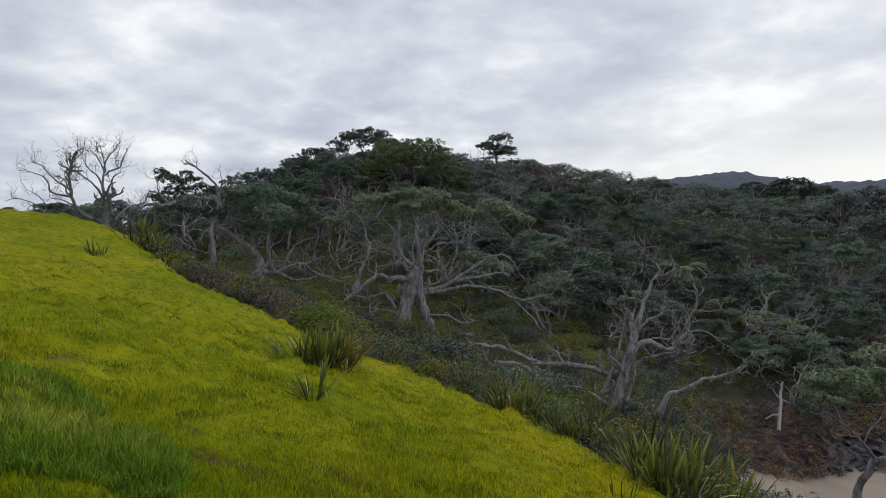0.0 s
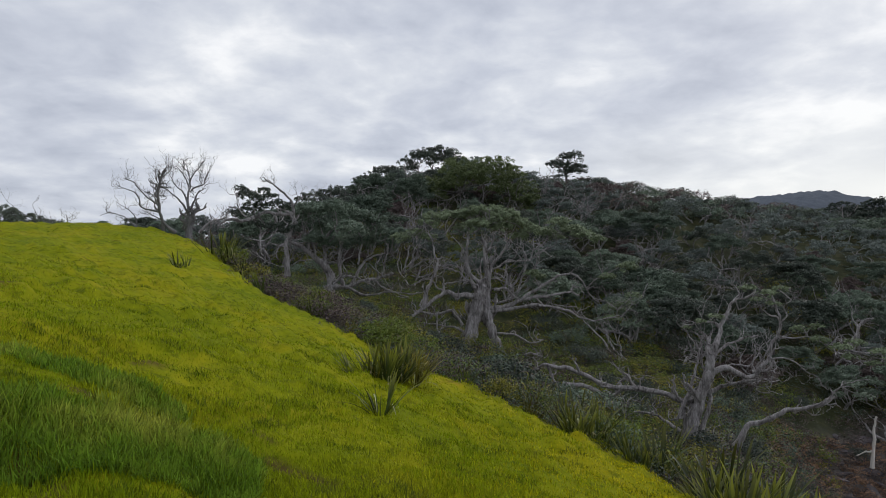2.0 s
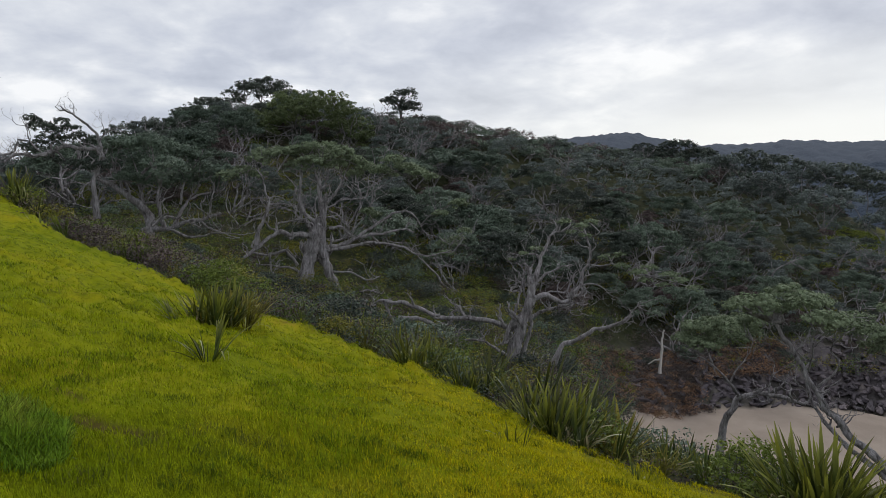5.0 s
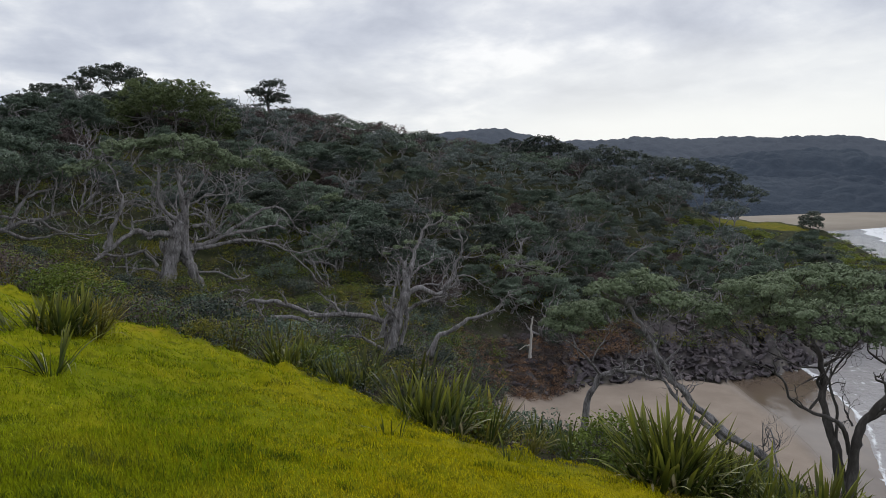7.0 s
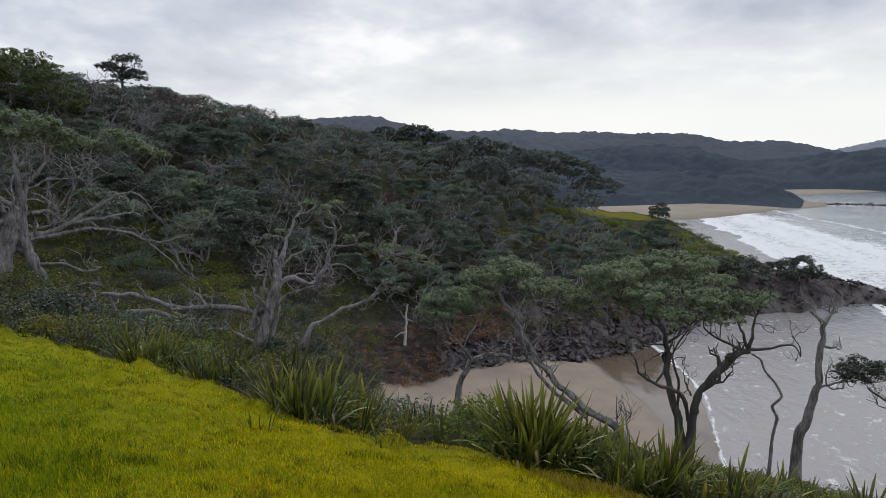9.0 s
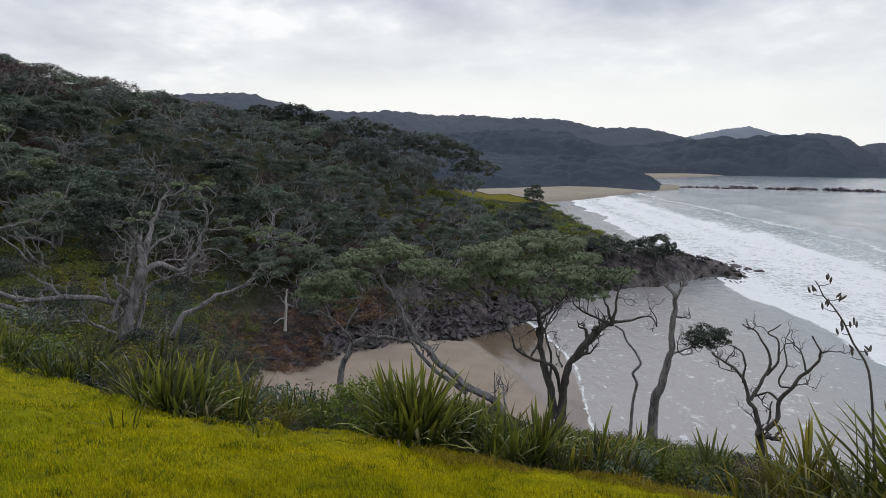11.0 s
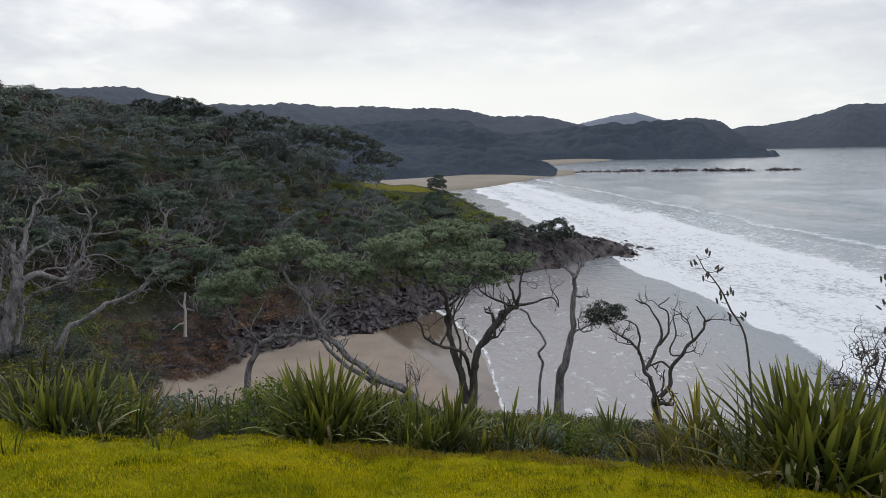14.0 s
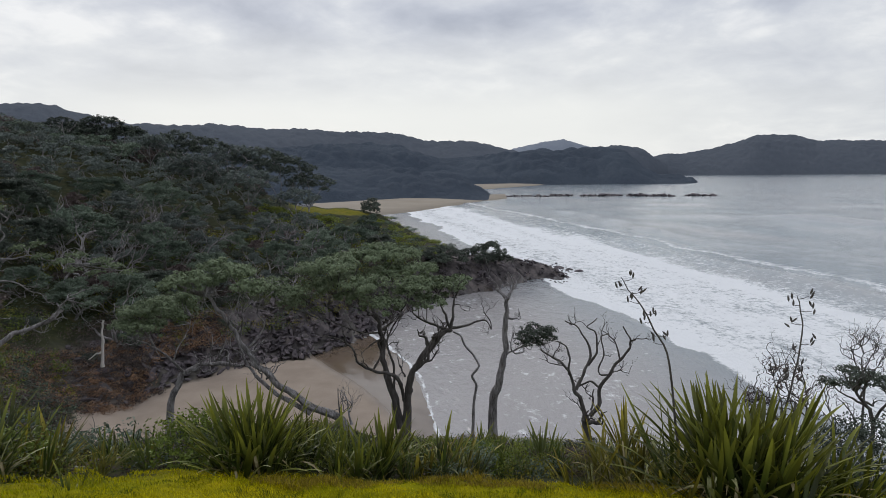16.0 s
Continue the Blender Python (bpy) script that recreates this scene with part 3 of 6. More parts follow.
    wander = noise_(0.045, 3.0)
    ow = math_("ADD", o, math_("MULTIPLY", math_("SUBTRACT", wander, 0.5), 13.0))
    # how much foam: a broad white belt, a thin wash in the cove, streaks further out
    band = ramp(add, [(0.0, 0.29), (0.18, 0.33), (0.26, 0.29), (0.335, 0.19), (0.350, 0.95), (0.365, 0.62), (0.42, 0.53), (0.48, 0.62), (0.54, 0.56), (0.585, 0.68), (0.61, 0.52), (0.64, 0.42), (0.70, 0.37), (0.755, 0.33), (0.765, 0.52), (0.785, 0.38), (0.82, 0.26), (1.0, 0.2)])
    link(math_("MULTIPLY_ADD", ow, 0.01, 0.378), band.inputs["Fac"])
    lace = noise_(0.55, 7.0, 0.68, (1.0, 0.7, 1), 0.6)
    grain = noise_(1.7, 5.0, 0.7, (1.0, 0.75, 1), 0.3)
    lace2 = noise_(0.11, 5.0, 0.6, (1.6, 0.5, 1), 0.5)
    streak = noise_(0.05, 6.0, 0.65, (2.2, 0.35, 1), 0.3)
    pattern = math_("MULTIPLY_ADD", lace, 0.32, math_("MULTIPLY_ADD", lace2, 0.13, math_("MULTIPLY_ADD", grain, 0.40, math_("MULTIPLY", streak, 0.15))))
    foam = add("ShaderNodeMapRange")
    foam.inputs["From Min"].default_value, foam.inputs["From Max"].default_value = -0.045, 0.06
    ws = add("ShaderNodeAttribute", attribute_name="wash")
    level = math_("MAXIMUM", band.outputs["Color"], math_("MULTIPLY", ws.outputs["Fac"], 0.7))
    link(math_("SUBTRACT", math_("ADD", pattern, math_("MULTIPLY", level, 0.55)), 0.76), foam.inputs["Value"])
    water = add("ShaderNodeBsdfPrincipled", Roughness=0.12)
    tone = ramp(add, [(0.36, (0.255, 0.315, 0.355)), (0.52, (0.345, 0.385, 0.415)), (0.66, (0.42, 0.435, 0.45))])
    link(noise_(0.022, 4.0, 0.6, (1.6, 0.45, 1)), tone.inputs["Fac"])
    # milky, sandy water in the cove
    silt = add("ShaderNodeMapRange")
    silt.inputs["From Min"].default_value, silt.inputs["From Max"].default_value, silt.inputs["To Min"].default_value, silt.inputs["To Max"].default_value = -14.0, 2.0, 0.85, 0.0
    link(o, silt.inputs["Value"])
    murky = add("ShaderNodeMix", data_type="RGBA")
    link(silt.outputs["Result"], murky.inputs["Factor"]), link(tone.outputs["Color"], murky.inputs["A"])
    murky.inputs["B"].default_value = (0.40, 0.375, 0.37, 1)
    link(murky.outputs["Result"], water.inputs["Base Color"])
    water.inputs["IOR"].default_value = 1.33
    bp = add("ShaderNodeBump", Strength=0.8, Distance=0.35)
    link(noise_(0.9, 6.0, 0.6, (1, 0.5, 1)), bp.inputs["Height"])
    link(bp.outputs[0], water.inputs["Normal"])
    white = add("ShaderNodeBsdfPrincipled", Roughness=0.8)
    white.inputs["Base Color"].default_value = (0.86, 0.88, 0.90, 1)
    bp2 = add("ShaderNodeBump", Strength=0.7, Distance=0.3)
    link(lace, bp2.inputs["Height"]), link(bp2.outputs[0], white.inputs["Normal"])
    mix = add("ShaderNodeMixShader")
    link(foam.outputs["Result"], mix.inputs[0]), link(water.outputs[0], mix.inputs[1]), link(white.outputs[0], mix.inputs[2])
    out = add("ShaderNodeOutputMaterial")
    link(mix.outputs[0], out.inputs["Surface"])
    me.materials.append(mat)
    return tagged(new("sea", me), "grey sea with white surf rolling into the bay", "sea", kind="structure")


build_sea()


# ---- far headlands and ridges ----
def far_hill(name, dist, depth, profile, material, label, bumps, step):
    """profile: bearing and angle above eye level of the skyline; the hill falls to the shore before and behind."""
    A = np.array([a for a, _ in profile][::-1], float)
    E = np.array([e for _, e in profile][::-1], float)
    az = np.arange(A[0], A[-1], step)
    top = EYE_Z + dist * np.tan(np.radians(np.interp(az, A, E))) - bumps * 0.8
    cross = np.concatenate([np.linspace(-1, 0, 44), np.linspace(0.05, 1, 8)])
    C, G = np.meshgrid(cross, np.radians(az), indexing="ij")
    taper = np.interp(G, np.radians([A[0], A[0] + 1.5, A[-1] - 1.5, A[-1]]), [0.3, 1, 1, 0.3])
    Rr = dist + C * depth * taper + 0.10 * depth * waves(np.degrees(G), C * 0.5, 0.5, 31)
    X, Y = -Rr * np.sin(G), Rr * np.cos(G)
    shape = np.where(C < 0, 1 - np.abs(C) ** 1.7, 1 - np.abs(C))
    Z = -1.5 + (top[None] + 1.5) * shape
    lump = bumps * (0.45 * np.abs(waves(X, Y, 1.1 / bumps, 33)) + 0.6 * np.abs(waves(X, Y, 0.45 / bumps, 34)))
    fold = 0.10 * (top[None] + 1.5) * waves(X, Y, 7.0 / dist, 35) * (C < 0) * np.sin(np.pi * np.clip(-C, 0, 1))
    Z = Z + fold
    Z = Z + lump * np.clip(shape * 4, 0, 1) * np.clip((Z + 1) / 8, 0, 1)
    n, m = C.shape
    i, j = np.meshgrid(np.arange(n - 1), np.arange(m - 1), indexing="ij")
    F = np.stack([i * m + j, i * m + j + 1, (i + 1) * m + j + 1, (i + 1) * m + j], -1).reshape(-1, 4)
    me = mesh_np(name, np.stack([X, Y, Z], -1).reshape(-1, 3), F)
    me.materials.append(M[material])
    return tagged(new(name, me), label, "hill", kind="structure")


# the hill colours already carry the haze of distance
far_hill("backdrop_near_headland", 430, 70, [(-26, 2.0), (-34, 2.2), (-39, 1.9), (-44, 1.3), (-47, 1.0), (-51, 0.8), (-55, 0.6), (-58.5, 0.1), (-61, -1.0), (-62.9, -2.1)], "far_hazed_bush", "dark bush covered headland across the bay", 4.5, 0.1)
far_hill("backdrop_far_headland", 980, 120, [(-22, 1.0), (-30, 1.6), (-40, 2.5), (-47, 2.9), (-51, 3.05), (-54, 2.6), (-57, 1.6), (-60, 1.8), (-64, 2.1), (-68, 2.2), (-72, 2.4), (-73.6, 1.9), (-75, 0.8), (-76.2, 0.0), (-79, -0.25), (-79.9, -0.85)], "far_hazed_bush", "dark bush covered headland ending in a low point", 8.0, 0.1)
far_hill("backdrop_ridge", 2300, 500, [(-8, 4.5), (-18, 5.2), (-22.3, 5.43), (-25.4, 5.53), (-31.1, 4.3), (-34.8, 4.34), (-37.7, 4.5), (-41.6, 4.1), (-44.6, 4.15), (-47.7, 3.95), (-52.7, 3.8), (-56.2, 3.05), (-60.2, 2.95), (-63.1, 2.3), (-66, 1.5), (-70, 0.6)], "far_hazed", "bush ridge along the skyline, blue-grey for haze", 10.0, 0.1)
far_hill("backdrop_peak", 4300, 300, [(-60, 1.2), (-64, 2.3), (-66.5, 2.8), (-68.2, 3.0), (-70, 2.4), (-72.5, 1.9), (-76, 0.8)], "far_hazed_pale", "peak far beyond the bay, pale blue for haze", 8.0, 0.1)
far_hill("backdrop_knob", 2700, 200, [(-67, 1.0), (-71, 2.2), (-73, 2.42), (-75, 2.0), (-75.6, 1.5), (-77, 0.6)], "far_hazed", "knob behind the far headland, blue-grey for haze", 8.0, 0.1)
far_hill("backdrop_cape", 3000, 300, [(-73.5, 0.6), (-75.5, 1.3), (-77, 1.62), (-78, 1.55), (-80.6, 1.96), (-82.1, 2.35), (-83.8, 2.93), (-86.2, 2.88), (-88, 2.37), (-92.4, 2.16), (-100, 1.7), (-108, 0.8), (-114, -0.2)], "far_hazed", "bush covered cape closing the bay, blue-grey for haze", 10.0, 0.1)

# ---- trees with limbs of their own ----
class Limbs:
    """A tree drawn limb by limb: metres to the side and up from its foot; every limb also swings towards or away."""

    def __init__(self, az, dist, z, seed):
        a = radians(az)
        self.foot = (-dist * math.sin(a), dist * math.cos(a), z)
        self.turn = az
        self.rng = np.random.default_rng(seed)
        self.lines, self.spots, self.radii = [], [], []

    def limb(self, r0, r1, *pts):
        P = np.array([(x, 0, z) for x, z in pts], float)
        depth0, length = 0.0, np.abs(np.diff(P, axis=0)).sum()
        best = 1e9
        for Q, q0, q1 in self.lines:
            d = np.hypot(Q[:, 0] - P[0, 0], Q[:, 2] - P[0, 2])
            k = d.argmin()
            if d[k] < min(best, 0.5 + 2 * q0):
                best, depth0 = d[k], Q[k, 1]
        if self.lines:
            P[:, 1] = depth0 + np.linspace(0, 1, len(P)) * self.rng.uniform(-0.55, 0.55) * length * 0.7
        else:
            P[0, 2] -= 0.6
        C = curve(P, max(5, 4 * len(P)))
        u = np.linspace(0, 1, len(C))[:, None]
        for k in (2, 5, 9):
            C += np.minimum(u * 4, 1) * (min(0.30 * r0, 0.045) + 0.02) / k ** 0.7 * np.sin(u * k * (1 + length) + self.rng.uniform(0, 6.3, (1, 3)))
        self.lines.append((C, r0, r1))

    def clumps(self, *pads_):
        for x, z, r in pads_:
            near = min(((np.hypot(C[-1, 0] - x, C[-1, 2] - z), C[-1, 1]) for C, *_ in self.lines), default=(0, 0))[1]
            self.spots.append((x, 0.6 * near + self.rng.normal(0, 1.3 * r), z))
            self.radii.append(1.2 * r)

    def build(self, name, label, category="tree", bark="bark", leaf="leaf", leaf_size=0.09, per=420, flat=0.62, twigs=0, twig_length=0.8, group="", feed=True):
        t = thing(name, *self.foot, label, category, group, self.turn)
        for k, (C, r0, r1) in enumerate(self.lines):
            n = len(C)
            R = (0.8 if r0 > 0.3 else 0.66) * (np.linspace(1, 0, n) ** 1.35 * (r0 - r1) + r1)
            if C[0, 2] < 0.35:
                R = R * (1 + 0.45 * np.exp(-np.arange(n) * 0.9))
            R = R * (1 + self.rng.normal(0, 0.07, n))
            pieces = [tube(C, R, 9 if r0 > 0.15 else 6)]
            if r0 >= 0.19 and bark != "driftwood":
                # ropy, fluted wood on the thick limbs
                u = np.linspace(0, 1, n)
                for s in range(6):
                    a = s * 1.05 + 1.6 * u + self.rng.uniform(0, 0.6) + 0.3 * np.sin(u * 7 + s)
                    off = np.stack([np.cos(a), np.sin(a), 0.25 * np.sin(a * 2)], -1) * (R * 0.62)[:, None]
                    pieces.append(tube(C + off, R * self.rng.uniform(0.38, 0.55) * (1 - 0.25 * u), 6))
            part("trunk" if k == 0 else "limb", smooth(mesh_np("limb", *join(pieces))), bark, t)
        fine = []
        for C, r0, r1 in self.lines:
            for _ in range(twigs):
                i = self.rng.integers(len(C) // 3, len(C))
                d = C[i] - C[max(i - 2, 0)] + self.rng.normal(0, 0.15, 3)
                d = d / (np.linalg.norm(d) + 1e-6) + self.rng.normal(0, 0.5, 3)
                fine += bough(self.rng, C[i], d / np.linalg.norm(d), twig_length * self.rng.uniform(0.5, 1.1), max(0.012, r1 * 0.6), 2, 0.4, 0.16, 2, 0.6, 0.7, 4)[0]
        if feed:
            for s, r in zip(self.spots, self.radii):
                C, r0, r1 = min(self.lines, key=lambda l: np.linalg.norm(l[0] - np.array(s), axis=1).min())
                i = np.linalg.norm(C - np.array(s), axis=1).argmin()
                for _ in range(2):
                    e = np.array(s) + self.rng.normal(0, 0.35 * r, 3)
                    m = (C[i] + e) / 2 + self.rng.normal(0, 0.18 * r, 3)
                    fine.append(tube(curve([C[i], m, e], 7), np.linspace(max(0.02, min(r1, 0.07)), 0.01, 7), 5))
        if fine:
            tagged(part("twig_spray", smooth(mesh_np("twigs", *join(fine))), bark, t), kind="stuff")
        if self.spots:
            part("crown", mesh_np("crown", *pads(self.rng, self.spots, self.radii, flat, leaf_size, per)), leaf, t)
        return t


T = Limbs(-53.9, 20, 7.57, 421)
T.limb(0.24, 0.12, (-0.04, -0.00), (0.09, 0.80), (0.18, 1.50), (0.36, 2.09), (0.82, 2.77), (1.27, 3.22), (1.54, 3.35))
T.limb(0.2, 0.1, (-0.15, 0.06), (-0.38, 1.09), (-0.61, 2.07), (-0.72, 2.84), (-0.85, 3.61), (-0.98, 4.18))
T.limb(0.09, 0.03, (1.54, 3.35), (1.35, 3.82), (1.26, 4.20), (1.16, 4.61))
T.limb(0.1, 0.03, (1.54, 3.35), (1.59, 3.92), (1.71, 4.39), (1.79, 4.72))
T.limb(0.08, 0.03, (1.49, 3.35), (1.08, 3.48), (0.63, 3.63), (0.31, 3.81), (0.44, 4.23))
T.limb(0.07, 0.02, (1.60, 3.39), (2.00, 3.49), (2.36, 3.61), (2.71, 3.69), (2.81, 3.46), (2.75, 3.80), (2.52, 4.06))
T.limb(0.11, 0.04, (-0.01, 1.00), (-0.20, 1.84), (-0.48, 2.07), (-1.04, 2.29), (-1.42, 2.64), (-1.51, 3.12), (-1.73, 3.44))
T.limb(0.06, 0.03, (-0.95, 2.33), (-0.67, 2.84), (-0.57, 3.23))
T.limb(0.08, 0.03, (-0.35, 1.29), (-0.35, 2.07), (-0.52, 3.04), (-0.30, 3.61), (-0.08, 4.15))
T.limb(0.05, 0.03, (0.03, 1.79), (-0.12, 2.17))
T.limb(0.09, 0.07, (0.36, 1.99), (0.73, 2.29), (0.82, 2.67), (0.94, 3.10))
T.limb(0.06, 0.02, (-0.85, 3.61), (-1.22, 3.98), (-1.69, 4.17), (-2.15, 4.54))
T.limb(0.05, 0.02, (-0.76, 3.23), (-1.32, 3.31), (-1.88, 3.60), (-2.53, 3.88))
T.limb(0.06, 0.02, (-0.94, 4.08), (-0.57, 4.56), (-0.21, 4.84))
T.clumps((-3.55, 4.87, 0.49), (-2.98, 5.33, 0.56), (-2.23, 5.56, 0.59), (-1.49, 5.71, 0.59), (-0.76, 5.82, 0.59), (-0.03, 5.77, 0.55), (0.61, 5.40, 0.48), (-3.37, 4.44, 0.41), (-2.61, 4.82, 0.56), (-1.87, 4.96, 0.59), (-1.13, 5.08, 0.59), (-0.39, 5.19, 0.59), (0.34, 5.03, 0.51), (0.98, 4.85, 0.52), (1.52, 4.72, 0.44), (0.80, 4.47, 0.44), (1.88, 4.85, 0.33), (-4.02, 5.10, 0.37), (-1.69, 4.45, 0.45), (-0.57, 4.56, 0.48), (0.16, 4.56, 0.44))
T.build("shore_tree", "dark gnarled coastal tree with a flat leafy crown above the beach", bark="bark_dark", leaf="leaf_pale", leaf_size=0.046, per=6000, flat=0.42, twigs=3, twig_length=0.7)

T = Limbs(-60.3, 20.5, 7.57, 455)
T.limb(0.09, 0.045, (0.00, -0.00), (0.06, 0.61), (0.16, 1.21), (-0.00, 1.70), (0.18, 1.95), (0.10, 2.29), (-0.21, 2.63), (-0.33, 3.01), (-0.66, 3.19))
T.build("crooked_tree", "thin bare crooked trunk on the bank above the beach", bark="bark")

T = Limbs(-62.4, 19, 7.84, 429)
T.limb(0.23, 0.075, (-0.05, -0.00), (-0.02, 0.78), (0.08, 1.52), (0.24, 2.26), (0.37, 2.98), (0.39, 3.69), (0.38, 4.13), (0.24, 4.47), (0.10, 4.67))
T.limb(0.07, 0.03, (0.38, 4.01), (0.45, 4.39), (0.57, 4.83), (0.43, 5.15))
T.limb(0.06, 0.04, (0.28, 2.53), (0.59, 2.68), (0.95, 2.82))
T.limb(0.03, 0.01, (0.95, 2.82), (1.41, 2.90), (1.74, 2.62))
T.limb(0.03, 0.01, (0.24, 4.47), (0.03, 4.81), (-0.22, 4.97))
T.clumps((1.00, 2.97, 0.36), (1.32, 3.16, 0.43), (1.60, 3.28, 0.30), (1.21, 2.89, 0.29), (1.69, 3.13, 0.21))
T.build("leaning_tree", "tall pale leaning trunk with one small tuft of leaves", bark="bark", leaf="leaf_dark", leaf_size=0.036, per=5200, flat=0.55, twigs=3, twig_length=0.5)

T = Limbs(-71.1, 16, 8.90, 537)
T.limb(0.17, 0.13, (-0.00, 0.00), (0.01, 0.49), (-0.02, 0.86))
T.limb(0.1, 0.035, (-0.04, 0.82), (-0.17, 1.28), (-0.32, 1.56), (-0.47, 1.98), (-0.62, 2.26), (-0.89, 2.38), (-1.13, 2.60))
T.limb(0.05, 0.02, (-0.47, 1.98), (-0.47, 2.42), (-0.58, 2.85), (-0.85, 3.00))
T.limb(0.08, 0.025, (-0.29, 1.56), (-0.08, 2.03), (0.03, 2.48), (-0.12, 2.89), (-0.33, 3.16), (-0.56, 3.31))
T.limb(0.05, 0.02, (0.01, 2.19), (0.21, 2.64), (0.19, 3.07), (-0.01, 3.26), (0.18, 3.52))
T.limb(0.1, 0.03, (0.08, 0.84), (0.29, 1.20), (0.33, 1.64), (0.57, 2.03), (0.79, 2.42), (0.96, 2.72), (1.02, 3.00), (0.85, 3.29))
T.limb(0.05, 0.03, (0.33, 1.60), (0.07, 1.76), (-0.20, 1.57))
T.limb(0.04, 0.02, (0.53, 1.99), (0.25, 2.04), (0.41, 2.52), (0.32, 2.94), (0.48, 3.12))
T.limb(0.04, 0.015, (0.79, 2.42), (0.66, 2.83), (0.47, 3.02), (0.31, 3.15))
T.limb(0.05, 0.03, (0.09, 0.99), (0.17, 1.48))
T.limb(0.025, 0.01, (-0.14, 0.96), (-0.40, 1.28))
T.limb(0.03, 0.01, (-0.55, 2.19), (-0.95, 2.22), (-1.23, 2.34))
T.limb(0.03, 0.01, (0.57, 2.03), (0.81, 2.14), (0.88, 2.36))
T.build("bare_tree", "small dark leafless tree with curled branches", bark="bark_dark", twigs=2, twig_length=0.35)

T = Limbs(-32.8, 22, 7.61, 427)
T.limb(0.2, 0.08, (-0.00, -0.04), (0.13, 0.66), (0.28, 1.27), (0.54, 1.87), (0.94, 2.04), (1.53, 2.05), (2.13, 1.89), (2.46, 1.97))
T.limb(0.08, 0.03, (0.58, 1.91), (0.28, 2.41), (-0.08, 2.85), (-0.44, 3.18), (-0.75, 3.45))
T.limb(0.05, 0.02, (-0.18, 2.86), (-0.37, 3.38), (-0.50, 3.79), (-0.37, 4.22))
T.limb(0.05, 0.02, (1.43, 2.06), (1.48, 2.62), (1.65, 2.86))
T.limb(0.05, 0.02, (0.28, 2.41), (0.50, 2.91), (0.80, 3.29), (0.92, 3.79))
T.clumps((-0.67, 4.16, 0.49), (-0.10, 4.32, 0.53), (0.46, 4.08, 0.45), (0.95, 4.29, 0.45), (-0.41, 3.78, 0.45), (0.25, 3.74, 0.49), (-0.96, 3.82, 0.41), (0.83, 3.80, 0.37))
T.build("bent_tree", "pale lichened tree bent over above the sand", leaf="leaf_pale", leaf_size=0.046, per=6000, flat=0.5, twigs=4, twig_length=0.7)

T = Limbs(-48.4, 18, 8.67, 322)
T.limb(0.19, 0.07, (0.21, -0.07), (-0.17, 0.18), (-0.85, 0.55), (-1.35, 0.91), (-1.86, 1.19), (-2.18, 1.63), (-2.35, 1.90), (-2.64, 2.28), (-2.91, 2.60), (-3.12, 2.94), (-3.20, 3.29), (-3.38, 3.58), (-3.61, 3.85), (-3.85, 4.01))
T.limb(0.13, 0.05, (-1.02, 0.41), (-1.53, 0.70), (-2.04, 0.92), (-2.36, 1.28), (-2.69, 1.64), (-2.98, 2.08), (-3.17, 2.51), (-3.05, 2.86))
T.limb(0.06, 0.02, (-2.91, 2.16), (-2.49, 2.59), (-2.31, 3.02), (-2.55, 3.28), (-2.29, 3.74))
T.limb(0.05, 0.02, (-3.07, 2.51), (-2.95, 3.03), (-2.97, 3.37), (-2.70, 3.74))
T.limb(0.05, 0.02, (-2.18, 1.63), (-2.06, 1.84))
T.limb(0.06, 0.03, (0.15, -0.04), (0.09, 0.36), (-0.06, 0.81))
T.limb(0.03, 0.02, (-0.21, -0.03), (-0.21, 1.04))
T.limb(0.05, 0.015, (-3.22, 3.29), (-2.95, 3.71), (-2.86, 4.13))
T.limb(0.04, 0.015, (-3.12, 2.89), (-3.39, 3.12), (-3.72, 3.38), (-3.95, 3.72))
T.clumps((-4.50, 4.37, 0.34), (-3.99, 4.60, 0.42), (-3.41, 4.72, 0.45), (-2.84, 4.63, 0.43), (-2.40, 4.38, 0.37), (-2.11, 4.12, 0.27), (-3.67, 4.36, 0.37), (-3.10, 4.39, 0.40), (-4.17, 4.23, 0.31), (-2.61, 4.13, 0.27))
T.build("fallen_tree", "fallen grey tree still growing up from its leaning trunk", leaf="leaf_pale", leaf_size=0.046, per=6000, flat=0.5, twigs=4, twig_length=0.7)

T = Limbs(3.36, 36, 10.79, 306)
T.limb(0.55, 0.4, (-0.67, 0.08), (-0.32, 1.11), (-0.08, 2.08), (0.13, 3.06), (0.47, 3.86))
T.limb(0.36, 0.28, (1.51, -0.34), (1.20, 0.58), (0.89, 1.25), (0.67, 2.07), (0.59, 3.05), (0.61, 4.02))
T.limb(0.3, 0.14, (0.47, 3.70), (0.62, 4.51), (0.57, 5.33), (0.45, 6.15), (0.36, 6.47))
T.limb(0.2, 0.1, (0.47, 3.70), (0.15, 4.03), (-0.23, 4.43), (-0.48, 5.02), (-0.60, 5.67), (-0.49, 6.32), (-0.42, 6.91))
T.limb(0.2, 0.06, (0.71, 4.02), (0.89, 5.00), (1.39, 5.64), (1.72, 6.13), (1.96, 6.78))
T.limb(0.1, 0.03, (0.88, 4.83), (1.37, 4.99), (1.71, 5.24), (2.20, 5.47), (2.47, 6.11), (2.81, 6.44))
T.limb(0.08, 0.03, (1.71, 5.24), (2.36, 5.30), (3.02, 5.35), (3.52, 5.67), (3.79, 6.26), (3.73, 6.59))
T.limb(0.06, 0.02, (3.78, 5.77), (4.18, 6.09), (4.52, 6.74), (4.72, 7.06))
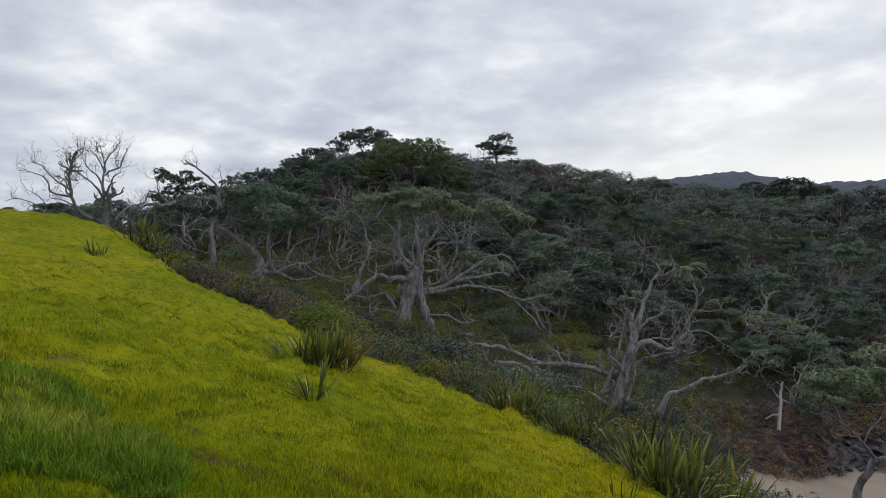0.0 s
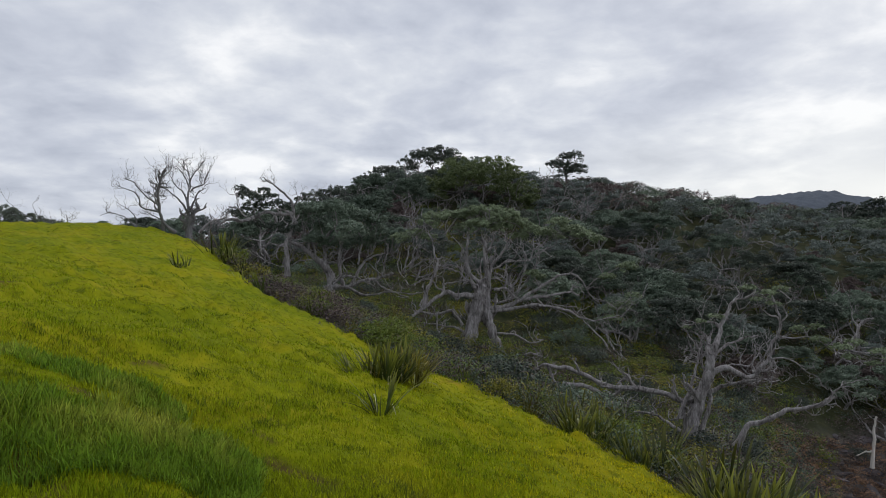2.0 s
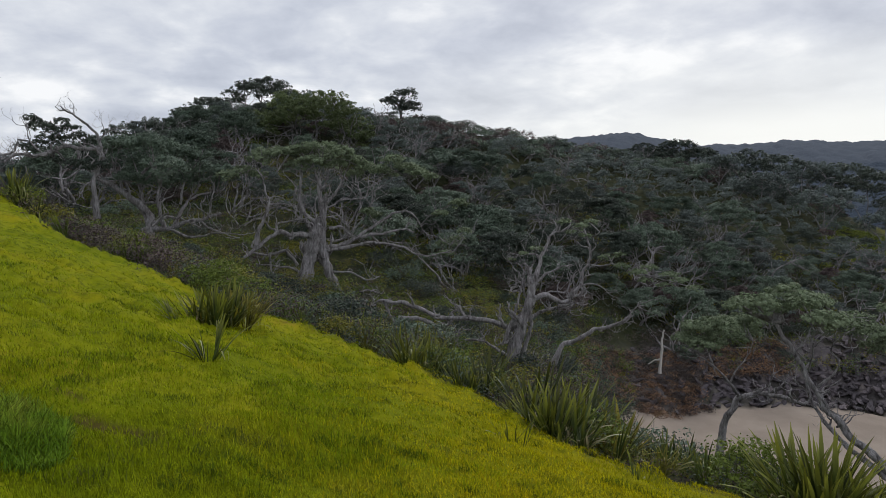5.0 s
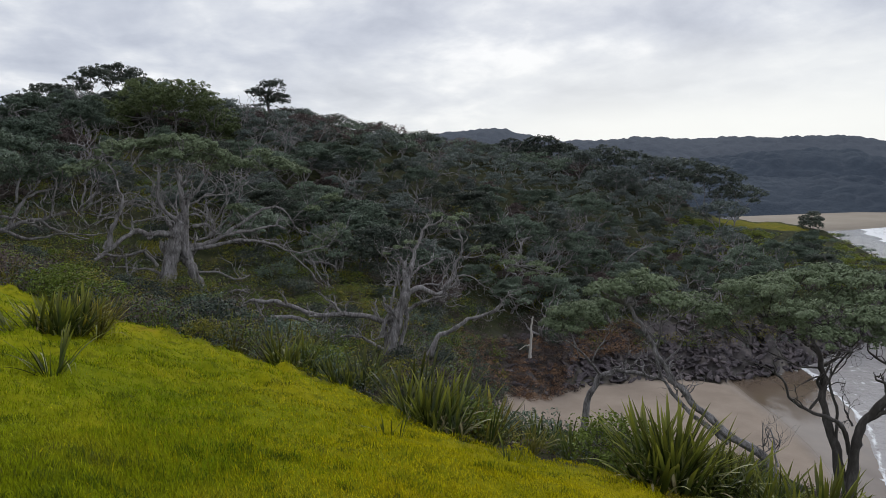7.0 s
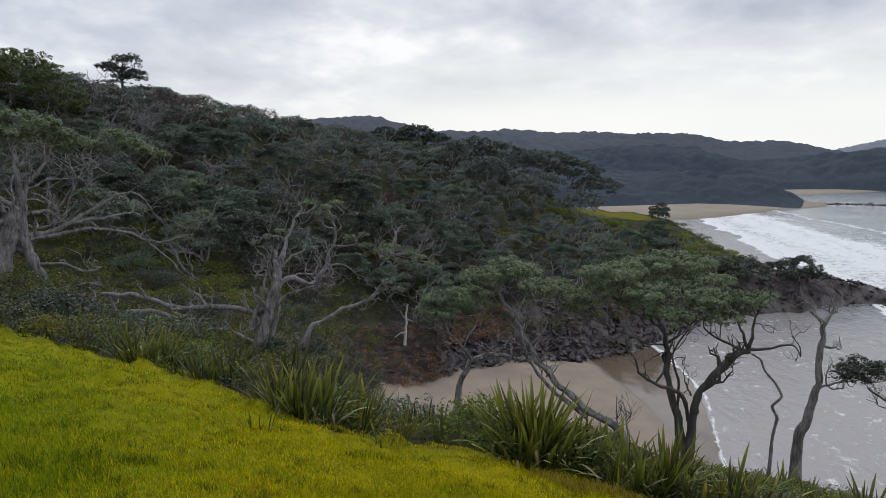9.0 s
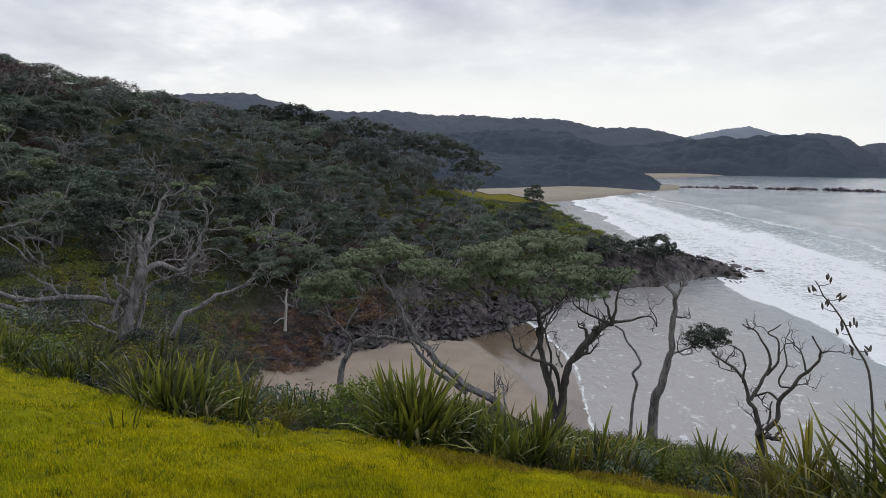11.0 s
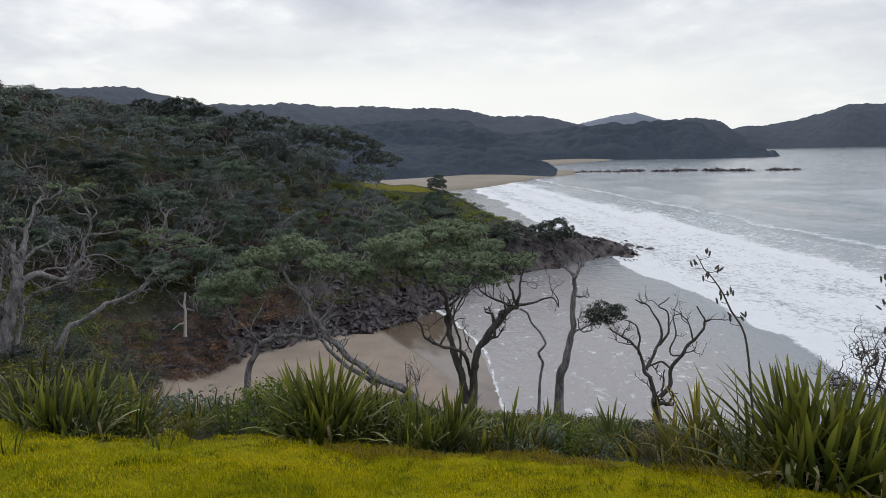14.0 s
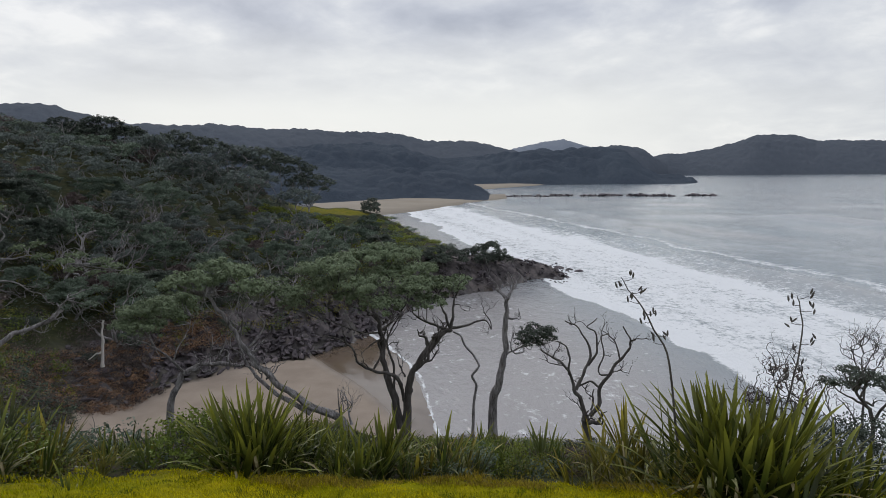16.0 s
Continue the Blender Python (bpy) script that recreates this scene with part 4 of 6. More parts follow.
T.limb(0.26, 0.06, (0.78, 2.55), (1.66, 2.63), (2.49, 3.01), (3.31, 3.25), (4.30, 3.30), (5.29, 3.51), (5.95, 3.36))
T.limb(0.16, 0.04, (2.49, 3.01), (3.15, 3.49), (3.98, 3.96), (4.65, 4.44), (5.31, 4.59), (5.80, 4.32), (6.19, 3.75), (6.61, 3.19), (6.84, 2.92))
T.limb(0.18, 0.04, (0.84, 2.39), (1.82, 2.53), (2.97, 2.74), (3.80, 2.82), (4.78, 2.63), (5.60, 2.22), (6.43, 2.10), (7.26, 2.25), (7.93, 2.40))
T.limb(0.1, 0.03, (3.31, 3.32), (3.80, 2.82), (4.29, 2.58), (5.11, 2.69), (5.94, 2.54))
T.limb(0.1, 0.04, (1.04, 4.60), (1.53, 4.40), (2.01, 3.93), (2.17, 3.60))
T.limb(0.14, 0.07, (1.02, 3.63), (1.68, 3.68), (2.10, 3.34), (2.49, 3.07))
T.limb(0.1, 0.04, (1.24, 2.87), (2.16, 3.18), (2.50, 3.73))
T.limb(0.05, 0.02, (6.19, 3.75), (6.63, 4.17), (7.07, 4.49))
T.limb(0.05, 0.02, (6.61, 3.19), (7.28, 2.97), (7.77, 2.63))
T.limb(0.26, 0.12, (0.20, 3.05), (-0.45, 3.33), (-1.09, 3.34), (-1.67, 3.58), (-2.23, 3.17), (-2.88, 2.73), (-3.53, 2.32))
T.limb(0.22, 0.05, (-2.88, 2.73), (-2.77, 3.44), (-2.54, 4.08), (-2.20, 5.05), (-2.28, 5.70), (-2.40, 6.35))
T.limb(0.14, 0.05, (0.38, 3.77), (-0.27, 4.04), (-0.75, 4.31), (-1.07, 4.71), (-1.55, 4.88), (-2.20, 5.05))
T.limb(0.1, 0.06, (-1.68, 3.42), (-1.80, 3.91), (-1.41, 4.06), (-0.75, 4.21))
T.limb(0.14, 0.08, (-0.80, 1.61), (-1.12, 2.11), (-1.50, 2.44), (-2.08, 2.32), (-2.73, 2.30), (-3.53, 2.45))
T.limb(0.1, 0.05, (-2.24, 2.39), (-2.26, 1.64), (-1.94, 1.15), (-1.14, 0.97))
T.limb(0.12, 0.06, (-0.65, 1.12), (-1.13, 1.46), (-2.10, 1.58), (-3.06, 1.66))
T.limb(0.08, 0.03, (-2.53, 4.57), (-3.17, 4.42), (-3.82, 4.50))
T.limb(0.06, 0.03, (-2.20, 5.05), (-1.39, 5.04), (-0.74, 4.93))
T.limb(0.1, 0.05, (1.08, 1.14), (1.80, 1.16), (2.29, 1.05), (2.84, 0.71), (3.43, 0.76), (3.83, 0.95))
T.limb(0.12, 0.06, (1.45, -0.30), (2.10, -0.32), (2.76, -0.08), (3.42, -0.13), (3.74, -0.30))
T.limb(0.06, 0.02, (-0.60, 5.67), (-1.04, 6.33), (-1.52, 6.99))
T.limb(0.05, 0.02, (1.96, 6.78), (2.23, 7.26), (2.40, 7.59))
T.limb(0.08, 0.03, (0.36, 6.47), (0.21, 7.13), (0.02, 7.62))
T.limb(0.06, 0.02, (0.36, 6.47), (0.76, 7.12), (1.09, 7.54))
T.limb(0.05, 0.02, (-2.40, 6.35), (-2.65, 6.84), (-2.96, 7.27))
T.clumps((-2.31, 7.65, 0.62), (-1.50, 7.83, 0.62), (-0.69, 7.89, 0.62), (0.12, 8.04, 0.68), (0.94, 8.13, 0.68), (1.75, 7.79, 0.62), (2.40, 7.36, 0.62), (0.01, 7.23, 0.62), (0.76, 7.38, 0.62), (1.41, 7.14, 0.56), (-0.70, 7.17, 0.50), (-2.64, 7.33, 0.50), (3.21, 6.92, 0.62), (4.03, 6.91, 0.56), (2.55, 6.70, 0.50), (4.70, 7.46, 0.56), (5.52, 7.08, 0.56), (6.24, 6.78, 0.56), (6.67, 6.44, 0.40), (4.85, 6.63, 0.43), (-2.65, 6.62, 0.43), (-3.45, 6.79, 0.50), (-4.26, 6.57, 0.50), (7.77, 2.57, 0.47), (8.28, 2.89, 0.40), (7.43, 2.08, 0.40), (3.17, 4.53, 0.40), (3.66, 4.33, 0.34), (8.62, 3.34, 0.37), (7.30, 4.36, 0.40), (8.21, 4.94, 0.47))
T.build("spreading_tree", "huge grey twin-trunked coastal tree with sprawling bare limbs", leaf="leaf_pale", leaf_size=0.075, per=2300, flat=0.5, twigs=4, twig_length=1.0)

T = Limbs(-15.28, 26, 9.0, 398)
T.limb(0.32, 0.2, (-0.23, -0.01), (-0.11, 0.68), (0.08, 1.26), (0.30, 1.84), (0.46, 2.41), (0.54, 2.98), (0.63, 3.44))
T.limb(0.16, 0.06, (0.21, 0.13), (0.38, 0.82), (0.56, 1.51), (0.53, 2.19), (0.40, 2.86), (0.32, 3.32), (0.25, 3.88))
T.limb(0.14, 0.05, (-0.54, 0.96), (-0.31, 1.59), (-0.13, 2.05), (0.03, 2.63), (0.19, 3.09), (0.16, 3.65), (-0.01, 3.99))
T.limb(0.15, 0.1, (-0.45, -0.13), (-0.28, 0.79), (-0.41, 1.36), (-0.20, 1.82), (0.24, 2.18))
T.limb(0.2, 0.05, (0.54, 3.09), (0.76, 3.55), (0.85, 4.00), (0.99, 4.46), (1.21, 4.91), (1.36, 5.24), (1.52, 5.53), (1.90, 5.58))
T.limb(0.1, 0.03, (0.99, 4.46), (0.71, 4.68), (0.28, 4.68), (-0.05, 4.56), (-0.38, 4.26))
T.limb(0.05, 0.02, (0.85, 4.00), (0.55, 3.77), (0.49, 4.11))
T.limb(0.1, 0.04, (0.76, 3.44), (1.02, 3.67), (1.24, 3.83), (1.56, 4.01), (1.88, 4.13), (2.30, 4.20))
T.limb(0.05, 0.02, (1.58, 5.47), (1.68, 5.20), (1.93, 5.24), (2.10, 5.47), (2.32, 5.80))
T.limb(0.2, 0.06, (0.53, 2.53), (0.75, 2.83), (1.12, 2.95), (1.54, 2.85), (1.86, 2.68), (2.11, 2.80), (2.39, 3.14), (2.66, 3.37), (2.81, 3.92), (2.96, 4.25), (3.03, 4.69), (2.97, 5.02), (2.93, 5.35))
T.limb(0.1, 0.06, (2.07, 2.86), (2.38, 2.96), (2.70, 3.10), (2.74, 3.37))
T.limb(0.06, 0.03, (2.07, 2.73), (2.38, 2.65), (2.73, 2.70))
T.limb(0.06, 0.02, (2.74, 3.41), (3.11, 3.48), (3.52, 3.34), (3.82, 3.06), (4.12, 2.92))
T.limb(0.05, 0.02, (3.03, 4.69), (3.24, 5.03), (3.18, 5.35), (3.45, 5.57))
T.limb(0.05, 0.02, (2.96, 4.25), (3.43, 4.15), (3.93, 4.26), (4.53, 4.01), (5.12, 3.80))
T.limb(0.14, 0.07, (0.52, 1.96), (0.89, 2.20), (1.32, 2.33), (1.85, 2.41), (2.11, 2.51))
T.limb(0.04, 0.02, (1.98, 2.46), (2.17, 2.29))
T.limb(0.2, 0.12, (0.46, 1.96), (0.13, 1.72), (-0.42, 1.58), (-1.09, 1.79), (-1.88, 1.83), (-2.57, 1.85), (-3.26, 1.87), (-3.73, 2.05), (-4.32, 2.22), (-4.80, 2.37), (-5.16, 2.48), (-5.65, 2.47), (-5.95, 2.51))
T.limb(0.08, 0.05, (-0.54, 1.51), (-0.98, 1.68), (-1.42, 1.85), (-1.88, 1.74), (-2.22, 1.98), (-2.56, 2.13), (-2.84, 2.08), (-2.98, 1.91))
T.limb(0.12, 0.08, (-5.95, 2.51), (-5.71, 2.03), (-5.47, 1.63), (-5.23, 1.32))
T.limb(0.1, 0.05, (-5.95, 2.51), (-6.27, 2.45), (-6.60, 2.20), (-6.76, 1.83))
T.limb(0.16, 0.1, (-5.22, 1.76), (-4.45, 1.74), (-3.86, 1.62), (-3.27, 1.36), (-2.93, 1.02), (-2.58, 0.73))
T.limb(0.12, 0.06, (-0.00, 0.30), (-0.55, 0.50), (-0.99, 0.76), (-1.44, 0.92), (-2.01, 0.94), (-2.47, 0.80))
T.limb(0.06, 0.03, (-0.11, 0.23), (0.43, 0.26), (0.71, 0.11))
T.clumps((2.01, 5.98, 0.29), (2.63, 5.80, 0.31), (3.15, 5.97, 0.25), (2.31, 5.53, 0.20), (2.83, 5.42, 0.25), (0.28, 4.68, 0.20), (0.82, 4.86, 0.25), (-0.27, 4.42, 0.18), (4.33, 4.12, 0.29), (4.93, 3.91, 0.31), (5.51, 4.03, 0.31), (6.19, 3.82, 0.34), (6.66, 3.53, 0.31), (7.03, 3.33, 0.27), (5.22, 3.59, 0.25), (5.99, 3.39, 0.25), (3.74, 4.46, 0.25), (4.14, 4.68, 0.20))
T.build("weathered_tree", "half-dead silver-grey tree with long twisted limbs in the gully", leaf="leaf_pale", leaf_size=0.06, per=2000, flat=0.4, twigs=5, twig_length=0.75)

T = Limbs(-18.86, 30, 8.63, 626)
T.limb(0.2, 0.1, (-0.12, 0.00), (0.37, 0.35), (0.98, 0.64), (1.69, 1.06), (2.39, 1.27), (3.08, 1.56), (3.53, 1.83))
T.limb(0.06, 0.03, (3.19, 1.61), (3.53, 2.15), (3.87, 2.49))
T.limb(0.05, 0.02, (2.39, 1.27), (2.73, 0.99), (3.07, 1.06))
T.clumps((4.09, 2.35, 0.31), (4.53, 1.95, 0.31), (3.64, 1.91, 0.23))
T.build("fallen_tree", "fallen grey trunk sloping up out of the scrub", leaf="leaf", leaf_size=0.07, per=1500, flat=0.45, twigs=3, twig_length=0.8)

T = Limbs(16.9, 38, 14.28, 984)
T.limb(0.38, 0.15, (-0.09, -0.06), (0.32, 0.65), (-0.29, 1.65), (-1.06, 2.31), (-2.03, 2.96))
T.limb(0.25, 0.12, (0.16, 0.65), (-0.13, 1.97), (-0.18, 3.02))
T.limb(0.25, 0.1, (0.32, 0.26), (1.11, 0.30), (2.08, 0.62), (2.73, 0.77), (3.79, 1.09))
T.limb(0.2, 0.08, (0.95, 0.37), (0.65, 1.63), (0.82, 2.62))
T.limb(0.16, 0.07, (1.43, 0.43), (2.09, 1.62), (2.75, 2.11), (3.81, 2.28))
T.limb(0.12, 0.06, (1.83, 1.62), (2.10, 2.79), (2.50, 3.19))
T.limb(0.2, 0.1, (-0.31, 0.01), (0.80, 0.81), (1.76, 0.89))
T.limb(0.14, 0.05, (-1.06, 2.31), (-1.20, 3.12), (-1.35, 3.44))
T.limb(0.1, 0.04, (2.73, 0.77), (3.22, 0.26), (4.04, -0.10), (4.72, -0.29))
T.limb(0.12, 0.05, (1.11, 0.30), (2.39, -0.23), (3.71, 0.01), (5.06, -0.20))
T.clumps((-1.34, 4.68, 0.83), (-0.41, 4.85, 0.90), (0.53, 4.73, 0.90), (1.80, 4.42, 0.83), (0.20, 3.68, 0.90), (1.15, 3.48, 0.97), (2.11, 2.95, 0.83), (3.09, 3.42, 0.90), (3.58, 2.88, 0.69), (-0.68, 3.02, 0.62), (-1.95, 4.57, 0.62), (2.61, 4.23, 0.76), (4.09, 3.46, 0.62), (0.66, 2.79, 0.76))
T.build("sprawling_tree", "low sprawling grey tree with dark leaf pads", leaf="leaf", leaf_size=0.07, per=2300, flat=0.5, twigs=3, twig_length=1.3)

T = Limbs(20.21, 36, 16.0, 434)
T.limb(0.2, 0.14, (-0.10, -0.16), (-0.17, 0.76), (-0.01, 1.52), (0.17, 2.20), (0.24, 2.75))
T.limb(0.14, 0.04, (0.24, 2.75), (0.03, 3.51), (-0.40, 3.93), (-0.82, 4.22), (-1.23, 4.48), (-1.42, 4.69))
T.limb(0.04, 0.02, (-0.82, 4.22), (-0.89, 4.55), (-0.81, 4.74))
T.limb(0.16, 0.1, (0.24, 2.75), (-0.56, 2.68), (-1.26, 2.73), (-1.96, 2.49), (-2.65, 2.27), (-3.27, 2.27), (-3.71, 1.92))
T.limb(0.12, 0.04, (-4.77, 1.59), (-4.34, 2.12), (-3.91, 2.36), (-3.46, 2.42), (-3.32, 2.86), (-3.26, 3.16))
T.limb(0.07, 0.03, (-2.24, 2.43), (-2.64, 2.87), (-2.82, 3.31), (-2.87, 3.76))
T.limb(0.06, 0.03, (-1.26, 2.73), (-1.54, 3.18), (-1.39, 3.64))
T.limb(0.06, 0.02, (0.16, 3.05), (0.46, 3.52), (0.90, 3.68), (1.49, 3.75))
T.limb(0.05, 0.02, (0.46, 3.52), (0.35, 3.92))
T.clumps((-2.67, 4.03, 0.34), (-2.43, 3.77, 0.37), (-2.11, 3.56, 0.37), (-1.73, 3.39, 0.37), (-1.38, 3.82, 0.34), (-0.97, 3.55, 0.37), (-0.61, 3.26, 0.37), (-0.21, 3.05, 0.34), (-2.45, 2.93, 0.31), (-2.73, 2.51, 0.28), (-2.06, 3.09, 0.31), (-1.26, 3.07, 0.37), (-2.91, 2.72, 0.22), (-1.79, 2.85, 0.28), (-1.92, 2.13, 0.34), (-1.42, 2.01, 0.37), (-0.86, 1.92, 0.37), (-0.29, 1.71, 0.34), (0.28, 1.83, 0.37))
T.build("windswept_tree", "dark windswept tree leaning on the skyline", leaf="leaf_dark", leaf_size=0.07, per=1900, flat=0.6, twigs=3, twig_length=0.7)

T = Limbs(28.31, 33, 17.18, 450)
T.limb(0.26, 0.18, (-0.09, -0.05), (-0.10, 0.48), (-0.09, 1.05))
T.limb(0.13, 0.02, (-0.12, 0.87), (-0.19, 1.66), (-0.18, 2.31), (-0.15, 2.84), (-0.21, 3.36), (-0.22, 3.80))
T.limb(0.1, 0.02, (-0.11, 1.00), (-0.31, 1.39), (-0.54, 1.78), (-0.94, 2.15), (-1.27, 2.32), (-1.60, 2.49))
T.limb(0.08, 0.02, (-0.17, 1.66), (-0.44, 2.25), (-0.70, 2.55), (-0.96, 3.01), (-1.18, 3.43))
T.limb(0.06, 0.015, (-0.15, 2.57), (-0.33, 2.96), (-0.57, 3.34), (-0.80, 3.53))
T.limb(0.09, 0.02, (-0.06, 1.40), (0.09, 1.93), (0.33, 2.33), (0.64, 2.47))
T.limb(0.07, 0.02, (-0.11, 2.31), (0.10, 2.53), (0.45, 2.65), (0.58, 3.00), (0.75, 3.36), (0.85, 3.63))
T.limb(0.07, 0.02, (-0.15, 2.70), (-0.01, 3.11), (0.23, 3.43), (0.36, 3.78), (0.52, 3.98))
T.limb(0.05, 0.015, (-0.21, 3.36), (-0.41, 3.55), (-0.45, 3.81))
T.limb(0.05, 0.015, (0.45, 2.65), (0.34, 2.99), (0.37, 3.34))
T.build("bare_upright_tree", "leafless grey tree with a fan of fine branches on the crest", bark="bark_grey", twigs=9, twig_length=0.55)

T = Limbs(30.23, 34, 17.49, 500)
T.limb(0.14, 0.09, (-0.16, -0.01), (-0.19, 0.42), (-0.30, 0.79), (-0.43, 1.26), (-0.46, 1.79), (-0.36, 2.32), (-0.27, 2.72), (-0.14, 3.12))
T.limb(0.13, 0.03, (0.37, -0.00), (-0.08, 0.42), (-0.34, 0.95), (-0.52, 1.39), (-0.62, 1.78), (-0.78, 1.98))
T.limb(0.08, 0.02, (-0.34, 1.00), (-0.86, 1.12), (-1.15, 1.24), (-1.29, 1.63), (-1.61, 1.95), (-2.04, 2.11), (-2.25, 2.28))
T.limb(0.05, 0.02, (-0.19, 0.60), (-0.53, 0.78), (-0.86, 0.93), (-1.15, 0.93))
T.limb(0.06, 0.02, (-0.52, 1.39), (-0.96, 1.77), (-1.28, 2.15), (-1.50, 2.40), (-1.78, 2.56), (-2.03, 2.68))
T.limb(0.04, 0.015, (-0.42, 1.79), (-0.24, 1.85), (-0.05, 1.77))
T.limb(0.05, 0.015, (-0.36, 2.32), (-0.54, 2.70), (-0.58, 3.04))
T.limb(0.05, 0.015, (-0.27, 2.72), (0.01, 3.00), (0.20, 3.20))
T.build("bare_leaning_tree", "leafless leaning tree with fine branches on the crest", bark="bark_grey", twigs=9, twig_length=0.55)

T = Limbs(32.35, 34, 17.71, 501)
T.limb(0.05, 0.015, (-0.04, 0.00), (-0.20, 0.49), (-0.48, 0.87), (-0.80, 1.07), (-1.05, 1.24))
T.limb(0.05, 0.015, (-0.13, -0.00), (-0.59, 0.48), (-1.02, 0.68), (-1.44, 0.67), (-1.69, 0.54))
T.limb(0.03, 0.015, (-0.59, 0.43), (-0.77, 0.33), (-0.86, 0.07))
T.build("bare_low_tree", "low leafless branches showing over the grassy crest", bark="bark_grey", twigs=5, twig_length=0.45)

T = Limbs(-5.0, 103, 29.13, 430)
T.limb(0.3, 0.15, (-0.00, -0.19), (-0.17, 1.30), (-0.72, 2.52))
T.limb(0.2, 0.1, (-0.08, 1.12), (0.76, 2.21), (1.33, 3.13))
T.limb(0.15, 0.08, (-0.53, 2.24), (-1.64, 2.64), (-2.38, 3.03))
T.clumps((-1.64, 3.01, 0.94), (-0.34, 3.45, 1.04), (1.14, 3.32, 1.13), (2.06, 2.37, 1.04), (-2.39, 2.84, 0.85), (0.58, 2.40, 1.13), (2.51, 1.53, 0.75), (-1.00, 2.25, 1.04), (0.01, 1.49, 0.94), (1.31, 1.37, 0.94))
T.build("lone_tree", "single round-crowned tree on the hill skyline", bark="bark_dark", leaf="leaf_dark", leaf_size=0.1, per=1000, flat=0.7)

T = Limbs(-28.13, 48, 3.87, 569)
T.limb(0.17, 0.1, (-0.11, -0.27), (0.00, 1.10), (0.15, 2.42))
T.limb(0.09, 0.05, (-0.11, 0.20), (-0.45, 0.08), (-0.90, -0.24))
T.build("bleached_stump", "bleached white broken tree stump above the cove", bark="driftwood")

T = Limbs(-12.9, 60, 8.53, 869)
T.limb(0.42, 0.3, (-0.00, -0.16), (-0.20, 1.43), (-0.44, 3.03), (-0.64, 4.36))
T.limb(0.15, 0.08, (-0.64, 4.10), (-1.26, 5.16), (-1.78, 5.70))
T.limb(0.15, 0.08, (-0.59, 3.83), (0.04, 4.89), (0.57, 5.53))
T.clumps((-1.78, 5.86, 0.76), (-0.99, 6.23, 0.87), (-0.10, 6.22, 0.87), (0.73, 5.85, 0.76), (-0.63, 5.53, 0.65))
T.build("slim_tree", "tree with a tall pale trunk in the bush", leaf="leaf", leaf_size=0.14, per=700, twigs=2)

T = Limbs(-30.9, 75, 8.02, 884)
T.limb(0.16, 0.06, (0.59, -0.49), (0.99, 0.94), (1.68, 2.09), (2.64, 2.51))
T.limb(0.1, 0.04, (1.06, 1.07), (0.50, 2.13), (0.15, 2.59))
T.limb(0.1, 0.04, (1.68, 2.09), (2.18, 3.18), (2.71, 3.81))
T.build("bare_hillside_tree", "pale bare branching limbs on the hillside", twigs=3, twig_length=1.4)

T = Limbs(-35.7, 78, 6.74, 885)
T.limb(0.18, 0.06, (-0.35, -0.20), (0.39, 1.17), (1.43, 1.69), (2.81, 2.00), (3.82, 1.48))
T.limb(0.1, 0.04, (0.39, 1.17), (0.25, 2.42), (0.81, 3.10))
T.limb(0.08, 0.03, (2.81, 2.00), (3.64, 2.32), (4.19, 2.17))
T.build("bare_hillside_tree", "pale bare bent limbs on the hillside", twigs=3, twig_length=1.4)

T = Limbs(12.5, 70, 21.66, 886)
T.limb(0.2, 0.06, (-0.30, -0.19), (-0.59, 0.92), (-1.18, 1.83), (-1.47, 2.44))
T.limb(0.14, 0.05, (-0.18, 0.31), (0.32, 1.24), (1.23, 1.87))
T.limb(0.1, 0.04, (-0.41, 0.61), (-1.01, 0.61), (-1.49, 0.42))
T.build("bare_hillside_tree", "pale forked dead branches below the hilltop", twigs=4, twig_length=1.6)

T = Limbs(-26.9, 56, 10.92, 887)
T.limb(0.2, 0.08, (-0.21, -0.92), (0.41, 0.24), (0.90, 0.93))
T.limb(0.1, 0.04, (0.41, 0.24), (0.01, 0.91), (-0.07, 1.36))
T.build("bare_hillside_tree", "short pale broken trunk in the bush", twigs=2, twig_length=1.0)

T = Limbs(-36.6, 70, 7.23, 888)
T.limb(0.16, 0.05, (-0.63, -0.97), (-0.01, 0.96), (1.56, 2.25), (2.82, 2.76))
T.limb(0.1, 0.04, (1.56, 2.25), (2.20, 1.93), (2.83, 1.62))
T.build("bare_hillside_tree", "curved pale bare limb above the bush", twigs=3, twig_length=1.2)

T = Limbs(-87.8, 13.5, 10.82, 1100)
T.limb(0.03, 0.012, (-0.04, -0.07), (-0.26, 0.41), (-0.52, 0.71), (-0.73, 0.96))
T.limb(0.03, 0.012, (0.00, -0.06), (-0.12, 0.44), (-0.29, 0.92), (-0.40, 1.30))
T.limb(0.03, 0.012, (0.05, -0.05), (0.07, 0.47), (-0.05, 0.96), (-0.17, 1.45))
T.limb(0.03, 0.012, (0.10, -0.04), (0.21, 0.44), (0.24, 0.90), (0.13, 1.27))
T.limb(0.025, 0.01, (-0.11, 0.27), (-0.41, 0.38), (-0.66, 0.39), (-0.81, 0.48))
T.limb(0.03, 0.012, (0.47, 0.04), (0.35, 0.47), (0.15, 0.88), (-0.01, 1.08))
T.clumps((-0.63, 0.86, 0.17), (-0.40, 1.25, 0.19), (-0.16, 1.40, 0.20), (0.11, 1.19, 0.18), (-0.24, 0.93, 0.21), (-0.72, 0.64, 0.16), (0.01, 0.75, 0.18), (0.24, 0.90, 0.15), (-0.42, 0.61, 0.16))
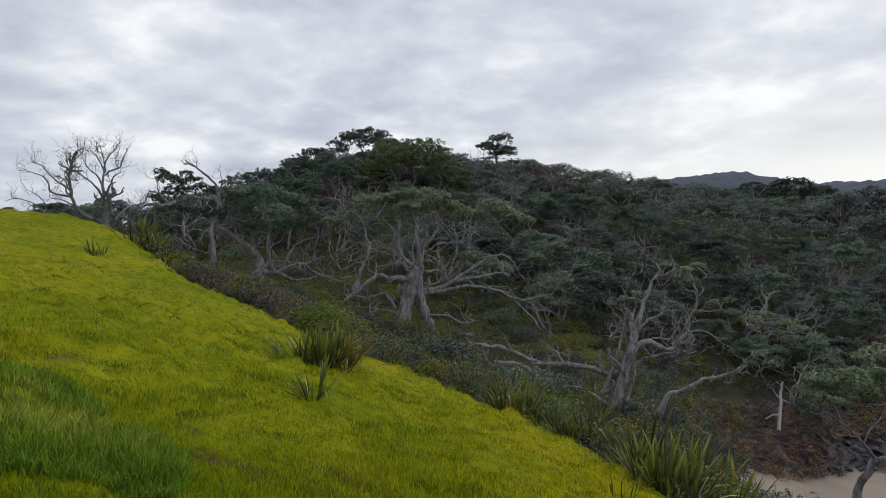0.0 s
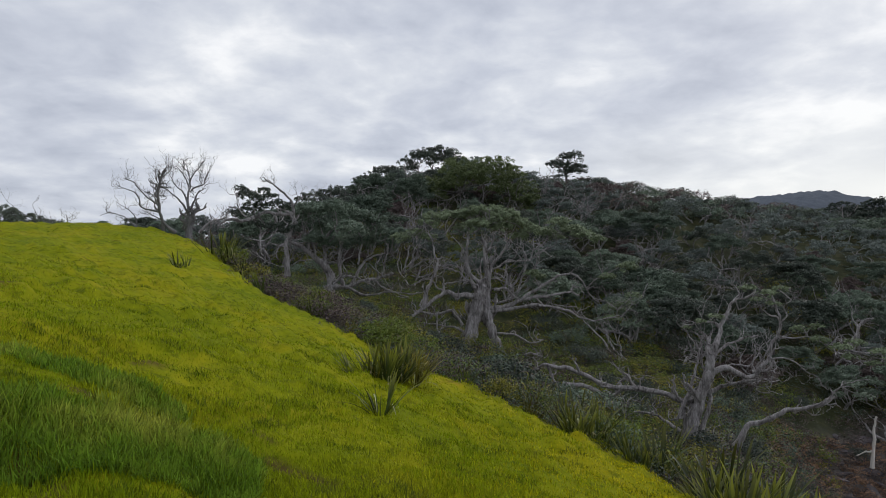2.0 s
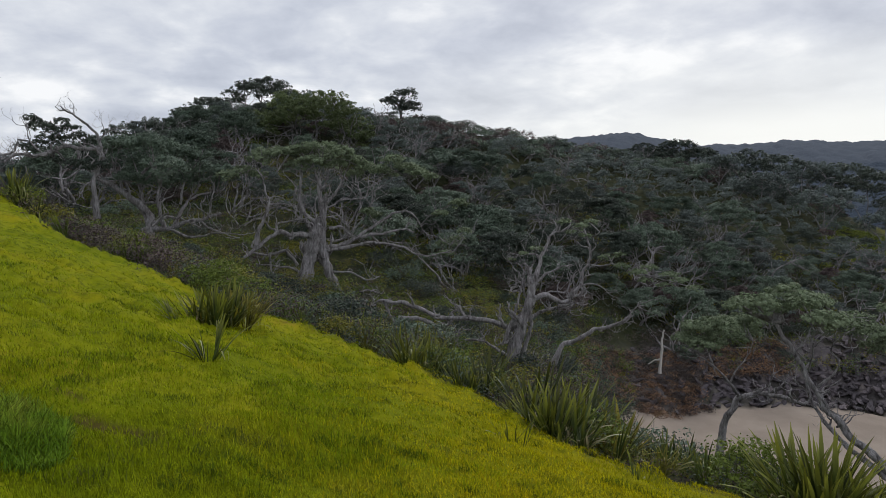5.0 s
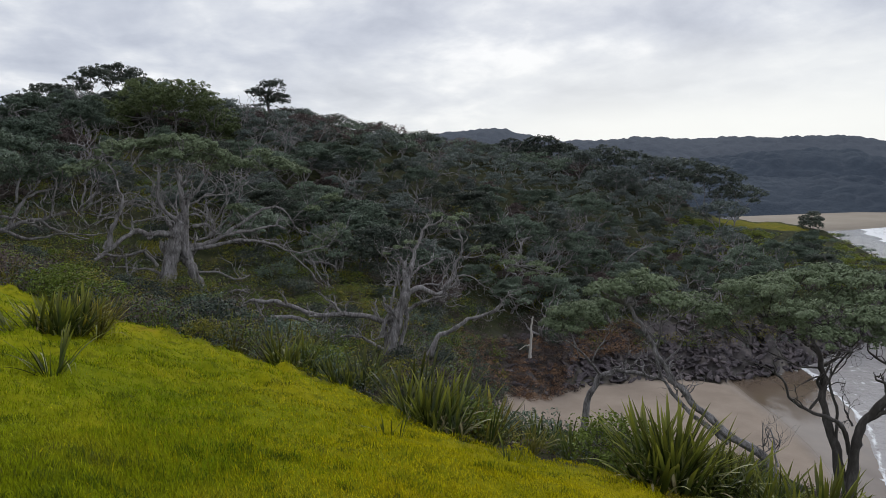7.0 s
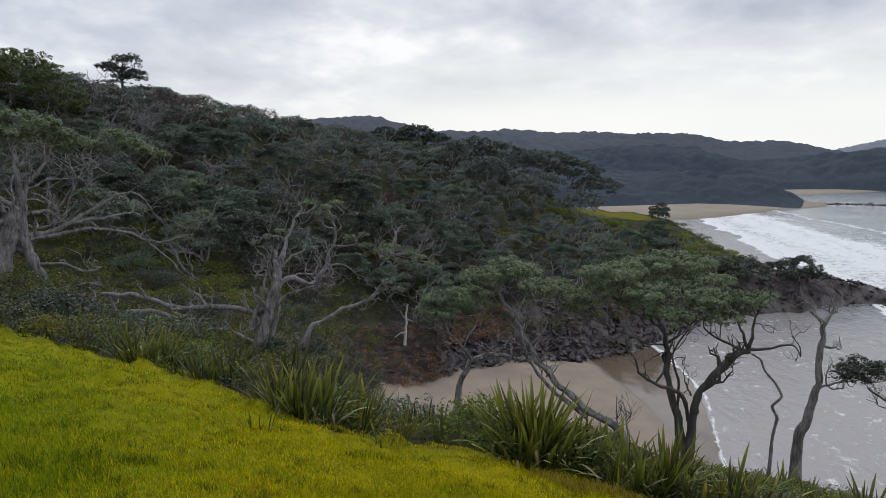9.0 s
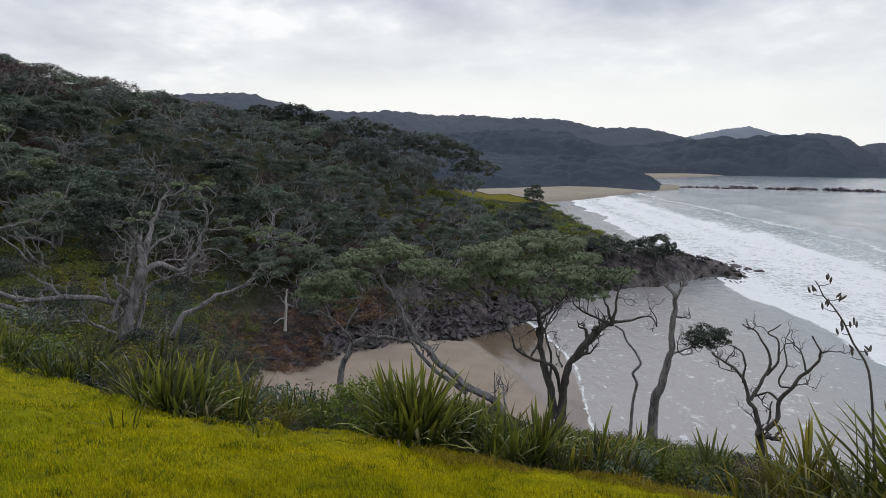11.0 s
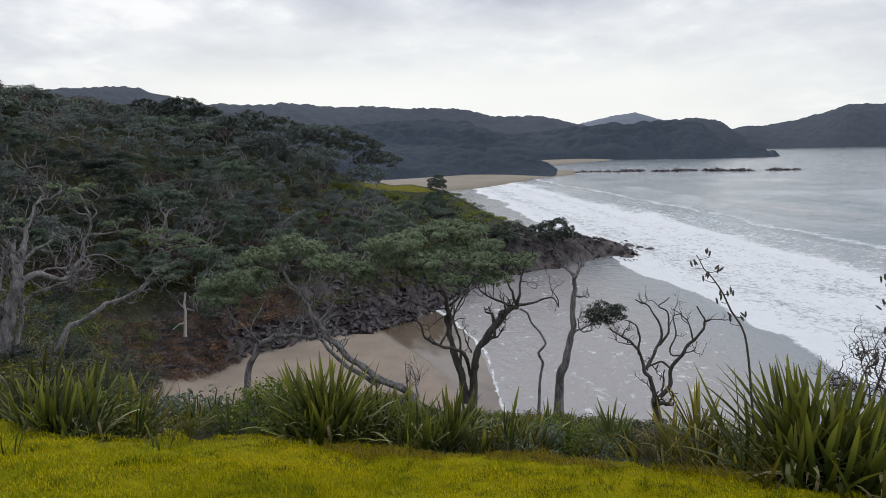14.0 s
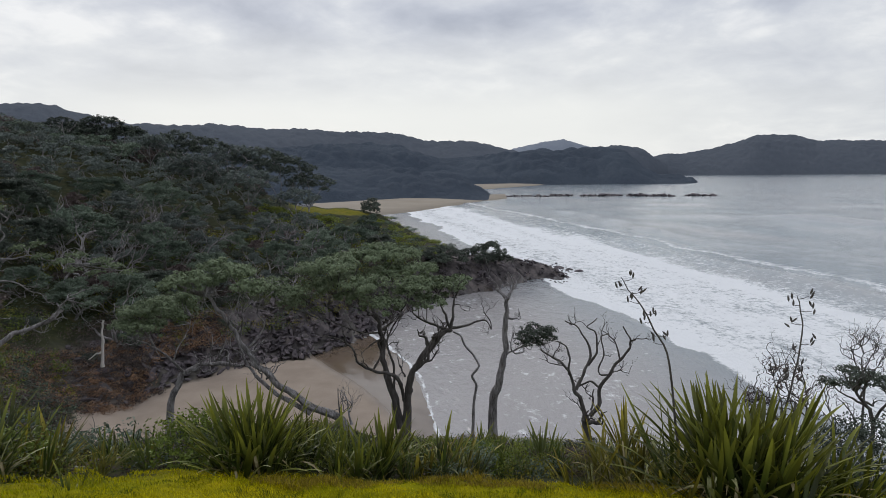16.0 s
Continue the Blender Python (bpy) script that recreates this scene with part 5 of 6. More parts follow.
T.build("twiggy_shrub", "brown twiggy half-bare shrub on the bank edge", "shrub", bark="bark_dark", leaf="leaf_brown", leaf_size=0.03, per=1500, flat=0.9, twigs=7, twig_length=0.5)

T = Limbs(-93.2, 17, 9.65, 852)
T.limb(0.09, 0.05, (0.00, -0.07), (0.01, 0.55), (-0.19, 0.98), (-0.37, 1.28))
T.limb(0.06, 0.03, (-0.00, 0.57), (0.18, 1.06), (0.26, 1.41))
T.limb(0.05, 0.02, (-0.19, 0.98), (-0.52, 1.11), (-0.82, 1.33))
T.limb(0.04, 0.02, (-0.76, -0.20), (-0.85, 0.49), (-1.02, 0.94))
T.limb(0.04, 0.02, (-0.43, -0.11), (-0.38, 0.52), (-0.62, 0.88))
T.limb(0.03, 0.015, (-0.56, -0.17), (-0.71, 0.38), (-0.95, 0.74))
T.clumps((-0.99, 1.41, 0.18), (-0.77, 1.48, 0.22), (-0.53, 1.55, 0.24), (-0.28, 1.57, 0.24), (-0.03, 1.59, 0.26), (0.22, 1.56, 0.26), (0.42, 1.44, 0.22), (-0.32, 1.42, 0.19))
T.build("umbrella_tree", "dark flat-topped tree on thin stems at the bank edge", bark="bark_dark", leaf="leaf_dark", leaf_size=0.036, per=5200, flat=0.5, twigs=3, twig_length=0.5)

T = Limbs(-92.4, 19, 10.20, 842)
T.limb(0.06, 0.02, (0.06, -1.05), (0.04, 0.01), (-0.03, 0.52), (-0.11, 0.88))
T.limb(0.03, 0.01, (-0.00, 0.45), (-0.23, 0.86), (-0.35, 1.18))
T.limb(0.03, 0.01, (-0.04, 0.60), (0.12, 1.07), (0.22, 1.38))
T.limb(0.02, 0.01, (-0.08, 0.81), (-0.07, 1.19), (-0.15, 1.45))
T.limb(0.02, 0.01, (0.04, 0.31), (0.25, 0.80), (0.41, 1.12))
T.build("bare_sapling", "bare fine-branched sapling above the surf", bark="bark_dark", twigs=7, twig_length=0.5)

# ---- bush on the hillside ----
def bush_tree(seed, height, width, leaf="leaf", bark="bark", leaf_size=0.085, per=1150, lean=0.0, label="", stems=3, n=20, reach=0.55):
    """A wind-shorn tree: short forked trunk, crooked limbs, flat tiers of leaf clumps on top."""
    rng = np.random.default_rng(seed)
    t = thing("bush_tree", 0, 0, 0, label or "wind-shorn olive green coastal tree on the bush hillside", "tree", "hillside trees")
    tubes, ends = [], []
    for k in range(stems):
        a = rng.uniform(0, 6.28)
        tb, en = bough(rng, (0, 0, -0.5), (0.7 * math.cos(a) + lean, 0.7 * math.sin(a), 0.9), height * reach, 0.026 * height, 2, 0.3, 0.08, 2)
        tubes += tb
        ends += en
    part("trunk", smooth(mesh_np("trunk", *join(tubes))), bark, t)
    th, q = rng.uniform(0, 6.28, n), np.sqrt(rng.uniform(0, 1, n))
    S = np.stack([q * np.cos(th) * width * 0.45 + lean * height * 0.5, q * np.sin(th) * width * 0.45, height * (0.95 - 0.42 * q ** 2) + rng.normal(0, 0.06 * height, n)], -1)
    if n:
        part("crown", mesh_np("crown", *pads(rng, S, rng.uniform(0.10, 0.18, n) * width, 0.5, leaf_size, per)), leaf, t)
    return t


KINDS = [
    dict(height=4.2, width=6.0, leaf="leaf"), dict(height=3.6, width=5.0, leaf="leaf"), dict(height=4.6, width=5.2, leaf="leaf_dark"),
    dict(height=3.2, width=5.5, leaf="leaf_grey", stems=4, reach=0.75, n=14), dict(height=5.0, width=6.5, leaf="leaf"), dict(height=2.6, width=4.2, leaf="leaf_brown"),
    dict(height=4.4, width=5.0, leaf="leaf_grey", stems=5, n=10, reach=0.85), dict(height=3.8, width=4.6, leaf="leaf_dark", stems=2)]
LABELS = ["wind-shorn olive green coastal tree on the bush hillside", "low dense dark green tree in the hillside bush", "dark rounded tree crowding the hillside",
          "grey-green tree with pale bare limbs on the hillside", "broad spreading olive tree on the hillside", "low brownish scrub tree on the hillside",
          "thin grey tree with many bare limbs", "small dark tree wedged in the hillside bush"]


def plant_hillside():
    rng = np.random.default_rng(77)
    first = {}
    placed, found = [], []
    for _ in range(9000):
        az, r = rng.uniform(-57, 58), math.exp(rng.uniform(math.log(44), math.log(150)))
        lower, crest = float(column(7, az)), float(column(9, az))
        if az > 30:
            ok = 62 < r < 95
        elif az > -20:
            ok = max(46, lower - 18) < r < crest + 6
        else:
            ok = lower + 2 < r < crest + (6 if az > -44 else -4)
        if not ok or (az < -41 and r > 104) or (az < -47 and r > 92) or (az < -52 and r > 84):
            continue
        x, y, z = spot(az, r)
        gap = 2.4 + r * 0.010
        if any((x - a) ** 2 + (y - b) ** 2 < gap * gap for a, b in placed):
            continue
        placed.append((x, y))
        k = int(rng.integers(len(KINDS)))
        if r > crest - 12 and az < -3:
            k = (2, 5, 7, 5)[int(rng.integers(4))]
        size = rng.uniform(0.6, 1.1) * (0.6 if -3 < az < 9 and 50 < r < 82 else 1.0) * (0.8 if az < -38 else 1.0) * (0.75 if r > crest - 14 and az < -8 else 1.0)
        found.append((r, k, size, Matrix.LocRotScale((x, y, z - 0.15), Euler((0, 0, rng.uniform(-0.9, 0.9))), None)))
        if len(found) >= 440:
            break
    found.sort(key=lambda f: f[0])
    for r, k, size, m in found[:290]:
        if k not in first:
            first[k] = bush_tree(100 + k, lean=0.18, label=LABELS[k], **KINDS[k])
            first[k].matrix_basis = m
        else:
            copy_thing(first[k], m @ Matrix.Scale(size, 4))
    # the far rest stands together as one wood
    names = ["leaf", "leaf_dark", "leaf_grey", "leaf_brown", "bark", "shrub"]
    pieces, mats = [], []
    for r, k, size, m in found[290:]:
        kind, A = KINDS[k], np.array(m @ Matrix.Scale(size, 4))
        h, w, n = kind["height"], kind["width"], 15
        th, q = rng.uniform(0, 6.28, n), np.sqrt(rng.uniform(0, 1, n))
        S = np.stack([q * np.cos(th) * w * 0.42, q * np.sin(th) * w * 0.42, h * (0.85 - 0.45 * q ** 2) + rng.normal(0, 0.07 * h, n)], -1)
        V, F = pads(rng, S, rng.uniform(0.10, 0.19, n) * w, 0.5, 0.15, 190)
        pieces.append((V @ A[:3, :3].T + A[:3, 3], F))
        # half the far crowns take the lighter grey leaf, standing in for haze
        mats += [names.index("leaf_grey" if rng.random() < 0.5 else kind["leaf"])] * len(F)
        for _ in range(2):
            V, F = join(bough(rng, (rng.normal(0, 0.3 * w), rng.normal(0, 0.3 * w), 0), (0.2, 0, 1), h * 0.5, 0.1, 1)[0])
            pieces.append((V @ A[:3, :3].T + A[:3, 3], F))
            mats += [4] * len(F)
    for az in np.arange(-41, 22, 0.42):
        for back in (0, 5, 11):
            r = float(column(9, az)) - back + rng.uniform(-2, 2)
            x, y, z = spot(az + rng.uniform(-0.3, 0.3), r)
            w = rng.uniform(0.7, 1.5)
            V, F = pads(rng, [(x, y, z + 0.9 * w), (x + rng.normal(0, w), y + rng.normal(0, w), z + 0.5 * w)], [1.05 * w, 0.9 * w], 0.6, 0.15, 150)
            pieces.append((V, F))
            mats += [int(rng.choice([1, 2, 3, 0]))] * len(F)
    for _ in range(460):
        az, r = rng.uniform(-57.5, -40), rng.uniform(84, 150)
        x, y, z = spot(az, r)
        if z < 0.8 or (az > -52 and r > 120):
            continue
        w = rng.uniform(0.6, 1.3)
        V, F = pads(rng, [(x, y, z + 0.3 * w)], [0.9 * w], 0.45, 0.11, 330)
        pieces.append((V, F))
        mats += [int(rng.choice([0, 5, 5, 5]))] * len(F)
    me = mesh_np("hill_bush", *join(pieces))
    for n_ in names:
        me.materials.append(M[n_])
    me.polygons.foreach_set("material_index", np.array(mats, dtype=np.int32))
    tagged(new("hill_bush", me), "dense dark bush along the far hillside and ridge", "bush", kind="stuff")


plant_hillside()


def plant_bare():
    """Pale leafless limbs standing up through the bush."""
    rng = np.random.default_rng(207)
    kinds = [dict(height=4.6, stems=4, reach=0.6), dict(height=3.8, stems=3, reach=0.7), dict(height=5.2, stems=3, reach=0.6)]
    first, placed = {}, []
    for _ in range(900):
        if len(placed) >= 48:
            break
        az = rng.uniform(-50, 24)
        r = rng.uniform(float(column(5, az)) + 4, float(column(7, az)) + (16 if az > -15 else 24))
        x, y, z = spot(az, r)
        if any((x - p) ** 2 + (y - q) ** 2 < 14 for p, q in placed):
            continue
        placed.append((x, y))
        k = int(rng.integers(3))
        m = Matrix.LocRotScale((x, y, z), Euler((0, 0, rng.uniform(0, 6.28))), None)
        if k not in first:
            first[k] = bush_tree(700 + k, width=5.0, n=0, lean=0.35, label="leafless pale grey tree with crooked limbs in the bush", **kinds[k])
            first[k].matrix_basis = m
        else:
            copy_thing(first[k], m @ Matrix.Scale(rng.uniform(0.7, 1.15), 4))


plant_bare()


def crown_tree(name, label, az, r, z, pads_, leaf, leaf_size, per, stems, bark="bark"):
    """A larger tree with its own clumps: metres to the side, above the foot, and radius."""
    T = Limbs(az, r, z, int(abs(az) * 10 + r))
    for s in stems:
        T.limb(*s)
    T.clumps(*pads_)
    return T.build(name, label, bark=bark, leaf=leaf, leaf_size=leaf_size, per=per, flat=0.72, twigs=1, twig_length=1.2)


# the domed tree and the dark group on the hilltop
crown_tree("domed_tree", "large domed tree with pale forked stems under a green roof", 3.2, 80, 20.5,
           [(-6.2, 5.0, 1.7), (-4.4, 6.0, 1.8), (-2.4, 6.8, 2.0), (0, 7.2, 2.0), (2.3, 6.8, 1.9), (4.3, 5.9, 1.9), (6.0, 4.6, 1.7), (7.2, 3.2, 1.4), (-7.4, 3.6, 1.4), (-3.5, 5.0, 1.8), (-1, 5.8, 1.9), (1.5, 5.6, 1.9), (3.6, 4.8, 1.7), (5.5, 3.2, 1.5), (-5.6, 3.8, 1.5)],
           "leaf_dome", 0.11, 800, [(0.25, 0.1, (-1.5, 0), (-2.0, 1.8), (-1.4, 3.2), (-1.8, 4.6)), (0.2, 0.1, (-1.5, 0.3), (-0.4, 2.0), (0.8, 3.2), (0.9, 4.6)), (0.2, 0.1, (3.6, -0.5), (4.0, 1.0), (3.6, 2.6), (4.4, 3.9)), (0.16, 0.08, (3.8, 0), (5.2, 1.2), (5.4, 2.4))])
crown_tree("skyline_tree", "dark ragged tree crowning the hill", 7.2, 96, 27.9,
           [(-4.2, 3.6, 1.0), (-2.6, 4.3, 1.2), (-0.8, 4.5, 1.3), (1.0, 4.6, 1.3), (2.8, 4.4, 1.2), (4.2, 3.6, 1.1), (-3.4, 2.5, 1.2), (-1.5, 3.2, 1.4), (0.8, 3.2, 1.4), (2.8, 2.9, 1.3), (-5.6, 2.0, 1.0), (5.4, 2.6, 0.9)],
           "leaf_dark", 0.13, 620, [(0.3, 0.12, (0, -0.8), (0.2, 1.6), (-0.5, 3.2)), (0.2, 0.1, (0.1, 1), (1.5, 2.4), (2.6, 3.6)), (0.2, 0.1, (0.1, 0.8), (-1.8, 2), (-3.6, 3.0))], "bark_dark")
crown_tree("skyline_tree", "dark rounded tree on the shoulder of the hill", 12.2, 92, 25.0,
           [(-2.6, 2.8, 1.0), (-1.2, 3.6, 1.2), (0.4, 4.1, 1.2), (1.9, 3.8, 1.2), (3.2, 3.0, 1.0), (-2.0, 1.8, 1.2), (0, 2.6, 1.3), (2, 2.2, 1.3), (-3.8, 1.6, 0.9)],
           "leaf_dark", 0.13, 620, [(0.25, 0.1, (0, -0.8), (0.1, 1.4), (0.5, 3.0)), (0.18, 0.08, (0.1, 0.8), (-1.2, 1.8), (-2.2, 2.6))], "bark_dark")
crown_tree("skyline_tree", "dark flat-topped tree on the hill shoulder", 16.6, 84, 21.6,
           [(-3.0, 2.3, 1.1), (-1.2, 3.0, 1.3), (0.8, 3.4, 1.3), (2.6, 3.0, 1.2), (-0.2, 2.0, 1.3), (1.8, 1.8, 1.2), (4.0, 2.4, 1.0)],
           "leaf_dark", 0.13, 620, [(0.25, 0.1, (0, -0.8), (0.1, 1.2), (0.5, 2.4))], "bark_dark")
for az, r, high, w in ((-26.4, 120, 1.0, 0.8), (-30.6, 122, 1.2, 1.1), (-32.4, 118, 1.3, 1.1), (-34.4, 122, 1.6, 1.4), (-36.4, 119, 1.8, 1.5), (-38.4, 116, 2.0, 1.6), (-40.6, 121, 2.2, 1.8), (-42.8, 124, 2.3, 1.9), (-45.2, 127, 1.8, 1.5), (-35.6, 108, 1.4, 1.2), (-40.0, 105, 1.6, 1.4), (-44.0, 110, 1.3, 1.2)):
    # taller flat-topped trees with bare stems along the far shoulder of the hill
    crown_tree("shoulder_tree", "flat-topped dark tree with bare stems on the hill shoulder", az, r, spot(az, r)[2],
               [(-2.4 * w, 2.9 * high, 0.8 * w), (-1.2 * w, 3.4 * high, 0.9 * w), (0.2 * w, 3.7 * high, 0.9 * w), (1.6 * w, 3.5 * high, 0.9 * w), (2.8 * w, 3.0 * high, 0.8 * w), (-0.4 * w, 2.9 * high, 0.9 * w), (1.0 * w, 2.8 * high, 0.8 * w), (-1.8 * w, 2.3 * high, 0.6 * w), (2.2 * w, 2.4 * high, 0.6 * w)],
               "leaf_dark" if r > 118 else "leaf_grey", 0.15, 360, [(0.2, 0.08, (0, -0.8), (0.2, 1.2 * high), (0.1 * w, 3.2 * high)), (0.15, 0.06, (0.1, 0.5), (1.0 * w, 1.7 * high), (2.2 * w, 2.8 * high)), (0.15, 0.06, (0.1, 0.7), (-0.9 * w, 1.8 * high), (-2.0 * w, 2.7 * high))])
crown_tree("ridge_tree", "dark bushy tree standing on the ridge line", -28.9, 124, 22.6,
           [(-5.0, 1.2, 1.2), (-3.8, 1.9, 1.2), (-2.6, 1.8, 1.3), (-1.2, 2.6, 1.3), (0.6, 2.9, 1.3), (2.2, 2.5, 1.2), (0, 1.4, 1.6), (3.2, 1.5, 1.1), (4.6, 1.5, 1.1), (6.0, 0.9, 1.1), (-2.4, 0.7, 1.4), (2.4, 0.7, 1.4)],
           "leaf_dark", 0.15, 480, [(0.25, 0.1, (0, -0.8), (0.1, 1.0), (0.5, 2.2)), (0.16, 0.1, (0.4, -0.8), (1.4, 0.6), (2.0, 2.0))], "bark_dark")
crown_tree("point_tree", "dark dense tree on the rocky point", -61.2, 89, 2.6,
           [(-2.2, 1.6, 1.0), (-0.8, 2.4, 1.1), (0.8, 2.7, 1.1), (2.2, 2.0, 1.0), (3.2, 1.2, 0.8), (0, 1.3, 1.2), (1.6, 1.2, 1.0), (-3.2, 0.9, 0.8)], "leaf_dark", 0.11, 1000, [(0.15, 0.08, (0, -0.5), (0.2, 1.0), (0.4, 2.0))], "bark_dark")
crown_tree("point_tree", "low dark tree at the start of the rocky point", -57.2, 84, 3.2,
           [(-2.2, 1.4, 1.0), (-0.8, 2.2, 1.1), (0.8, 2.3, 1.1), (2.2, 1.6, 1.0), (0, 1.1, 1.2), (3.0, 1.0, 0.7)], "leaf_dark", 0.11, 1000, [(0.15, 0.08, (0, -0.5), (0.2, 1.0), (0.4, 2.0))], "bark_dark")
crown_tree("cliff_shrub", "dark square shrub on the edge of the grassy cliff", -50.7, 134, 8.4,
           [(-0.9, 1.2, 0.9), (0.4, 1.7, 1.0), (1.2, 1.0, 0.9), (0.2, 0.5, 1.2), (-0.8, 0.2, 1.0), (1.0, 0.2, 1.0)], "leaf_dark", 0.12, 900, [(0.15, 0.08, (0, -0.5), (0.1, 1.0))], "bark_dark")


crown_tree("crest_bush", "dark low bush showing over the grassy crest", 42.6, 52, 17.6,
           [(-1.6, 1.2, 0.9), (-0.3, 1.9, 0.8), (1.0, 1.3, 0.9), (2.4, 1.0, 0.8), (3.8, 0.8, 0.7), (5.2, 0.5, 0.6), (-3.0, 0.9, 0.9), (-4.4, 0.5, 0.9), (0.4, 0.6, 1.0), (-6, 0.3, 1.0), (-7.5, 0.3, 1.1), (-5, 0.2, 1.2), (-3, 0.2, 1.2), (-1, 0.2, 1.2), (1, 0.2, 1.2), (3, 0.1, 1.1)],
           "leaf_dark", 0.1, 1000, [(0.12, 0.05, (0, -0.8), (0.4, 0.9), (0.9, 2.1)), (0.1, 0.03, (0.2, 0.2), (1.4, 1.2), (1.6, 2.0))], "bark_dark")
T = Limbs(38.4, 50, 17.5, 91)
T.limb(0.1, 0.03, (0, 0), (0.3, 0.8), (-0.6, 1.4), (-1.0, 1.9))
T.limb(0.08, 0.03, (0.2, 0.5), (0.9, 1.1), (0.8, 1.8))
T.build("bare_low_tree", "small leafless shrub on the far side of the crest", bark="bark_dark", twigs=6, twig_length=0.7)


# ---- shrubs and scrub in the gully and on the bank ----
def shrub(seed, width, height, leaf, label, leaf_size, per, twiggy=0):
    rng = np.random.default_rng(seed)
    t = thing("shrub", 0, 0, 0, label, "shrub", "bank shrubs")
    tubes = []
    for k in range(4 + twiggy):
        a = rng.uniform(0, 6.28)
        tubes += bough(rng, (0, 0, -0.2), (math.cos(a), math.sin(a), 1.1), height * 0.6, 0.02, 2 if twiggy else 1, 0.3, 0.1, 2, side=4)[0]
    tagged(part("branching_stem", smooth(mesh_np("stems", *join(tubes))), "bark_dark", t), kind="stuff")
    n = 9
    th, q = rng.uniform(0, 6.28, n), np.sqrt(rng.uniform(0, 1, n))
    S = np.stack([q * np.cos(th) * width * 0.4, q * np.sin(th) * width * 0.4, height * (0.72 - 0.45 * q ** 2) + rng.normal(0, 0.05 * height, n)], -1)
    part("foliage", mesh_np("foliage", *pads(rng, S, rng.uniform(0.16, 0.26, n) * width, 0.8, leaf_size, per)), leaf, t)
    return t


SHRUBS = [
    (1.8, 1.0, "shrub", "rounded glossy green coastal shrub", 0.036, 1700, 0), (2.2, 1.2, "leaf", "olive green scrub bush in the gully", 0.055, 900, 1),
    (1.6, 0.9, "leaf_brown", "brownish dry scrub bush", 0.04, 1000, 3), (2.4, 1.3, "leaf_dark", "dark green scrub bush", 0.055, 900, 1), (1.5, 0.8, "shrub_yellow", "low yellow-green shrub near the grass edge", 0.038, 1500, 0)]


def plant_scrub():
    rng = np.random.default_rng(9)
    first, placed = {}, []

    def put(k, x, y, z, size):
        m = Matrix.LocRotScale((x, y, z), Euler((0, 0, rng.uniform(0, 6.28))), None)
        if k not in first:
            w, h, leaf, label, ls, per, tw = SHRUBS[k]
            first[k] = shrub(300 + k, w, h, leaf, label, ls, per, tw)
            first[k].matrix_basis = m
        else:
            copy_thing(first[k], m @ Matrix.Scale(size, 4))
    # bank just past the grass
    tries = 0
    while len(placed) < 150 and tries < 6000:
        tries += 1
        az = rng.uniform(-98, 29)
        edge = float(column(0, az))
        foot = float(column(1, az)) + (4 if az > -20 else 1)
        r = edge + 0.6 + (foot - edge) * rng.uniform(0, 1) ** 1.2
        x, y, z = spot(az, r)
        if any((x - a) ** 2 + (y - b) ** 2 < 1.1 for a, b in placed):
            continue
        placed.append((x, y))
        k = int(rng.choice([0, 1, 2, 3, 4], p=[0.3, 0.08, 0.27, 0.07, 0.28]))
        size = rng.uniform(0.55, 1.0) * (0.62 if az < -22 else 0.9)
        if az < -60:
            size *= 0.8
        put(k, x, y, z - 0.1, size)
    # taller brown and olive bushes crowding the top of the grass edge
    for _ in range(70):
        az = rng.uniform(9, 28)
        x, y, z = spot(az, float(column(0, az)) + rng.uniform(1.2, 11))
        put(int(rng.choice([2, 2, 2, 4, 0])), x, y, z - 0.1, rng.uniform(0.7, 1.25))
    # dark and brown bushes massed on the bank below the shelf
    for _ in range(34):
        az = rng.uniform(-75, -53)
        x, y, z = spot(az, float(column(0, az)) + rng.uniform(0.9, 4.5))
        put(int(rng.choice([2, 2, 0, 4, 0])), x, y, z - 0.05, rng.uniform(0.35, 0.6))
    # gully and lower hillside
    placed2, tries = [], 0
    while len(placed2) < 145 and tries < 8000:
        tries += 1
        az = rng.uniform(-52, 26)
        if az > -20:
            r0, r1 = float(column(1, az)) + 2, float(column(7, az)) + 8
        else:
            r0, r1 = float(column(5, az)) + 3.0, float(column(7, az)) + 26
        r = rng.uniform(r0, r1)
        x, y, z = spot(az, r)
        if any((x - a) ** 2 + (y - b) ** 2 < 1.9 for a, b in placed2):
            continue
        placed2.append((x, y))
        put(int(rng.choice([1, 2, 3, 4, 0], p=[0.36, 0.15, 0.36, 0.05, 0.08])), x, y, z - 0.15, rng.uniform(0.7, 1.35))


plant_scrub()
x, y, z = spot(-94.5, 12.2)
tagged(shrub(340, 2.6, 1.1, "leaf_dark", "dense dark rounded bush at the end of the bank", 0.03, 3000), "", "shrub").matrix_basis = pose(x, y, z)


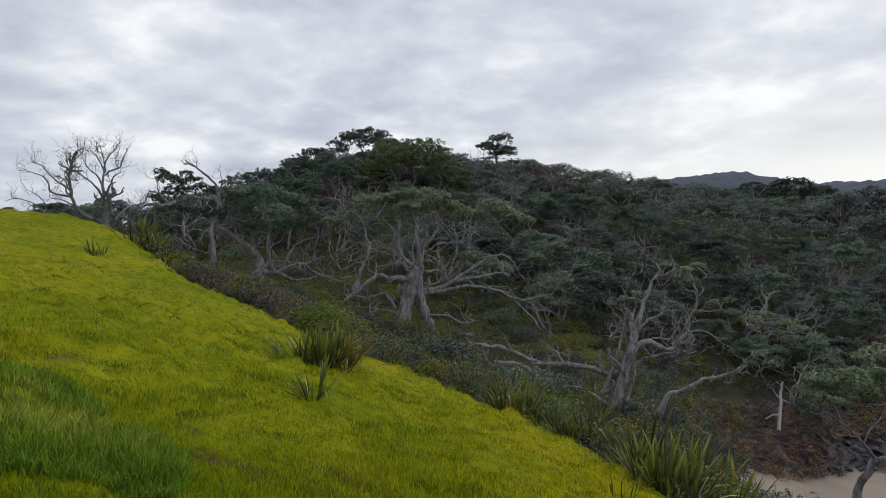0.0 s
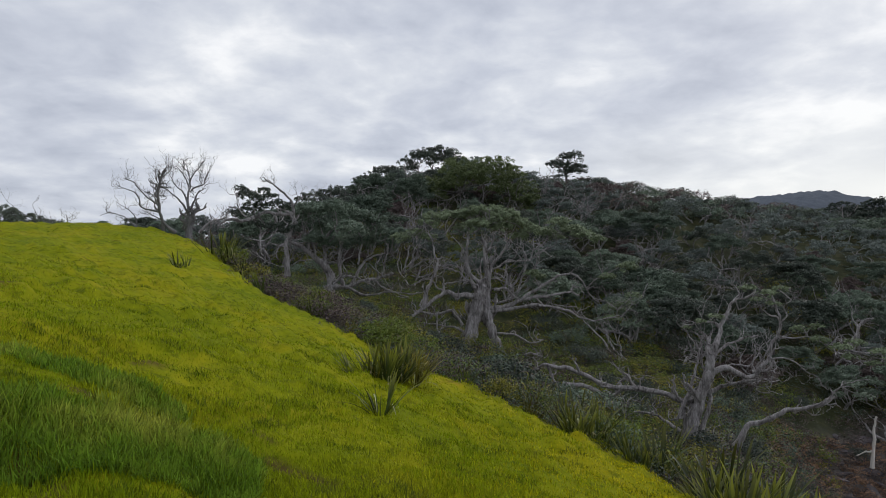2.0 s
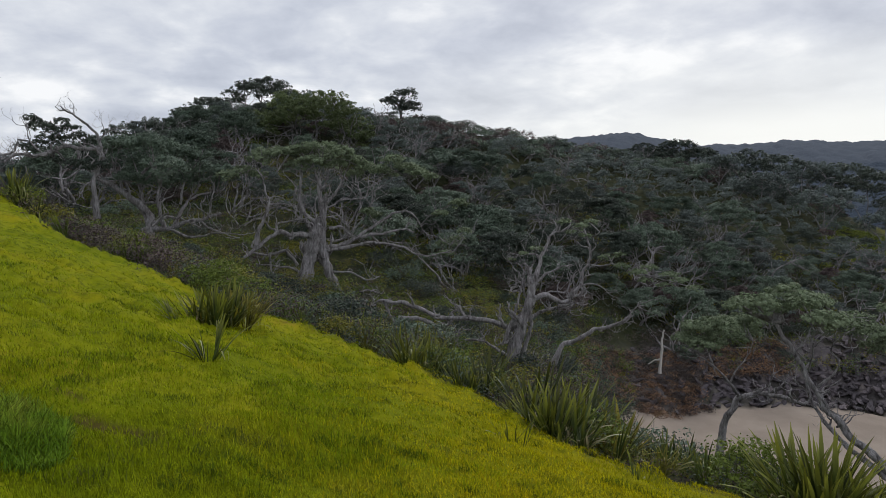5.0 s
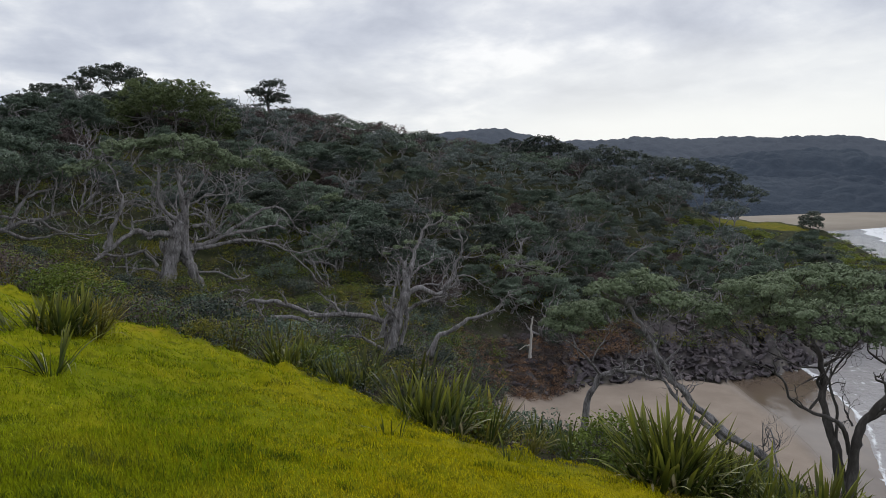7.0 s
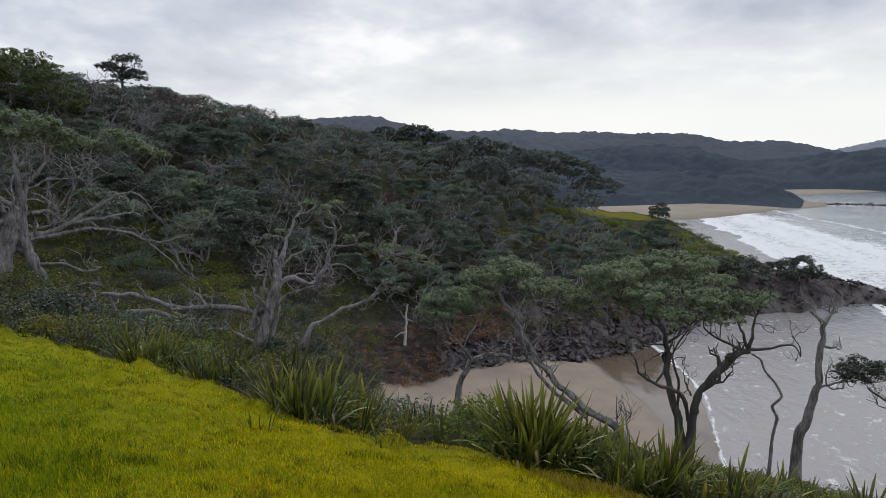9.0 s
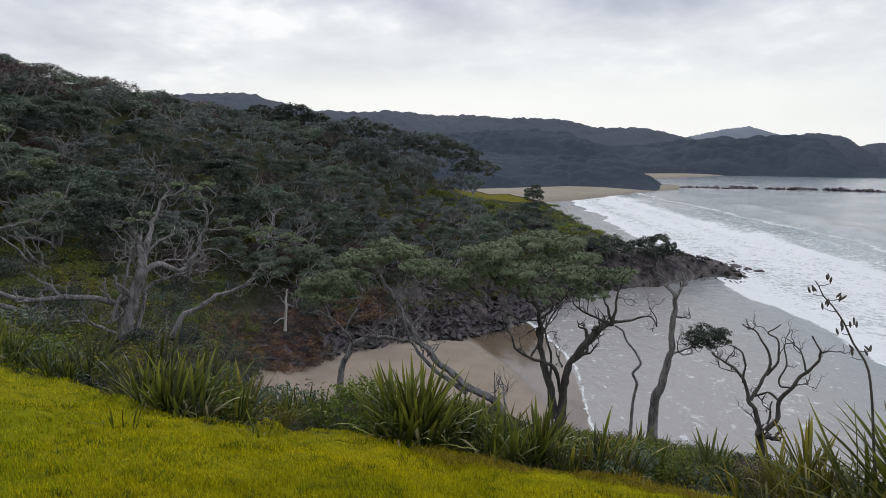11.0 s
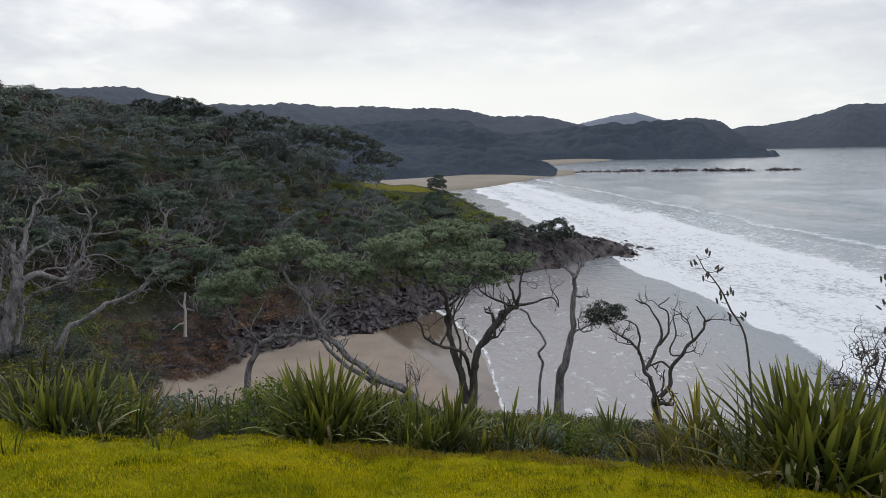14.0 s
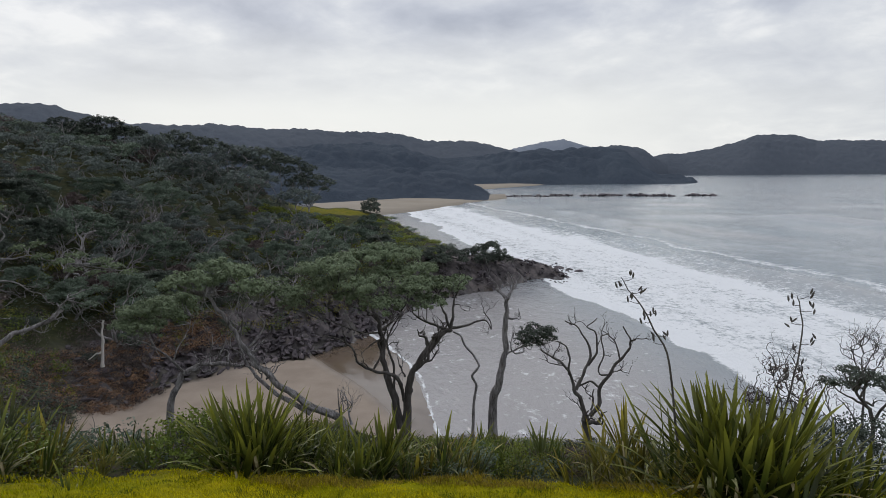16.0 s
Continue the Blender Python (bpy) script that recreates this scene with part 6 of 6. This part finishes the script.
def low_scrub():
    """The fern and scrub between the bushes, past counting."""
    rng = np.random.default_rng(19)
    names = ["leaf", "leaf_dark", "leaf_brown", "shrub", "shrub_yellow", "rust"]
    pieces, mats = [], []
    for _ in range(1700):
        az = rng.uniform(-55, 27)
        if az > -20:
            r0, r1 = float(column(0, az)) + 0.5, float(column(7, az)) + 10
        else:
            r0, r1 = float(column(5, az)) + 3.2, float(column(7, az)) + 30
        r = r0 + (r1 - r0) * rng.uniform(0, 1) ** 1.35
        x, y, z = spot(az, r)
        k = int(rng.choice(5, p=[0.24, 0.12, 0.28, 0.18, 0.18]))
        if az > 8 and r < 34 and rng.random() < 0.6:
            k = 2
        if -33 < az < -23 and r < float(column(5, az)) + 9:
            k = 2
        w = rng.uniform(0.4, 1.0) * (1 + r / 90)
        V, F = pads(rng, [(x, y, z + 0.15 * w), (x + rng.normal(0, 0.5 * w), y + rng.normal(0, 0.5 * w), z + 0.1)], [0.75 * w, 0.6 * w], 0.65, 0.020 + 0.0010 * r, 6500 / (r + 5))
        pieces.append((V, F))
        mats += [k] * len(F)
    for _ in range(560):
        az = rng.uniform(-22, 22)
        r = rng.uniform(float(column(1, az)) + 1, float(column(7, az)) + 4)
        x, y, z = spot(az, r)
        w = rng.uniform(0.7, 1.5)
        V, F = pads(rng, [(x, y, z + 0.1 * w)], [w], 0.4, 0.06, 230)
        pieces.append((V, F))
        mats += [int(rng.choice([3, 4, 4, 2, 3]))] * len(F)
    for _ in range(420):
        az = rng.uniform(-28, -17)
        r = rng.uniform(19, float(column(5, az)) + 6)
        if az < -25.5 and r > 30:
            continue
        x, y, z = spot(az, r)
        w = rng.uniform(0.5, 1.1)
        V, F = pads(rng, [(x, y, z + 0.15 * w)], [0.9 * w], 0.6, 0.065, 330)
        pieces.append((V, F))
        mats += [int(rng.choice(5, p=[0.3, 0.2, 0.35, 0.1, 0.05]))] * len(F)
    for _ in range(1500):
        az = rng.uniform(-98, -12)
        e, f = float(column(0, az)), float(column(1, az)) + 7.5
        r = e + 0.4 + (f - e) * rng.uniform(0, 1) ** 1.2
        x, y, z = spot(az, r)
        k = int(rng.choice(5, p=[0.12, 0.08, 0.26, 0.24, 0.30]))
        w = rng.uniform(0.2, 0.42)
        V, F = pads(rng, [(x, y, z + 0.1 * w), (x + rng.normal(0, 0.5 * w), y + rng.normal(0, 0.5 * w), z + 0.05)], [0.8 * w, 0.6 * w], 0.8, 0.028, 750)
        pieces.append((V, F))
        mats += [k] * len(F)
    for _ in range(640):
        az = rng.uniform(-38, -21)
        r = float(column(5, az)) + (rng.uniform(-2.0, 6.0) if az > -32 else rng.uniform(2.5, 6.5))
        x, y, z = spot(az, r)
        w = rng.uniform(0.3, 0.7)
        V, F = pads(rng, [(x, y, z + 0.2 * w)], [0.9 * w], 0.6, 0.06, 500)
        pieces.append((V, F))
        mats += [int(rng.choice([5, 5, 2]))] * len(F)
    me = mesh_np("low_scrub", *join(pieces))
    for n in names:
        me.materials.append(M[n])
    me.polygons.foreach_set("material_index", np.array(mats, dtype=np.int32))
    tagged(new("low_scrub", me), "low fern and brownish scrub covering the gully and bank", "scrub", kind="stuff")


low_scrub()


# ---- flax ----
def flax_leaf_mesh(seed, bend, droop, fold):
    """One sword leaf a metre long, keeled, leaning out along x; bend: how far it arches; fold: where it has snapped over."""
    rng = np.random.default_rng(seed)
    n = 9
    u = np.linspace(0, 1, n)
    ang = radians(82) - bend * u ** 1.6
    if fold:
        ang = np.where(u > fold, ang - droop, ang)
    step = 1.0 / (n - 1)
    x = np.concatenate([[0], np.cumsum(np.cos(ang[:-1]) * step)])
    z = np.concatenate([[0], np.cumsum(np.sin(ang[:-1]) * step)])
    y = 0.02 * np.sin(u * 3 + rng.uniform(0, 6))
    w = 0.0225 * np.minimum(1, 0.6 + 1.4 * u) * np.clip((1 - u) * 4.2, 0.03, 1) ** 0.8
    keel = 0.35 * w
    C = np.stack([x, y, z], -1)
    N = np.stack([-np.sin(ang), 0 * ang, np.cos(ang)], -1)
    L, Rr = C + np.array([0, 1, 0]) * w[:, None] + N * keel[:, None], C - np.array([0, 1, 0]) * w[:, None] + N * keel[:, None]
    V = np.stack([L, C, Rr], 1).reshape(-1, 3)
    F = []
    for i in range(n - 1):
        a = 3 * i
        F += [(a, a + 1, a + 4, a + 3), (a + 1, a + 2, a + 5, a + 4)]
    return V, np.array(F)


LEAF_SHAPES = [(0.05, 0, 0), (0.18, 0, 0), (0.34, 0, 0), (0.7, 0, 0), (1.2, 0, 0), (0.4, 2.2, 0.6), (0.7, 2.0, 0.5), (0.3, 2.4, 0.72), (1.7, 0, 0)]
FLAX_MESH = {}


def flax_mesh(k, material):
    if (k, material) not in FLAX_MESH:
        me = smooth(mesh_np("flax_leaf", *flax_leaf_mesh(50 + k, *LEAF_SHAPES[k])))
        me.materials.append(M[material])
        FLAX_MESH[k, material] = me
    return FLAX_MESH[k, material]


def leaf_poses(rng, count, length, spread):
    """Where the leaves of a clump stand: fans of leaves from a few crowns."""
    crowns = [(rng.normal(0, spread), rng.normal(0, spread)) for _ in range(max(3, count // 14))]
    for i in range(count):
        cx, cy = crowns[i % len(crowns)]
        turn = rng.uniform(0, 2 * math.pi)
        if rng.random() < 0.5 and (cx or cy):
            turn = math.atan2(cy, cx) + rng.normal(0, 0.7)
        q = rng.random()
        k = int(rng.choice([0, 1, 2])) if q < 0.54 else int(rng.choice([3, 3, 4])) if q < 0.78 else int(rng.choice([5, 6, 7])) if q < 0.95 else 8
        dry = "flax_dry" if k == 8 or (k in (5, 6) and rng.random() < 0.25) else "flax_pale" if k in (4, 5, 6, 7) and rng.random() < 0.4 else "flax"
        size = length * rng.uniform(0.55, 1.05) * (0.75 if k > 3 else 1)
        tilt = rng.uniform(-0.1, 0.8) * (0.55 + 0.45 * rng.random()) if k < 3 else rng.uniform(0.25, 0.85)
        yield k, dry, Matrix.LocRotScale((cx + 0.05 * math.cos(turn), cy + 0.05 * math.sin(turn), -0.05), Euler((rng.normal(0, 0.12), tilt, turn)), (size, size * rng.uniform(0.7, 1.2), size))


def hero_flax(az, r, count, length, spread, seed, label, tone="flax"):
    rng = np.random.default_rng(seed)
    x, y, z = spot(az, r)
    t = thing("flax_bush", x, y, z, label, "flax", "flax along the grass edge")
    for k, dry, m in leaf_poses(rng, count, length, spread):
        ob = part("leaf", flax_mesh(k, tone if dry == "flax" else dry), tone, t)
        ob.matrix_basis = m
    return t


def joined_flax(seed, count, length, spread, label):
    rng = np.random.default_rng(seed)
    out = {"flax": []}
    for k, dry, m in leaf_poses(rng, count, length, spread):
        V, F = flax_leaf_mesh(50 + k, *LEAF_SHAPES[k])
        A = np.array(m)
        out["flax"].append((V @ A[:3, :3].T + A[:3, 3], F))
    t = thing("flax_bush", 0, 0, 0, label, "flax", "flax along the grass edge")
    for mat, pieces in out.items():
        if pieces:
            part("leaf_fan", smooth(mesh_np("leaves", *join(pieces))), "flax_yellow" if seed == 62 else mat, t)
    return t


hero_flax(-84.2, 9.4, 500, 1.7, 0.42, 1, "large dark green flax bush with sword leaves and snapped tips")
hero_flax(-76.4, 9.3, 170, 1.0, 0.45, 21, "low yellowing flax spilling onto the grass", tone="flax_yellow")
hero_flax(-90.0, 10.2, 150, 1.2, 0.4, 22, "flax bush with long drooping pale leaves")
hero_flax(-39.9, 8.7, 300, 1.25, 0.2, 2, "upright green flax bush at the grass edge")
hero_flax(-44.8, 8.9, 100, 0.85, 0.25, 23, "smaller flax bush beside a taller one")
hero_flax(-50.8, 8.8, 220, 0.95, 0.33, 3, "broad green flax bush with drooping leaves")
hero_flax(-56.5, 9.0, 110, 0.8, 0.35, 24, "low olive flax bush on the bank", tone="flax_yellow")
hero_flax(-18.6, 9.4, 240, 1.0, 0.2, 4, "dark flax bush with pale folded leaves")
hero_flax(-22.8, 10.0, 110, 0.85, 0.25, 25, "yellow-green flax clump behind a darker one", tone="flax_yellow")
hero_flax(-5.6, 12.6, 150, 0.95, 0.28, 5, "flax bush with many drooping silvery leaves")
hero_flax(12.2, 11.0, 230, 0.85, 0.22, 6, "big rusty-tipped flax bush standing alone in the grass")
hero_flax(10.6, 11.4, 110, 0.75, 0.18, 26, "rusty flax clump growing out of a larger one", tone="flax_yellow")
hero_flax(12.6, 8.0, 24, 0.68, 0.06, 7, "small young flax with a few broad leaves")
hero_flax(28.7, 21.4, 60, 0.75, 0.15, 8, "small dark flax in the middle of the grass slope")
hero_flax(-14.9, 7.7, 14, 0.5, 0.05, 9, "young flax sprouting in the grass")
hero_flax(-26.5, 7.8, 18, 0.42, 0.15, 10, "sparse young flax shoots in the grass")
hero_flax(-9.8, 11.5, 70, 0.6, 0.2, 11, "low flax at the grass edge")
hero_flax(26.0, 27.0, 90, 1.3, 0.3, 12, "dark flax bush at the top of the grass edge")


def plant_flax():
    rng = np.random.default_rng(31)
    kinds = [joined_flax(61, 60, 0.95, 0.25, "olive flax bush on the bank below the grass"), joined_flax(62, 50, 0.8, 0.3, "low yellowing flax bush on the bank"), joined_flax(63, 70, 1.1, 0.3, "dense dark flax bush on the bank")]
    used, placed = set(), []
    for _ in range(1400):
        if len(placed) >= 230:
            break
        az = rng.uniform(-98, 26) if rng.random() < 0.6 else rng.uniform(0, 26)
        edge = float(column(0, az))
        r = edge + (rng.uniform(0.3, 4.5) if az > -6 else rng.uniform(0.5, 3.6))
        x, y, z = spot(az, r)
        if any((x - a) ** 2 + (y - b) ** 2 < (0.75 if az > -6 else 0.35) for a, b in placed):
            continue
        placed.append((x, y))
        k = int(rng.integers(3))
        m = Matrix.LocRotScale((x, y, z), Euler((0, 0, rng.uniform(0, 6.28))), None)
        size = rng.uniform(0.6, 1.05) * (0.72 if az < -22 else 1.0)
        if k in used:
            copy_thing(kinds[k], m @ Matrix.Scale(size, 4))
        else:
            kinds[k].matrix_basis = m
            used.add(k)


plant_flax()


def flower_spike(az, r, z, pts, pods, seed):
    T = Limbs(az, r, z, seed)
    T.limb(0.022, 0.010, *pts)
    C = T.lines[0][0]
    rng = np.random.default_rng(seed)
    t = thing("flax_flower_stalk", *T.foot, "dry dark flax flower stalk with seed pods", "flower stalk", "flax stalks", az)
    part("stalk", smooth(mesh_np("stalk", *tube(C, np.linspace(0.020, 0.007, len(C)), 6))), "bark_dark", t)
    V0, F0 = tube([(0, 0, 0), (0.0, 0, 0.03), (0.0, 0, 0.07), (0, 0, 0.1)], [0.004, 0.016, 0.014, 0.003], 5)
    pod = smooth(mesh_np("seed_pod", V0, F0))
    pod.materials.append(M["bark_dark"])
    for i in range(pods):
        k = int(len(C) * (0.35 + 0.64 * (i // 3) / max(1, pods // 3)))
        c = C[min(k, len(C) - 1)]
        s = 1 if (i // 3) % 2 else -1
        e = c + np.array([s * rng.uniform(0.08, 0.16), rng.normal(0, 0.05), rng.uniform(0.0, 0.06)])
        if i % 3 == 0:
            part("side_stem", mesh_np("side_stem", *tube([c, (c + e) / 2 + (0, 0, -0.01), e], [0.006, 0.005, 0.004], 4)), "bark_dark", t)
        ob = part("seed_pod", pod, "bark_dark", t)
        ob.matrix_basis = Matrix.LocRotScale(tuple(e + rng.normal(0, 0.035, 3)), Euler((rng.normal(0, 0.3), rng.normal(0, 0.4), 0)), (1.0,) * 3)
    return t


flower_spike(-79.0, 9.6, 11.4, [(0.05, 1.2), (-0.1, 1.75), (-0.36, 2.33), (-0.60, 2.75), (-0.82, 3.05)], 24, 5)
flower_spike(-88.0, 10.6, 11.0, [(-0.2, 0.8), (-0.08, 1.5), (0.02, 2.2), (0.03, 2.85), (-0.02, 3.15)], 24, 6)
flower_spike(-11.5, 11.0, 12.0, [(0.9, -0.1), (0.4, 0.25), (-0.1, 0.38), (-0.4, 0.5)], 15, 7)


# ---- shore rocks, reef and far beaches ----
def boulder(seed):
    rng = np.random.default_rng(seed)
    bm = bmesh.new()
    bmesh.ops.create_icosphere(bm, subdivisions=2, radius=1.0)
    cuts = [(rng.normal(0, 1, 3), rng.uniform(0.4, 0.75)) for _ in range(13)]
    for v in bm.verts:
        p = np.array(v.co)
        for n, d in cuts:
            n = n / np.linalg.norm(n)
            o = p @ n - d
            if o > 0:
                p = p - n * o
        v.co = p * np.array([1.2, 0.9, 0.62])
    me = bpy.data.meshes.new("boulder")
    bm.to_mesh(me)
    bm.free()
    me.materials.append(M["rock"])
    return me


BOULDERS = [boulder(400 + i) for i in range(6)]


def place_rock(x, y, z, size, rng, label="dark jagged shore rock"):
    ob = new("shore_rock", BOULDERS[int(rng.integers(len(BOULDERS)))])
    ob.matrix_basis = Matrix.LocRotScale((x, y, z), Euler((rng.normal(0, 0.25), rng.normal(0, 0.25), rng.uniform(0, 6.28))), (size, size * rng.uniform(0.7, 1.2), size * rng.uniform(0.6, 1.1)))
    return tagged(ob, label, "rock", "shore rocks")


def plant_rocks():
    rng = np.random.default_rng(13)
    for _ in range(110):
        az = rng.uniform(-69, -24)
        foot = float(column(5, az))
        if az > -31:
            continue
        r = foot + rng.uniform(-0.6, 5) + (rng.uniform(0, 14) if az < -56 else 0)
        x, y, z = spot(az, r)
        place_rock(x, y, max(z, -0.2) + 0.15, rng.uniform(0.2, 0.55) * (1.3 if az < -50 else 1.0), rng)
    for az, r in ((-67.4, 104), (-68.2, 106), (-66.3, 103), (-68.9, 104.5), (-65.5, 106), (-66.6, 107.5), (-63.5, 104), (-69.6, 103)):
        x, y = -r * math.sin(radians(az)), r * math.cos(radians(az))
        place_rock(x, y, -0.1, rng.uniform(0.8, 1.3), rng, "low wet black rock at the tip of the point")
    pieces = []
    proto = [(np.array([v.co[:] for v in me.vertices]), np.array([p.vertices[:] for p in me.polygons])) for me in BOULDERS]
    for _ in range(1500):
        az = rng.uniform(-69, -25)
        foot = float(column(5, az))
        if az > -31 and rng.random() < 0.75:
            continue
        r = foot + rng.uniform(-0.8, 7) + (rng.uniform(0, 14) if az < -55 else 0)
        x, y, z = spot(az, r)
        V, F = proto[int(rng.integers(6))]
        A = np.array(Matrix.LocRotScale((x, y, max(z, -0.2) + 0.1), Euler((0.35 + rng.normal(0, 0.2), rng.normal(0, 0.25), rng.normal(0.6, 0.4))), (rng.uniform(0.3, 1.1), rng.uniform(0.12, 0.45), rng.uniform(0.10, 0.34))))
        pieces.append((V @ A[:3, :3].T + A[:3, 3], F))
    me = mesh_np("shore_rubble", *join(pieces))
    me.materials.append(M["rock"])
    tagged(new("shore_rubble", me), "broken dark rock along the foot of the shore", "rubble", kind="stuff")
    # the reef across the bay
    for a0, a1, r, n, s in ((-62.0, -66.4, 432, 36, 2.2), (-67.3, -69.0, 440, 16, 2.4), (-69.6, -77.4, 436, 66, 2.4), (-78.6, -80.8, 445, 14, 2.2)):
        for i in range(n):
            az = a0 + (a1 - a0) * (i + rng.uniform(0, 1)) / n
            x, y = -r * math.sin(radians(az)), r * math.cos(radians(az))
            place_rock(x, y + rng.normal(0, 2), 0.0, s * rng.uniform(0.5, 1.5) * (1.7 if i == n // 3 else 1), rng, "black reef rock breaking the surf far out")
    # a rock in the wash below the bank
    x, y = -33 * math.sin(radians(-73.6)), 33 * math.cos(radians(-73.6))
    place_rock(x, y, 0.2, 1.0, rng, "dark rock in the wash below the bank")


plant_rocks()


def far_beach(name, pts_in, pts_out, label):
    """A strip of sand between its landward and seaward line, given by bearing and distance."""
    def line(pts, n):
        P = [(-r * math.sin(radians(a)), r * math.cos(radians(a)), 0) for a, r in pts]
        return curve(P, n)
    A, B = line(pts_in, 40), line(pts_out, 40)
    V = np.concatenate([A + (0, 0, 2.2), (A * 0.45 + B * 0.55) + (0, 0, 1.0), B + (0, 0, -0.3), B + (0, 0, -2.5), A + (0, 0, -2.5)])
    F = [(k * 40 + i, k * 40 + i + 1, (k + 1) * 40 + i + 1, (k + 1) * 40 + i) for k in range(4) for i in range(39)]
    me = smooth(mesh_np(name, V, np.array(F)))
    me.materials.append(M["far_sand"])
    return tagged(new(name, me), label, "beach", kind="structure")


far_beach("beach_1", [(-45.5, 316), (-51, 346), (-55, 376), (-59, 405), (-63, 420)], [(-46.5, 218), (-52, 240), (-55.5, 266), (-59.3, 330), (-63.2, 400)], "curving pale sand beach across the bay")
far_beach("beach_2", [(-58, 800), (-62, 850), (-66.5, 900)], [(-58, 560), (-61.5, 640), (-66.8, 860)], "thin strip of sand under the far headland")


# ---- grass ----
def grass_blades(name, count, az0, az1, r0, r1, length, width, material, label, seed, keep=None, tufts=0):
    rng = np.random.default_rng(seed)
    az = np.radians(rng.uniform(az0, az1, count))
    r = np.exp(rng.uniform(math.log(r0), math.log(r1), count))
    x, y = -r * np.sin(az), r * np.cos(az)
    if tufts:
        # gathered into small tussocks drawn out along the slope
        k = np.arange(count) % tufts
        wide = (0.05 + 0.012 * r[k]) * rng.uniform(0.5, 1.4, tufts)[k]
        x, y = x[k] + wide * rng.normal(0, 1.0, count), y[k] + wide * rng.normal(0, 0.45, count)
        r = np.hypot(x, y)
    z, past = land(x, y)
    on = (past < 0.25) & (rng.random(count) > 0.6 * bare(x, y))
    if keep is not None:
        on &= keep(x, y, rng)
    x, y, z, r = x[on], y[on], z[on], r[on]
    z = z + np.clip((r - 1.5) / 2, 0, 1) * turf(x, y)
    n = len(x)
    tall = length * rng.uniform(0.5, 1.2, n) * (1 + 0.3 * waves(x, y, 1.7, 41)) * (0.95 + 0.4 * np.clip(waves(x, y, 7.0, 43) + 0.5 * waves(x, y, 15.0, 44), -0.6, 1.6)) * np.clip(1.15 - r / 30, 0.45, 1)
    w = width * (1 + 0.12 * r) * rng.uniform(0.7, 1.3, n)
    lean_dir = rng.normal(2.3, 1.9, n) + 0.6 * waves(x, y, 0.8, 42)
    lean = rng.uniform(0.2, 1.25, n)
    D = np.stack([np.cos(lean_dir) * np.sin(lean), np.sin(lean_dir) * np.sin(lean), np.cos(lean)], -1)
    face = rng.uniform(0, 6.28, n)
    S = np.stack([np.cos(face), np.sin(face), 0 * face], -1)
    P = np.stack([x, y, z - 0.02], -1)
    mid = P + np.array([0, 0, 1]) * (tall * 0.35)[:, None] + D * (tall * 0.25)[:, None]
    tip = mid + D * (tall * 0.5)[:, None] - np.array([0, 0, 1]) * (tall * 0.12 * lean)[:, None]
    V = np.stack([P - S * w[:, None] * 0.4, mid - S * w[:, None] * 0.5, tip, mid + S * w[:, None] * 0.5], 1).reshape(-1, 3)
    me = mesh_np(name, V, np.arange(4 * n).reshape(-1, 4))
    me.materials.append(M[material])
    return tagged(new(name, me), label, "grass", kind="stuff")


def in_patch(x, y, rng):
    d = np.minimum(((x + 2.9) / 1.15) ** 2 + ((y - 4.0) / 0.7) ** 2, ((x + 3.9) / 1.0) ** 2 + ((y - 5.2) / 0.35) ** 2)
    return d + 0.3 * waves(x, y, 2.2, 51) + 0.3 * waves(x, y, 6.0, 53) < 1.0


def on_slope(x, y, rng):
    green = 1 / (1 + np.exp(-(bearing(x, y) + 8) / 6))
    return (rng.random(len(x)) < green) & (~in_patch(x, y, rng) | (rng.random(len(x)) < 0.6))


def on_shelf(x, y, rng):
    return rng.random(len(x)) > 1 / (1 + np.exp(-(bearing(x, y) + 8) / 6))


grass_blades("grass", 520000, -30, 58, 2.8, 42, 0.09, 0.0034, "blade", "short bright green pasture grass combed by the wind", 61, on_slope)
grass_blades("grass", 520000, -100, 16, 3.0, 18, 0.085, 0.0034, "blade_yellow", "short yellow-green pasture grass near the bank", 65, on_shelf)
grass_blades("long_grass", 150000, 10, 58, 2.6, 7.5, 0.15, 0.0055, "blade_long", "long lush dark green grass in a damp patch", 62, in_patch)


grass_blades("rough_grass", 80000, -98, 55, 3.8, 36, 0.10, 0.0036, "tuft", "darker tussocks scattered through the pasture", 63, None, 1150)


def along_edge(x, y, rng):
    past = land(x, y)[1]
    return (past > -0.45 + 0.5 * waves(x, y, 1.3, 81)) & (waves(x, y, 2.6, 82) > -0.1)


grass_blades("dry_grass", 130000, -98, -40, 6.0, 13, 0.14, 0.0036, "straw", "dead straw-coloured grass along the edge of the bank", 64, along_edge)
